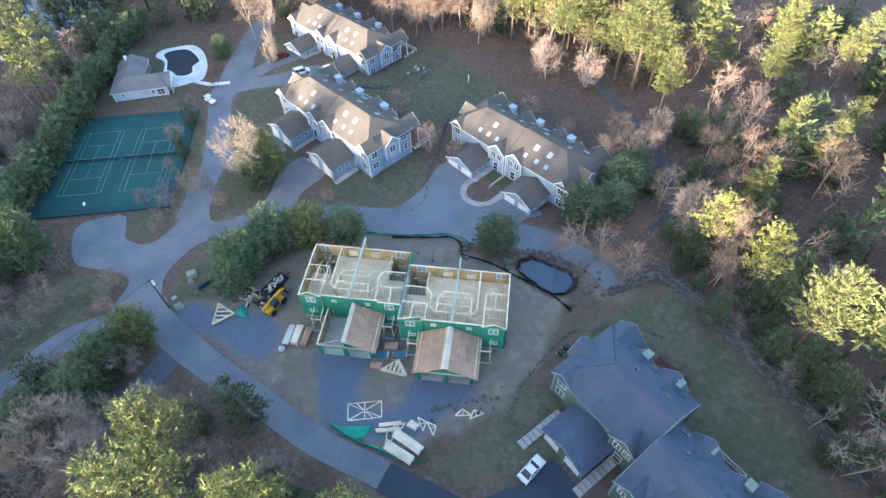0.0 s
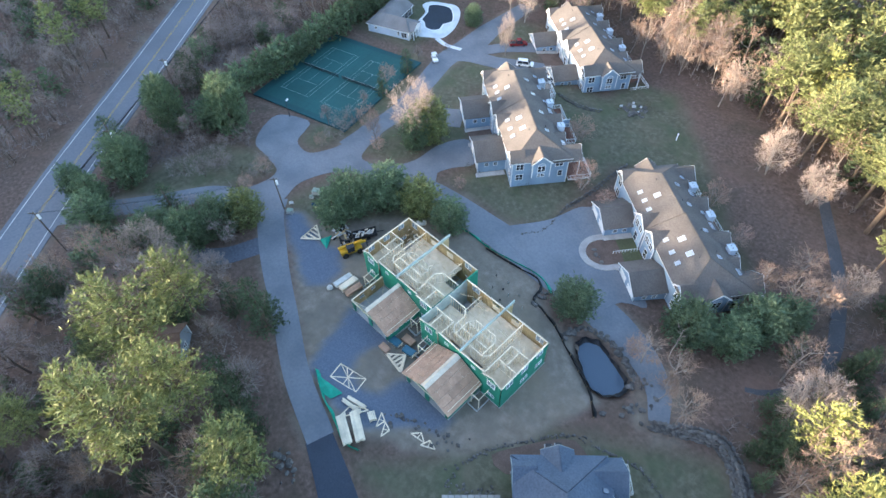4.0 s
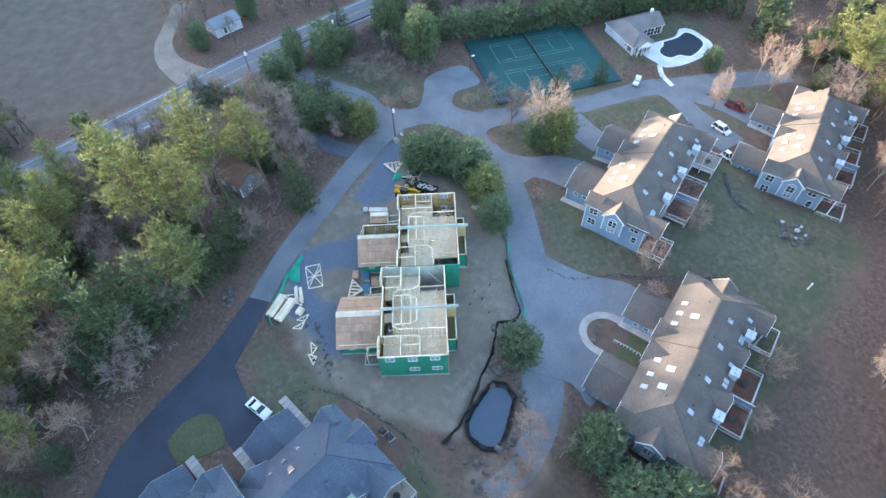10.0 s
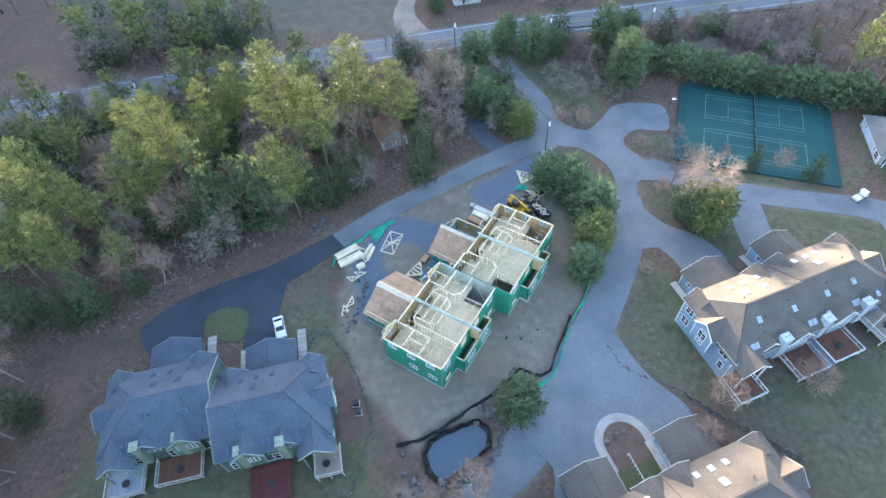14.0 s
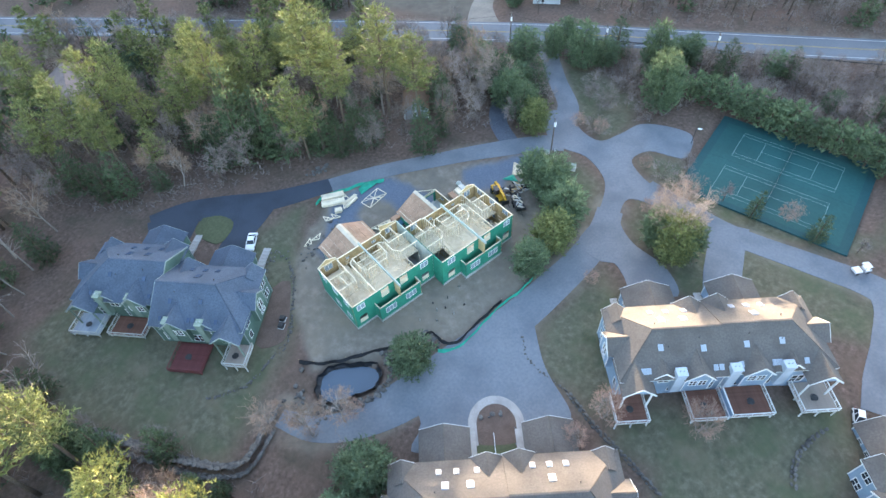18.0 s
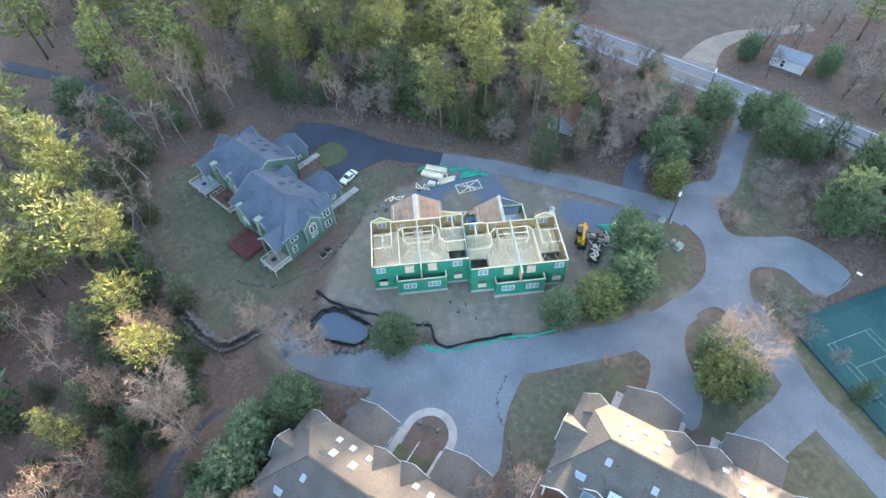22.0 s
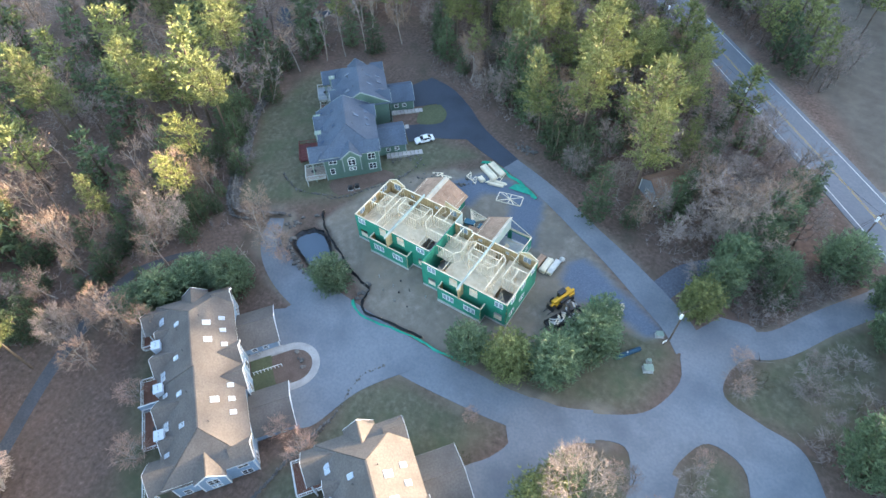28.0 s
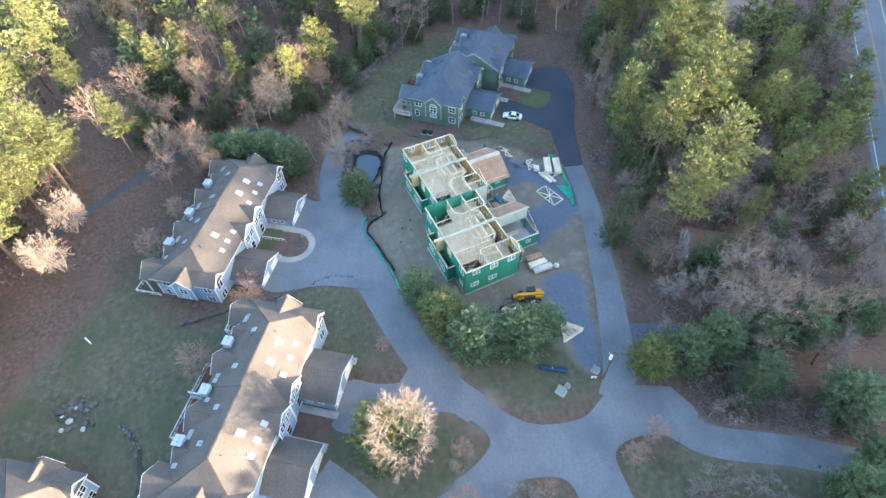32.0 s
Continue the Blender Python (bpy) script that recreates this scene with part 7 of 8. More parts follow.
def plumes(centres, outs, rng, n, k, size, thick=0.3, wide=0.22):
    """Needle plumes: each is a flat heap of n tufts that lean outwards and up."""
    c, o = np.repeat(np.asarray(centres, float), n, 0), np.repeat(np.asarray(outs, float), n, 0)
    c = c + rng.normal(size=c.shape) * [thick, thick, thick * 0.42] + o * rng.normal(size=(len(c), 1)) * thick * 0.8
    return tufts(c, o * 0.75 + [0, 0, 0.7], size, k, rng, 0.55, wide)


def pine_meshes(seed, height, mat, bare=0.35, spread=0.2, near=True):
    """A white pine: tapering trunk, uneven tiers of level limbs that sweep up at their ends, and plumes of needles with gaps between."""
    rng = np.random.default_rng(seed)
    tr = Shape()
    lean = rng.normal(size=2) * 0.03 * height
    at = lambda t: np.array([lean[0] * t * t, lean[1] * t * t, height * t])
    tr.tube([at(t) for t in (0, 0.25, 0.5, 0.75, 0.97)], [height * r for r in (0.015, 0.012, 0.009, 0.006, 0.001)], 6 if near else 4)
    cs, us = [], []
    tiers = int((1 - bare) * height * (0.85 if near else 0.55))
    strong = rng.uniform(0, 6.28, 3)
    for i in range(tiers):
        t = bare + (1 - bare) * (i + rng.uniform(-0.25, 0.25)) / tiers
        u = 1 - (t - bare) / (1 - bare)
        prof = (0.10 + 1.0 * min(u, 0.78) ** 0.85 / 0.81) * (1.0 if u < 0.82 else 1 - 1.4 * (u - 0.82))
        a0 = rng.uniform(0, 6.28)
        n = (7 if u > 0.3 else 5) if near else 4
        for j in range(n):
            if u > 0.45 and rng.random() < 0.22:
                continue
            a = a0 + 2 * math.pi * j / n + rng.normal() * 0.25
            lobe = 0.85 + 0.32 * max(math.cos(a - s) for s in strong) ** 3
            L = height * spread * prof * lobe * rng.uniform(0.65, 1.12)
            p0 = at(min(max(t, 0), 0.98))
            out = np.array([math.cos(a), math.sin(a), 0])
            lift = rng.uniform(-0.05, 0.18) + 0.5 * (1 - u) ** 2
            q = lambda w: p0 + out * L * w + np.array([0, 0, L * (lift * w + 0.22 * w * w)])
            if L > 0.9 and near:
                tr.tube([q(0), q(0.45), q(0.85)], [0.014 * L + 0.02, 0.01 * L + 0.01, 0.008], 3, False)
            m = max(2, int(L * (1.05 if near else 0.8)))
            for w in np.linspace(0.36, 1.0, m):
                side = np.array([-out[1], out[0], 0])
                for sw in ((-1, 1) if w < 0.9 and L > 2.2 else (0,)):
                    cs.append(q(w) + side * (sw * L * 0.2 * (1.25 - w) + rng.normal() * 0.12))
                    us.append(out + side * sw * 0.5)
    for w in (0.93, 0.97, 0.99):
        cs.append(at(w)), us.append((0, 0, 0.6))
    v = plumes(cs, us, rng, 8, 3, 0.5, 0.32, 0.16) if near else plumes(cs, us, rng, 4, 3, 0.95, 0.5, 0.25)
    return tr.mesh("trunk", M_BARK), mesh_of("crown", v, mat)


def spruce_meshes(seed, height, width, mat, dens=1.0, round_top=0.5, near=True):
    """A dense evergreen: tiers of boughs down to the ground, each with plumes along it, and dark gaps between."""
    rng = np.random.default_rng(seed)
    tr = Shape().tube([(0, 0, 0), (0, 0, height * 0.5), (0, 0, height * 0.95)], [0.03 * height, 0.018 * height, 0.01], 6 if near else 4)
    cs, us = [], []
    tiers = max(5, int(height * (1.45 if near else 0.8) * dens))
    strong = rng.uniform(0, 6.28, 4)
    for i in range(tiers):
        t = (i + rng.uniform(0.1, 0.9)) / tiers
        r = width / 2 * (math.sin(math.pi * (0.12 + 0.88 * (1 - t)) ** 0.9) ** 0.7 * round_top + (1 - t) ** 0.8 * (1 - round_top)) + 0.12
        n = max(4, int((3.2 + 2.3 * r) * (1 if near else 0.7)))
        a0 = rng.uniform(0, 6.28)
        for j in range(n):
            a = a0 + 2 * math.pi * (j + rng.uniform(-0.25, 0.25)) / n
            L = r * rng.uniform(0.78, 1.14) * (0.92 + 0.16 * max(math.cos(a - s) for s in strong) ** 3)
            out = np.array([math.cos(a), math.sin(a), 0])
            z0 = height * (0.05 + 0.92 * t) - 0.14 * L
            m = max(1, int(L * (1.25 if near else 0.8)))
            for w in np.linspace(0.45, 1.0, m) if m > 1 else (0.9,):
                side = np.array([-out[1], out[0], 0]) * rng.normal() * 0.16 * L
                cs.append(out * L * w + side + np.array([0, 0, z0 + L * (0.10 * w + 0.16 * w * w)]))
                us.append(out)
    for w in (0.95, 0.99):
        cs.append(np.array([0, 0, height * w])), us.append((0, 0, 0.8))
    sz = min(1, height / 6)
    v = plumes(cs, us, rng, 7, 3, 0.47 * sz, 0.30 * sz, 0.20) if near else plumes(cs, us, rng, 3, 3, 1.05 * sz, 0.45, 0.28)
    return tr.mesh("trunk", M_BARK), mesh_of("crown", v, mat)


def bare_meshes(seed, height, mat, bark, wide=0.5, base=0.32, counts=(8, 7, 5, 5), stems=1, near=True, thick=1.3, twig=0.85):
    """A leafless tree: limbs that reach out to a rounded crown in three orders, with a haze of fine twigs at their ends."""
    rng = np.random.default_rng(seed)
    tr, tw = Shape(), []
    mid, R, H = height * (0.5 + base / 2), height * wide / 2, height * (1 - base) / 2
    uneven = rng.normal(size=(7, 3))
    uneven /= np.linalg.norm(uneven, axis=1, keepdims=True)

    def rim(d, f):
        d = d / (np.linalg.norm(d) + 1e-9)
        f = f * (0.84 + 0.22 * np.max(uneven @ d))
        return np.array([d[0] * R * f, d[1] * R * f, mid + d[2] * H * f])

    def blade(p, q, w):
        s = np.cross(q - p, rng.normal(size=3))
        s *= w / (np.linalg.norm(s) + 1e-9)
        tw.extend([p - s, p + s, q])

    def arc(p, q, sag):
        m = (p + q) / 2 + rng.normal(size=3) * 0.06 * np.linalg.norm(q - p) - np.array([0, 0, sag * np.linalg.norm(q - p)])
        return [p, m, q]

    for st in range(stems):
        sa = rng.uniform(0, 6.28)
        sp = 0.0 if stems == 1 else R * 0.5
        top = np.array([math.cos(sa) * sp + rng.normal() * 0.04 * height, math.sin(sa) * sp + rng.normal() * 0.04 * height, height * (0.80 if stems == 1 else 0.7)])
        foot = np.array([math.cos(sa), math.sin(sa), 0]) * (0 if stems == 1 else 0.2)
        bow = rng.normal(size=3) * 0.03 * height * [1, 1, 0]
        trunk = lambda t: foot + (top - foot) * t + bow * math.sin(math.pi * t)
        r0 = height * 0.0125 * thick ** 0.3
        tr.tube([trunk(t) for t in (0, 0.3, 0.65, 1.0)], [r0, r0 * 0.8, r0 * 0.5, r0 * 0.15], 5 if near else 3, False)
        for i in range(counts[0]):
            t0 = base * 0.75 + (0.95 - base * 0.75) * (i + rng.random()) / counts[0]
            d = rng.normal(size=3) * [1, 1, 0.5] + [0, 0, (t0 - 0.5) * 1.8]
            e = rim(d, rng.uniform(0.6, 0.85)) + np.array([math.cos(sa), math.sin(sa), 0]) * sp * 0.3
            p = trunk(t0)
            if e[2] < p[2] + 0.25 * np.hypot(*(e - p)[:2]):
                e[2] = p[2] + 0.3 * np.hypot(*(e - p)[:2])
            main = arc(p, e, 0.06)
            tr.tube(main, [r0 * 0.45, r0 * 0.3, r0 * 0.14], 3, False)
            for j in range(counts[1]):
                w = rng.uniform(0.3, 1.0)
                b = main[0] + (main[1] - main[0]) * 2 * w if w < 0.5 else main[1] + (main[2] - main[1]) * (2 * w - 1)
                e2 = rim((e - [0, 0, mid]) / [R, R, H] + rng.normal(size=3) * 0.55, rng.uniform(0.78, 0.95))
                e2 = b + (e2 - b) * min(1, 0.5 * R / (np.linalg.norm(e2 - b) + 1e-9) * 1.5)
                if near:
                    tr.tube([b, e2], [r0 * 0.16, r0 * 0.06], 3, False)
                else:
                    blade(b, e2, 0.04 * thick)
                for k in range(counts[2]):
                    c = b + (e2 - b) * rng.uniform(0.35, 1.0)
                    od = (c - [0, 0, mid * 0.8]) / np.linalg.norm(c - [0, 0, mid * 0.8])
                    f = od * 0.8 + rng.normal(size=3) * 0.5 + [0, 0, 0.15]
                    e3 = c + f / np.linalg.norm(f) * twig * rng.uniform(0.9, 1.7)
                    blade(c, e3, 0.026 * thick)
                    for _ in range(counts[3]):
                        g = f / np.linalg.norm(f) + rng.normal(size=3) * 0.42
                        c2 = c + (e3 - c) * rng.uniform(0.2, 1.0)
                        blade(c2, c2 + g / np.linalg.norm(g) * twig * rng.uniform(0.5, 1.0), 0.019 * thick)
    return tr.mesh("trunk", bark), mesh_of("crown", np.array(tw), mat)


def birch_meshes(seed, height):
    """A thin pale stem with a few short branches near the top."""
    rng = np.random.default_rng(seed)
    tr, tw = Shape(), []
    p, d, pts = np.zeros(3), np.array([rng.normal() * 0.12, rng.normal() * 0.12, 1.0]), [np.zeros(3)]
    for i in range(4):
        d = d + rng.normal(size=3) * 0.08
        p = p + d / np.linalg.norm(d) * height / 4
        pts.append(p)
    tr.tube(pts, [0.13, 0.11, 0.09, 0.06, 0.02], 5, False)
    for i in range(16):
        t = rng.uniform(1.6, 4.0)
        j = min(int(t), 3)
        b = pts[j] + (pts[j + 1] - pts[j]) * (t - j)
        e = rng.normal(size=3) * [0.8, 0.8, 0.3] + [0, 0, 0.7]
        L = rng.uniform(0.8, 2.2)
        e /= np.linalg.norm(e)
        tr.tube([b, b + e * L], [0.035, 0.01], 3, False)
        for _ in range(9):
            f = e + rng.normal(size=3) * 0.5
            s = np.cross(f, rng.normal(size=3)) * 0.025
            q = b + e * L * rng.uniform(0.3, 1)
            tw.extend([q - s, q + s, q + f * rng.uniform(0.4, 1.0)])
    return tr.mesh("trunk", M_BARK_PALE), mesh_of("crown", np.array(tw), M_TWIG_GREY)


def tree_kind(name, meshes, label, category="tree"):
    root = thing(name, Matrix.Translation((0, 0, -500)), label, category)
    part("trunk", meshes[0], None, root)
    part("crown", meshes[1], None, root)
    return root


PINE_WORDS, GOLD_WORDS = "tall white pine with plumes of yellow-green needles", "young white pine with bright yellow-green needles"
EVER_WORDS, CONE_WORDS = "dense dark evergreen with boughs to the ground", "tall dark green conical evergreen"
BARE_WORDS, GREY_WORDS = "leafless tree with pale branches and fine brown twigs", "leafless grey-brown tree with dense twigs"
KINDS = {
    "pine": [tree_kind("pine_tree", pine_meshes(s, h, M_PINE, b, sp), PINE_WORDS) for s, h, b, sp in ((1, 20, 0.42, 0.205), (2, 22, 0.48, 0.195), (3, 18, 0.36, 0.215), (4, 24, 0.50, 0.18))],
    "gold": [tree_kind("pine_tree", pine_meshes(s, h, M_PINE_YELLOW, b, 0.23), GOLD_WORDS) for s, h, b in ((11, 14, 0.45), (12, 16, 0.5))],
    "spruce": [tree_kind("evergreen_tree", spruce_meshes(s, 9, 7.4, M_SPRUCE, 1.3), EVER_WORDS) for s in (21, 22, 23)],
    "mellow": [tree_kind("evergreen_tree", spruce_meshes(s, 9, 7.4, M_PINE, 1.3), "rounded young pine with yellow-green needles") for s in (26, 27)],
    "cone": [tree_kind("evergreen_tree", spruce_meshes(s, 13, 6.0, M_CONE, 0.62, 0.2), CONE_WORDS) for s in (31, 32, 33)],
    "bare": [tree_kind("bare_tree", bare_meshes(s, h, M_TWIG, M_BARK_PALE, 0.5), BARE_WORDS) for s, h in ((41, 13), (42, 15), (43, 11))],
    "grey": [tree_kind("bare_tree", bare_meshes(s, h, M_TWIG_GREY, M_BARK, 0.46), GREY_WORDS) for s, h in ((51, 12), (52, 14), (53, 10))],
    "birch": [tree_kind("birch_tree", birch_meshes(s, 10), "thin leaning birch with a white stem") for s in (91, 92, 93)],
    "oak": [tree_kind("oak_tree", bare_meshes(s, 12, M_TWIG_PEACH, M_BARK_PALE, 0.8, 0.12, (7, 8, 6, 7), 3, True, 0.9, 0.7), "broad leafless oak with dense peach-brown twigs") for s in (46, 47)],
    "pink": [tree_kind("ornamental_tree", bare_meshes(s, 6.5, M_TWIG_RED, M_BARK_PALE, 0.85, 0.15, (5, 6, 5, 6), 3, True, 0.8, 0.5), "small many-stemmed tree with reddish bare twigs") for s in (61, 62)],
    "bush": [tree_kind("bush", bare_meshes(s, 4.2, M_TWIG_GREY, M_BARK, 1.0, 0.05, (3, 5, 4, 5), 3, True, 0.8, 0.45), "low leafless grey-brown bush", "bush") for s in (71, 72)],
    "shrub": [tree_kind("shrub", spruce_meshes(s, 1.5, 1.9, M_SHRUB, 1.4, 0.9), "rounded dark evergreen shrub", "shrub") for s in (81, 82)],
    # lighter builds for woods that stay far off
    "far_pine": [tree_kind("pine_tree", pine_meshes(s, h, M_PINE, b, sp, False), PINE_WORDS) for s, h, b, sp in ((5, 20, 0.34, 0.19), (6, 22, 0.40, 0.18), (7, 18, 0.3, 0.2))],
    "far_spruce": [tree_kind("evergreen_tree", spruce_meshes(s, 9, 7.4, M_SPRUCE, 1.2, 0.5, False), EVER_WORDS) for s in (24, 25)],
    "far_cone": [tree_kind("evergreen_tree", spruce_meshes(s, 13, 6.0, M_CONE, 0.8, 0.2, False), CONE_WORDS) for s in (34, 35)],
    "far_bare": [tree_kind("bare_tree", bare_meshes(s, 13, M_TWIG, M_BARK_PALE, 0.5, 0.3, (6, 5, 4, 3), 1, False, 1.5, 1.0), BARE_WORDS) for s in (44, 45)],
    "far_grey": [tree_kind("bare_tree", bare_meshes(s, 12, M_TWIG_GREY, M_BARK, 0.48, 0.3, (6, 5, 4, 3), 1, False, 1.5, 1.0), GREY_WORDS) for s in (54, 55)],
}
HEIGHTS = {"pine": 21, "gold": 15, "spruce": 9, "mellow": 9, "cone": 13, "bare": 13, "grey": 12, "oak": 12, "birch": 10, "pink": 6.5, "bush": 4.2, "shrub": 1.5, "far_pine": 20, "far_spruce": 9, "far_cone": 13, "far_bare": 13, "far_grey": 12}
trees_rng = random.Random(7)


def rise(x, y):
    a = -(x * 0.6 + y * 0.8)
    return float(shade_hill(a, x * 0.8 - y * 0.6))


def lump(kind, x, y, height, wide, heap):
    """Adds a far tree to a wood that is one mass."""
    src = KINDS[kind][trees_rng.randrange(len(KINDS[kind]))]
    s = height / HEIGHTS[kind]
    a = trees_rng.uniform(0, 6.28)
    ca, sa = math.cos(a) * s * wide, math.sin(a) * s * wide
    z = float(lie(x, y)) + rise(x, y) - 0.1
    for c in src.children:
        md = c.data
        v = np.empty(len(md.vertices) * 3, np.float32)
        md.vertices.foreach_get("co", v)
        v = v.reshape(-1, 3) @ np.array([[ca, sa, 0], [-sa, ca, 0], [0, 0, s]]) + [x, y, z]
        md.calc_loop_triangles()
        f = np.empty(len(md.loop_triangles) * 3, np.int32)
        md.loop_triangles.foreach_get("vertices", f)
        heap.append((v, f, md.materials[0]))


def mass(name, heap, label, category):
    """One mesh of many far trees."""
    mats = list({m.name: m for _, _, m in heap}.values())
    me = bpy.data.meshes.new(name)
    vs, fs, ids, base = [], [], [], 0
    for v, f, m in heap:
        vs.append(v), fs.append(f + base), ids.append(np.full(len(f) // 3, mats.index(m), np.int32))
        base += len(v)
    v, f, ids = np.concatenate(vs), np.concatenate(fs), np.concatenate(ids)
    n = len(f) // 3
    me.vertices.add(len(v)), me.loops.add(len(f)), me.polygons.add(n)
    me.vertices.foreach_set("co", v.astype(np.float32).ravel())
    me.loops.foreach_set("vertex_index", f.astype(np.int32))
    me.polygons.foreach_set("loop_start", np.arange(0, 3 * n, 3, dtype=np.int32))
    me.polygons.foreach_set("material_index", ids)
    for m in mats:
        me.materials.append(m)
    me.update(calc_edges=True)
    tagged(new(name, me), label, category, kind="stuff")


def plant(kind, x, y, height=None, wide=1.0):
    i = trees_rng.randrange(len(KINDS[kind]))
    src = KINDS[kind][i]
    s = (height / HEIGHTS[kind]) if height else trees_rng.uniform(0.85, 1.15)
    z = float(lie(x, y)) + rise(x, y) - 0.1
    turn = trees_rng.uniform(0, 360)
    m = pose(x, y, z, trees_rng.uniform(-2, 2), trees_rng.uniform(-2, 2), turn) @ Matrix.Diagonal((s * wide, s * wide, s, 1))
    ob = copy_thing(src, m)
    ob.matrix_basis = m
    return ob


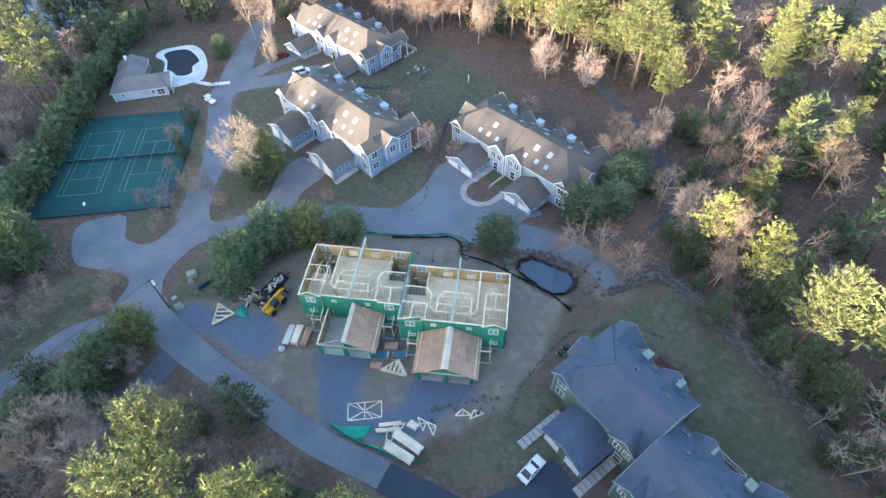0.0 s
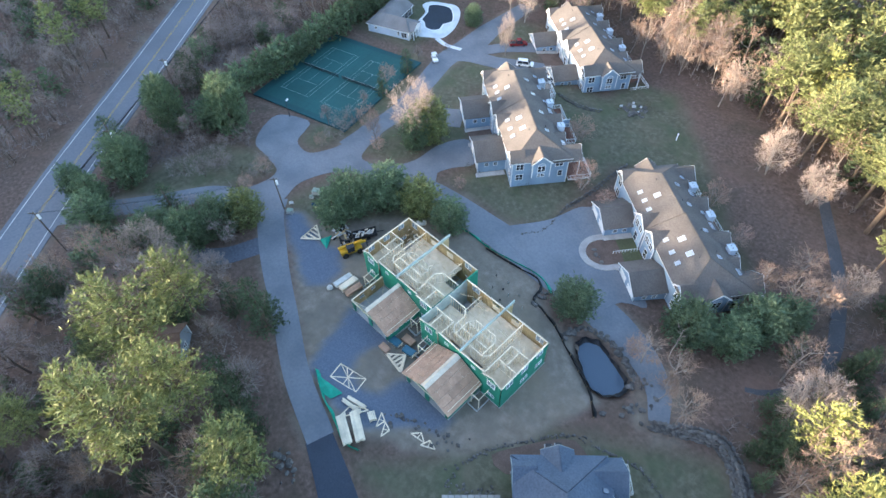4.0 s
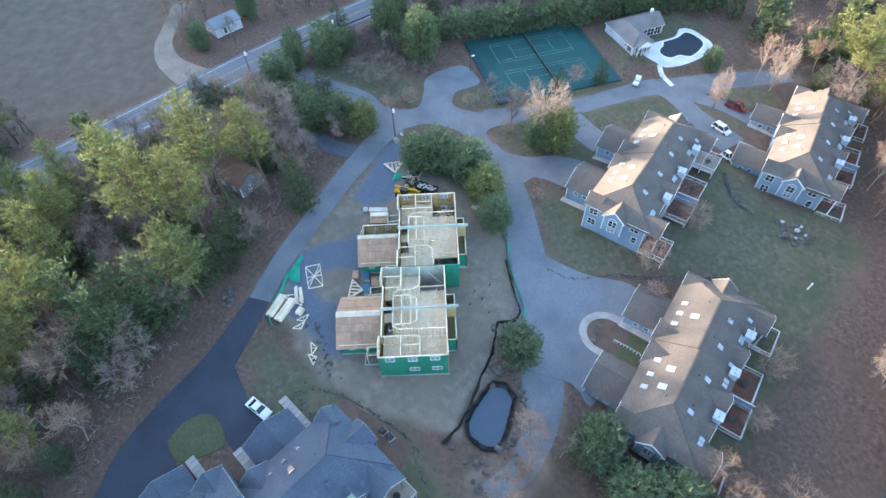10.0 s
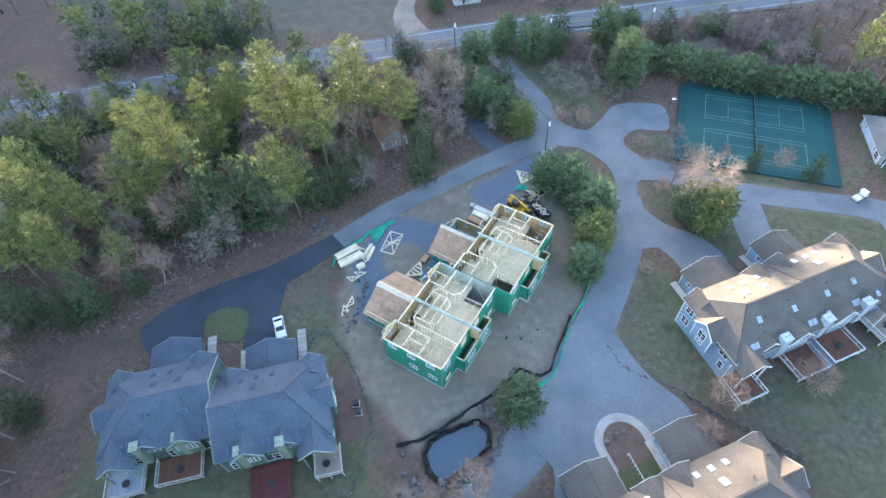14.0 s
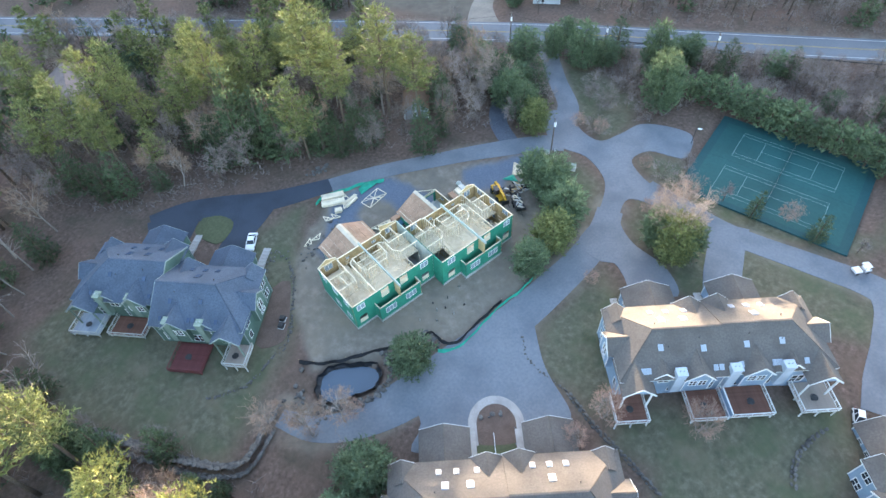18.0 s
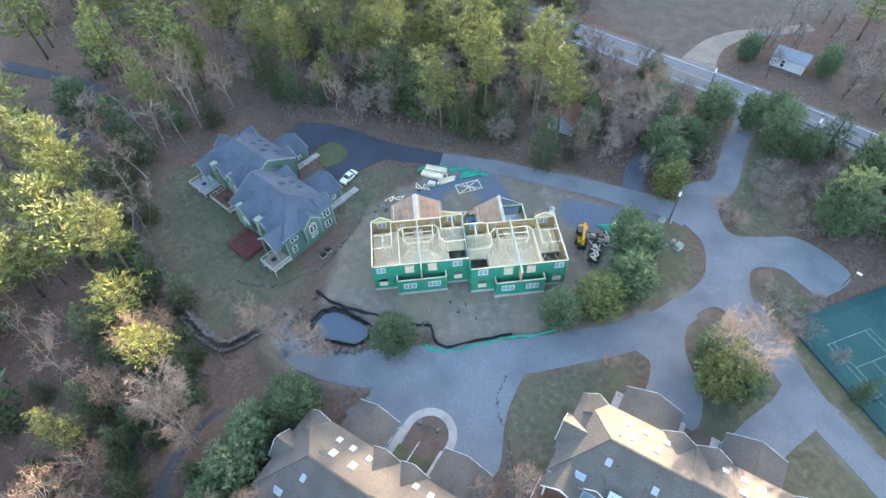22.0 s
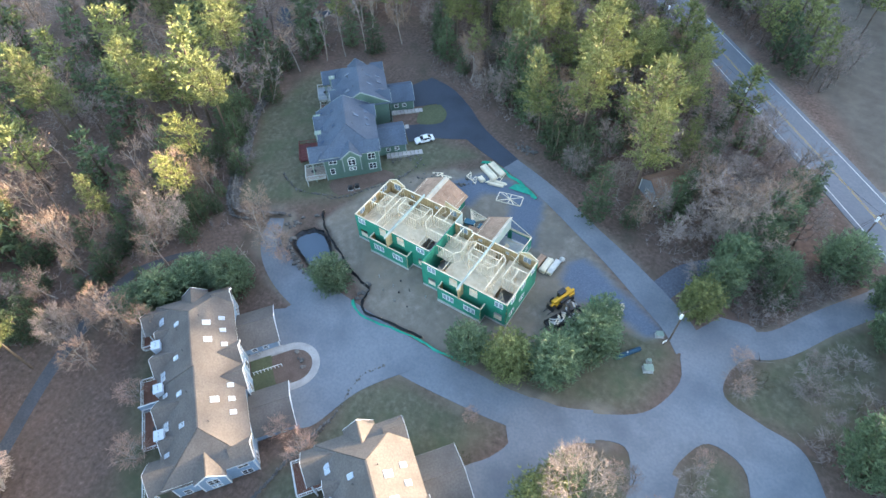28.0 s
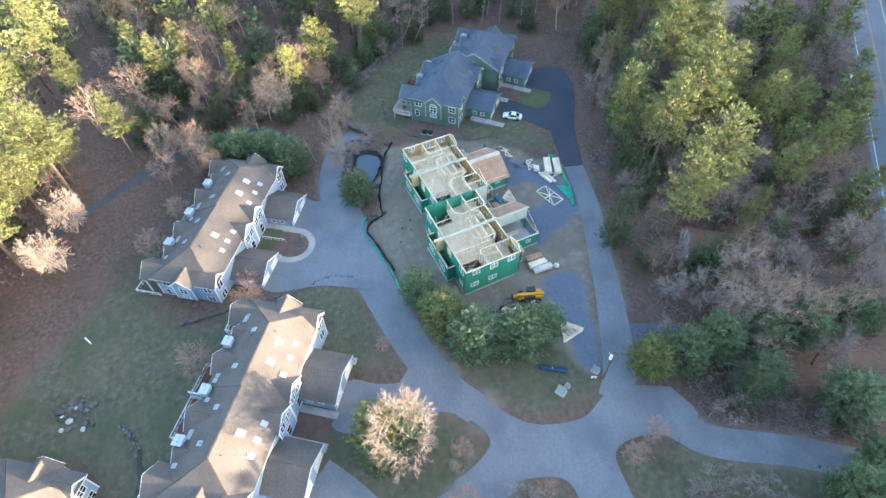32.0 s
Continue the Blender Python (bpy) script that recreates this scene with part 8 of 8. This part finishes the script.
# single trees, by place
for k, x, y, h, w in (
    # clump of evergreens between the site and the lane
    ("spruce", -33.2, 10.6, 8.4, 1.12), ("mellow", -40.6, 9.8, 9.8, 1.12), ("spruce", -47.4, 6.6, 11.0, 1.12), ("spruce", -51.0, -0.4, 11.0, 1.08), ("spruce", -50.8, -5.2, 9.6, 1.0),
    # lone evergreen by the pond, evergreens behind it
    ("spruce", -3.4, 12.2, 8.6, 1.2), ("spruce", 13.8, 22.6, 9.8, 1.2), ("spruce", 22.0, 32.0, 9.5, 1.3), ("spruce", 20.6, 26.0, 8.5, 1.2), ("spruce", 25.5, 36.5, 8.0, 1.2),
    # oak and pine in the island
    ("oak", -59.8, 24.6, 18.6, 0.8), ("mellow", -55.8, 27.4, 12.4, 0.85), ("spruce", -58.8, 28.0, 10.0, 0.95), ("spruce", -57.2, 23.6, 10.4, 0.9),
    # bare trees around the pond
    ("bare", 11.5, 12.6, 9.5, 1.35), ("pink", 9.4, 12.6, 4.6, 1.0), ("bare", 17.2, 8.6, 9.5, 1.0), ("birch", 14.4, 16.8, 7.5, 1.0), ("bush", 14.0, 9.0, 3.5, 1.0), ("bush", 16.5, 11.5, 3.5, 1.0),
    # ornamental trees by the houses
    ("pink", 1.5, 54.8, 8.0, 0.9), ("pink", 10.4, 48.6, 6.5, 0.9), ("pink", -30.4, 51.2, 8.0, 1.0), ("pink", -21.2, 39.8, 8.5, 0.85),
    ("oak", -68.4, 68.4, 14, 0.42), ("oak", -76.0, 86.0, 15, 0.55), ("bare", -80.0, 84.0, 12, 1.1), ("bare", -32.0, 98.0, 15, 0.9), ("bare", -36.0, 103.0, 16, 0.9), ("bare", -20.0, 96.0, 14, 1.0), ("bare", -14.0, 88.0, 13, 1.1), ("bare", -26.0, 106.0, 15, 0.9),
    # around the courts and the junction
    ("pink", -82.8, 36.9, 5.5, 1.1), ("cone", -78.2, 31.5, 7.5, 1.0), ("cone", -81.7, 43.4, 7.5, 1.15), ("grey", -84.9, 50.4, 5.0, 1.3), ("grey", -65.0, 18.0, 8.5, 0.9), ("grey", -79.0, 14.4, 7.0, 1.1), ("bush", -75.8, 16.4, 5, 1.2), ("pink", -70.4, 20.0, 7.6, 0.9), ("bush", -73.5, 12.4, 5, 1.2), ("grey", -78.1, 25.1, 6.5, 1.1), ("bush", -75.5, 19.5, 4.4, 1.2), ("spruce", -85.4, 73.4, 7.0, 0.95), ("shrub", -84.2, 66.8, 1.8, 1.3), ("shrub", -91.2, 54.4, 1.7, 1.1), ("shrub", -88.8, 56.4, 1.8, 1.1), ("shrub", -86.0, 58.4, 1.6, 1.1), ("shrub", -82.4, 58.8, 1.8, 1.2), ("shrub", -84.6, 64.4, 1.5, 1.2),
    ("mellow", -63.8, -17.8, 9.5, 1.0), ("spruce", -65.4, -23.4, 10.5, 0.95), ("spruce", -66.0, -29.4, 11, 0.95), ("spruce", -68.6, -36.6, 11.5, 0.9), ("spruce", -70.4, -44.8, 11, 0.95), ("spruce", -72.0, -53.6, 10.5, 0.95), ("spruce", -83.4, -41.0, 11, 1.1), ("spruce", -98.4, -38.9, 9, 0.9), ("spruce", -93.4, -29.0, 13.5, 0.8), ("spruce", -93.4, -3.4, 16.5, 0.72), ("spruce", -103.6, -13.0, 16, 0.62), ("spruce", -91.5, -37.5, 10, 0.8),
    ("oak", -70.7, -36.4, 11.5, 0.9), ("grey", -62.0, -23.6, 8.5, 1.4), ("grey", -75.4, -44.3, 10, 1.4), ("bush", -85.0, -12.7, 5.0, 1.1), ("pink", -74.9, -6.9, 4.6, 1.0), ("grey", -88.0, -9.0, 6, 1.2),
    ("bush", -74.6, -7.4, 5, 1.3), ("bush", -85.0, -13.0, 5.5, 1.4), ("grey", -61.0, -35.0, 11, 1.0), ("bare", -64.0, -41.0, 12, 1.1), ("grey", -57.5, -33.0, 11, 1.2), ("bush", -88.0, -20.0, 5, 1.4), ("bush", -92.0, -14.0, 5, 1.4), ("shrub", -78.0, -10.5, 2.2, 1.2), ("pink", -62.7, 16.5, 4.0, 1.1), ("pink", -73.2, -12.0, 4.2, 1.1), ("pink", -73.4, 8.0, 4.0, 1.0), ("grey", -83.5, -17.0, 6.0, 1.3), ("pink", -39.9, 20.8, 3.6, 1.0), ("pink", -15.1, 39.4, 5.2, 1.0),
    # pines of the front wood that catch the sun
    ("pine", -44.2, -37.2, 24.5, 1.0), ("pine", -40.6, -45.2, 28.5, 1.05), ("pine", -28.0, -45.6, 24.8, 0.85), ("pine", -17.6, -46.0, 27.8, 0.9), ("pine", -26.6, -51.8, 30.2, 0.9), ("pine", -19.0, -69.5, 29, 0.77), ("pine", -7.1, -64.2, 31, 0.72), ("pine", -50.0, -52.0, 17, 0.77), 
    # several tall pines in these two rows are added to shade the green house
    ("pine", -8.0, -73.0, 24, 0.77), ("pine", -3.0, -66.5, 23, 0.77), ("pine", 7.0, -75.0, 25, 0.77), ("pine", 18.0, -66.0, 22, 0.77), ("oak", -63.8, -37.6, 15.5, 0.95),
    ("pine", -12.0, -66.0, 22, 0.77), ("pine", -30.0, -72.0, 20, 0.85), ("pine", -42.0, -76.0, 19, 0.85), ("pine", -20.0, -86.0, 19, 0.94), ("pine", -14.0, -96.0, 18, 0.94), ("pine", 2.0, -70.0, 25, 0.85), ("pine", 10.0, -64.0, 15, 0.94), ("pine", 14.0, -76.0, 26, 0.85), ("pine", 22.0, -72.0, 25, 0.85), ("pine", 30.0, -80.0, 26, 0.85), ("pine", 37.0, -90.0, 26, 0.85), ("pine", 8.0, -84.0, 25, 0.85), ("pine", 24.0, -92.0, 25, 0.85), ("pine", 44.0, -74.0, 22, 0.77),
    ("cone", -7.2, -57.0, 25, 0.75), ("cone", -5.4, -55.0, 20.5, 0.8), ("cone", -10.8, -53.7, 18.6, 0.9), ("cone", -13.5, -50.0, 20, 0.85), ("cone", -21.5, -45.5, 17, 0.9), ("cone", -39.1, -29.0, 15.4, 0.9), ("cone", -32.5, -40.0, 13, 1.0), ("cone", -1.0, -57.5, 15, 1.0), ("cone", -52.0, -38.0, 12, 1.1), ("cone", -46.0, -31.5, 9, 1.0), ("cone", -24.0, -42.0, 11, 1.0),
    ("bare", -1.5, -62.0, 17, 1.2), ("bare", -7.0, -66.0, 17, 1.2), ("bare", 9.0, -58.5, 13, 1.1), ("bare", -22.0, -49.0, 15, 1.0), ("grey", -49.0, -33.0, 11, 1.1), ("grey", -54.0, -30.0, 11, 1.2), ("bare", -2.6, -80.0, 16, 1.1), ("bare", -57.0, -43.0, 14, 1.1), ("grey", -59.0, -50.0, 13, 1.2),
    # pines and bare trees past the path
    ("pine", 47.2, -7.4, 24, 0.92), ("pine", 57.0, -22.3, 26, 0.89), ("pine", 65.4, -1.3, 27, 0.94), ("pine", 78.7, 14.0, 26, 0.94), ("gold", 42.4, 4.4, 20.5, 0.95), ("cone", 46.6, -11.0, 10, 1.1), ("cone", 46.0, 2.0, 12, 1.1), ("cone", 49.6, 6.0, 13, 1.1), ("cone", 48.4, -9.4, 10, 1.2), ("cone", 50.0, -13.0, 10, 1.2), ("gold", 36.6, 14.0, 18.4, 0.95), ("pine", 46.8, 25.6, 17.5, 0.77), ("pine", 56.5, 43.5, 17.5, 0.81), ("pine", 62.0, 38.7, 18.5, 0.77), ("pine", 57.3, 63.4, 18, 0.85), ("pine", 62.5, 77.4, 19, 0.85), ("pine", 74.7, 69.7, 20, 0.85), ("pine", 70.7, 49.8, 18, 0.85), ("oak", 5.6, 72.6, 13, 0.85), ("oak", 15.9, 70.0, 12.5, 0.85), ("oak", 30.5, 47.7, 11.5, 0.8), ("bare", 22.4, 49.2, 9, 1.5), ("pine", 32.2, 55.4, 20.5, 0.81), ("pine", 53.0, -57.0, 26, 0.81), ("pine", 28.0, 70.0, 22, 1.4), ("pine", 24.0, 76.0, 20, 1.4), ("pine", 9.3, 80.0, 21, 1.35), ("pine", -4.6, 90.0, 22, 1.0), ("pine", 18.0, 84.0, 22, 1.4), ("gold", 4.0, 94.0, 22, 1.0),
    ("pine", 68.0, -32.0, 25, 0.94), ("pine", 72.0, -96.0, 24, 0.94), ("cone", 36.0, -1.0, 9, 1.2), ("cone", 44.0, 13.0, 11, 1.1), ("cone", 31.0, 19.0, 7, 1.3), ("cone", 46.0, 20.0, 12, 1.1), ("cone", 38.0, 34.0, 10, 1.1),
    ("oak", 35.2, 19.8, 14.5, 0.9), ("bare", 24.0, 40.0, 12, 1.0), ("bare", 37.0, 7.5, 13, 1.0), ("bare", 21.4, 6.4, 11.5, 1.0), ("bare", 46.0, 36.0, 14, 1.1), ("bare", 44.4, 29.5, 13, 1.2), ("bare", 53.0, 35.5, 14, 1.1), ("bare", 27.2, 41.0, 12, 1.1), ("bare", 18.5, 39.0, 9, 1.1), ("bare", 30.1, 26.3, 13, 1.1), ("bare", 39.0, 12.0, 14, 1.0), ("bare", 16.9, 11.4, 10, 1.0), ("bare", 21.2, 42.0, 10, 1.0), ("bare", 29.1, 44.0, 12, 1.0), ("bare", 49.7, 51.0, 14, 1.1), ("bare", 62.3, 33.0, 14, 1.1),
    ("cone", 46.5, -11.0, 9, 1.1), ("cone", 51.0, -15.5, 11, 1.1), ("cone", 55.0, -31.0, 12, 1.0), ("cone", 56.0, -37.0, 10, 1.1), ("cone", 53.5, -44.0, 12, 1.0), ("cone", 48.0, -56.0, 12, 1.0), ("cone", 58.0, -48.0, 13, 1.0), ("cone", 60.0, -28.0, 13, 1.0), ("cone", 53.0, -24.0, 8, 1.2), ("cone", 43.5, -3.0, 7, 1.2),
    ("spruce", 75.5, -66.0, 11, 1.1), ("spruce", -105.0, -66.5, 8, 1.0), ("spruce", -121.5, -56.0, 9, 0.9), ("grey", -112.0, -70.5, 9, 1.1), ("grey", -118.5, -68.5, 9, 1.1), ("grey", -106.5, -57.5, 8, 1.1), ("bare", -109.5, -74.0, 10, 1.0), ("oak", 14.0, -126.0, 12, 1.0), ("oak", 27.5, -118.0, 11, 0.9),
    ("birch", 50.0, -26.4, 13, 1.0), ("birch", 48.5, -23.5, 11, 1.0), ("birch", 51.5, -21.0, 10, 1.0), ("birch", 47.5, -19.5, 9, 1.0), ("birch", 52.1, -38.0, 12, 1.0), ("birch", 49.0, -46.0, 14, 1.0), ("birch", 53.0, -50.1, 14, 1.0), ("birch", 46.0, -50.5, 13, 1.0), ("birch", 43.0, -56.0, 15, 1.0), ("bare", 45.0, -62.0, 18, 0.8), ("bare", 36.0, -64.0, 16, 0.9), ("cone", 39.5, -56.0, 12, 1.1), ("bare", 50.0, -58.0, 16, 0.8),
    ("pine", -63.7, 107.0, 17, 1.1), ("pine", -72.3, 103.0, 16, 1.1), ("pine", -54.0, 112.0, 19, 1.1), ("pine", -46.0, 107.0, 16, 1.0), ("oak", -57.4, 116.0, 13, 0.9), ("oak", -66.0, 98.0, 12, 0.8), ("oak", -35.4, 97.0, 12.5, 0.75), ("oak", -12.9, 92.4, 13, 0.8), ("oak", -29.0, 96.0, 12, 0.7), ("oak", -24.0, 101.0, 12.5, 0.8), ("bare", -44.4, 95.0, 13, 0.8), ("bare", -40.3, 93.8, 12, 0.8), ("bare", -32.7, 91.6, 12, 1.0), ("bare", -28.5, 94.0, 12, 1.0),
):
    plant(k, x, y, h, w)
# hedge of evergreens behind the courts
for i in range(17):
    t = i / 16
    plant("far_spruce", -104.5 - 9.5 * t + trees_rng.uniform(-0.8, 0.8), 0 + 58 * t + trees_rng.uniform(-0.6, 0.6), trees_rng.uniform(7.5, 9.5), 1.0)
for i in range(8):
    plant("far_spruce", -113 - i * 0.6 + trees_rng.uniform(-1, 1), 58 + i * 4.2, trees_rng.uniform(6, 8.5), 1.0)
# shrubs along the house fronts
for x, y in ((-31.0, 30.5), (-29.6, 31.6), (-35.2, 31.4), (-54.0, 41.5), (-52.6, 40.2), (-30.0, 28.6), (-11.5, 36.2), (1.6, 28.0), (9.6, -24.0), (8.9, -26.0), (-64, 88), (-38, 76), (-36.5, 78.0), (-35.0, 79.6), (-40.5, 26.6), (-42.9, 26.8), (-27.4, 75.8), (-25.2, 74.2), (-31.6, 69.6), (-15.6, 38.6), (-0.6, 30.6), (1.2, 31.4)):
    plant("shrub", x, y, trees_rng.uniform(0.9, 1.6), trees_rng.uniform(0.9, 1.2))

# the woods, by outline: how many of each kind
CLEAR = [DIRT, *LAWNS, JUNCTION, [(-112, 6), (-84, 10), (-76, 46), (-104, 52)], [(-110, 48), (-92, 48), (-80, 62), (-92, 84), (-108, 78)], [(-70, 20), (-40, 20), (-16, 52), (-30, 66), (-70, 60)], [(-20, 24), (14, 20), (26, 40), (-6, 66), (-24, 48)],
         [(-78, 66), (-50, 62), (-24, 84), (-40, 98), (-64, 96), (-80, 92)], [(-4, 4), (6, -2), (16, 2), (18, 12), (2, 14)], [(-2, -30), (24, -56), (46, -36), (20, 0)]]
CLEAR += [[(24, -99), (8, -97), (6, -127), (26, -127)], [(83, -90), (99, -92), (99, -61), (85, -59)], [(-122, -69), (-109, -69), (-107, -55), (-121, -53)], [(-53, -44), (-48, -50), (-40, -46), (-42, -36), (-50, -38)]]
LINES = [(FARLOOP, 3.5), (DRIVE, 4.5), (LANE, 5.5), (EXIT, 5), (POOLROAD, 5), (SPUR4, 3), (HIGHWAY, 10), (ASPHALT, 7), (SIDETRACK, 4), (FOOTPATH, 3)]


def free(X, Y, outline, margin=0.0):
    ok = inside(X, Y, outline)
    for c in CLEAR:
        ok &= ~inside(X, Y, c)
    for l, w in LINES:
        ok &= away(X, Y, l) > w - margin
    return ok


def wood(outline, counts, gap, seed):
    rng = np.random.default_rng(seed)
    lo, hi = np.min(outline, axis=0), np.max(outline, axis=0)
    pts = rng.uniform(lo, hi, (6000, 2))
    pts = pts[free(pts[:, 0], pts[:, 1], outline)]
    done, k, heap = np.zeros((0, 2)), 0, []
    for kind, n, low, top, wide in counts:
        left = n
        while left and k < len(pts):
            p = pts[k]
            k += 1
            if len(done) and np.min(np.sum((done - p) ** 2, axis=1)) < gap * gap:
                continue
            done = np.vstack([done, p])
            left -= 1
            h, w = rng.uniform(low, top), wide * rng.uniform(0.85, 1.2)
            if kind.startswith("far_"):
                lump(kind, p[0], p[1], h, w, heap)
            else:
                plant(kind, p[0], p[1], h, w)
    if heap:
        mass("far_woods", heap, "distant mixed wood of pines and leafless trees", "woods")


def brush(outline, n, seed, tall=1.6, mat=None):
    """Saplings, briars and dead stalks on the floor of a wood: nobody could count them."""
    rng = np.random.default_rng(seed)
    lo, hi = np.min(outline, axis=0), np.max(outline, axis=0)
    p = rng.uniform(lo, hi, (n * 3, 2))
    p = p[free(p[:, 0], p[:, 1], outline, 2.0)][:n]
    z = np.array([float(lie(a, b)) + rise(a, b) for a, b in p])
    c = np.column_stack([p, z])
    up = np.tile((0, 0, 1.0), (len(c), 1))
    h = rng.uniform(0.5, 1.3, len(c)) * tall
    v = tufts(c, up, 1.0, 5, rng, 0.8, 0.045).reshape(-1, 15, 3)
    v = (c[:, None] + (v - c[:, None]) * h[:, None, None]).reshape(-1, 3)
    ob = new("underbrush", mesh_of("underbrush", v, mat or M_TWIG_GREY))
    tagged(ob, "tangle of leafless brown saplings and dead stalks", "underbrush", kind="stuff")


WOODS = [
    ([(-84, 96), (-60, 98), (-40, 100), (-24, 92), (-12, 96), (-30, 122), (-60, 134), (-92, 128)], [("pine", 10, 14, 20, 1.1), ("bare", 22, 10, 14, 1.2), ("cone", 6, 6, 10, 1.1), ("grey", 12, 8, 12, 1.2)], 3.4, 700),
    ([(-28, -136), (-52, -113), (-68, -98), (-76, -112), (-52, -142)], [("far_pine", 10, 14, 20, 1.1), ("far_grey", 26, 8, 13, 1.2), ("far_cone", 10, 8, 13, 1.2)], 3.4, 800),
    ([(-62, -24), (-18, -44), (22, -58), (40, -80), (10, -140), (-34, -108), (-78, -62)], [("pine", 4, 14, 18, 0.85), ("cone", 56, 5, 13, 1.05), ("grey", 84, 9, 14, 1.15), ("bare", 22, 11, 16, 1.1), ("bush", 20, 3, 5, 1.2)], 2.8, 4000),
    ([(44, -30), (30, 2), (27, 14), (30, 46), (40, 58), (52, 50), (54, 30), (48, 10), (50, -8), (54, -26)], [("cone", 40, 5, 10, 1.15), ("bare", 6, 10, 13, 1.1), ("grey", 6, 8, 12, 1.1), ("bush", 6, 3, 5, 1.2)], 2.8, 700),
    ([(50, -56), (56, -26), (52, -6), (52, 12), (57, 30), (56, 52), (42, 62), (60, 110), (130, 90), (150, 0), (120, -90), (50, -90)], [("pine", 6, 18, 24, 1.0), ("gold", 2, 15, 20, 1.0), ("cone", 32, 6, 13, 1.1), ("bare", 12, 11, 15, 1.1), ("far_pine", 44, 17, 26, 1.1), ("far_grey", 70, 9, 14, 1.2), ("far_bare", 50, 10, 15, 1.2), ("far_cone", 56, 7, 15, 1.3)], 3.0, 3000),
    ([(12, 77), (-5, 89), (-20, 104), (-34, 122), (-60, 132), (-60, 160), (20, 160), (50, 110), (42, 64), (26, 72)], [("pine", 22, 18, 24, 1.05), ("gold", 4, 15, 20, 1.15), ("bare", 34, 11, 16, 1.1), ("far_pine", 56, 18, 26, 1.15), ("far_cone", 42, 8, 15, 1.2), ("far_bare", 40, 10, 15, 1.2), ("far_grey", 40, 8, 13, 1.2)], 3.2, 2600),
    ([(-94, 90), (-84, 100), (-96, 150), (-150, 150), (-180, 110), (-150, 50), (-120, 40), (-118, 86)], [("far_pine", 22, 15, 24, 1.1), ("far_spruce", 16, 7, 10, 1.2), ("far_bare", 34, 9, 14, 1.1), ("far_cone", 16, 8, 13, 1.3)], 3.4, 800),
    ([(-74, -16), (-66, -26), (-86, -46), (-100, -36), (-128, -2), (-150, 28), (-118, 44), (-106, 2), (-88, -2)], [("spruce", 8, 6, 9, 1.1), ("cone", 6, 8, 12, 1.2), ("grey", 30, 5, 10, 1.2), ("bush", 40, 3, 5.5, 1.3)], 2.8, 4000),
    ([(-104, -70), (-118, -46), (-150, -10), (-200, 50), (-260, 20), (-190, -60), (-150, -88), (-120, -82)], [("far_grey", 104, 7, 13, 1.25), ("far_cone", 34, 8, 14, 1.2), ("far_pine", 16, 12, 18, 1.1), ("bush", 14, 3, 5, 1.2)], 4.2, 700),
    ([(-110, 0), (-118, 40), (-124, 66), (-160, 84), (-190, 50), (-132, -8)], [("far_grey", 44, 6, 11, 1.3), ("bush", 12, 3, 5, 1.3)], 3.4, 1200),
    ([(-124, -34), (-118, -50), (-150, -42), (-200, -10), (-235, 30), (-190, 40), (-150, 2)], [("far_grey", 46, 7, 12, 1.3), ("far_cone", 16, 7, 12, 1.2)], 3.4, 1200),
    ([(6, -144), (-30, -112), (-60, -130), (-150, -150), (-200, -240), (0, -260), (60, -200)], [("far_pine", 32, 18, 26, 1.1), ("far_grey", 60, 8, 13, 1.2), ("far_cone", 20, 9, 14, 1.3)], 4.2, 700),
    ([(-66, -74), (-30, -68), (10, -82), (34, -112), (14, -148), (-40, -104)], [("far_pine", 26, 14, 18, 1.1), ("far_grey", 44, 9, 14, 1.2), ("far_cone", 16, 7, 12, 1.1)], 3.4, 800),
    ([(50, -60), (110, -100), (140, -200), (40, -190), (14, -140), (40, -84)], [("far_pine", 34, 18, 26, 1.1), ("far_bare", 46, 9, 14, 1.2), ("far_grey", 20, 9, 14, 1.2), ("far_cone", 20, 9, 14, 1.2)], 3.8, 900),
]
# thin unseen tree line, added along the crest to break up the last sun
shade_crest, crest_rng = [], np.random.default_rng(77)
for v in np.concatenate([np.arange(-116, -42, 8.5), np.arange(-42, -12, 1.7)]):
    a, v = 356 + crest_rng.uniform(-6, 10), v + crest_rng.uniform(-1.5, 1.5)
    dense = v > -42
    lump("far_pine" if crest_rng.random() < 0.6 else "far_bare", -0.6 * a + 0.8 * v, -0.8 * a - 0.6 * v, crest_rng.uniform(*((4.5, 9.0) if dense else (4, 8))), 1.8 if dense else 1.4, shade_crest)
mass("far_woods", shade_crest, "thin unseen tree line added on the far rise to dapple the sun", "woods")
for i, (outline, counts, gap, stalks) in enumerate(WOODS):
    wood(outline, counts, gap, i + 1)
    brush(outline, stalks, i + 40)
for k in KINDS.values():
    for r in k:
        for c in r.children:
            bpy.data.objects.remove(c)
        bpy.data.objects.remove(r)
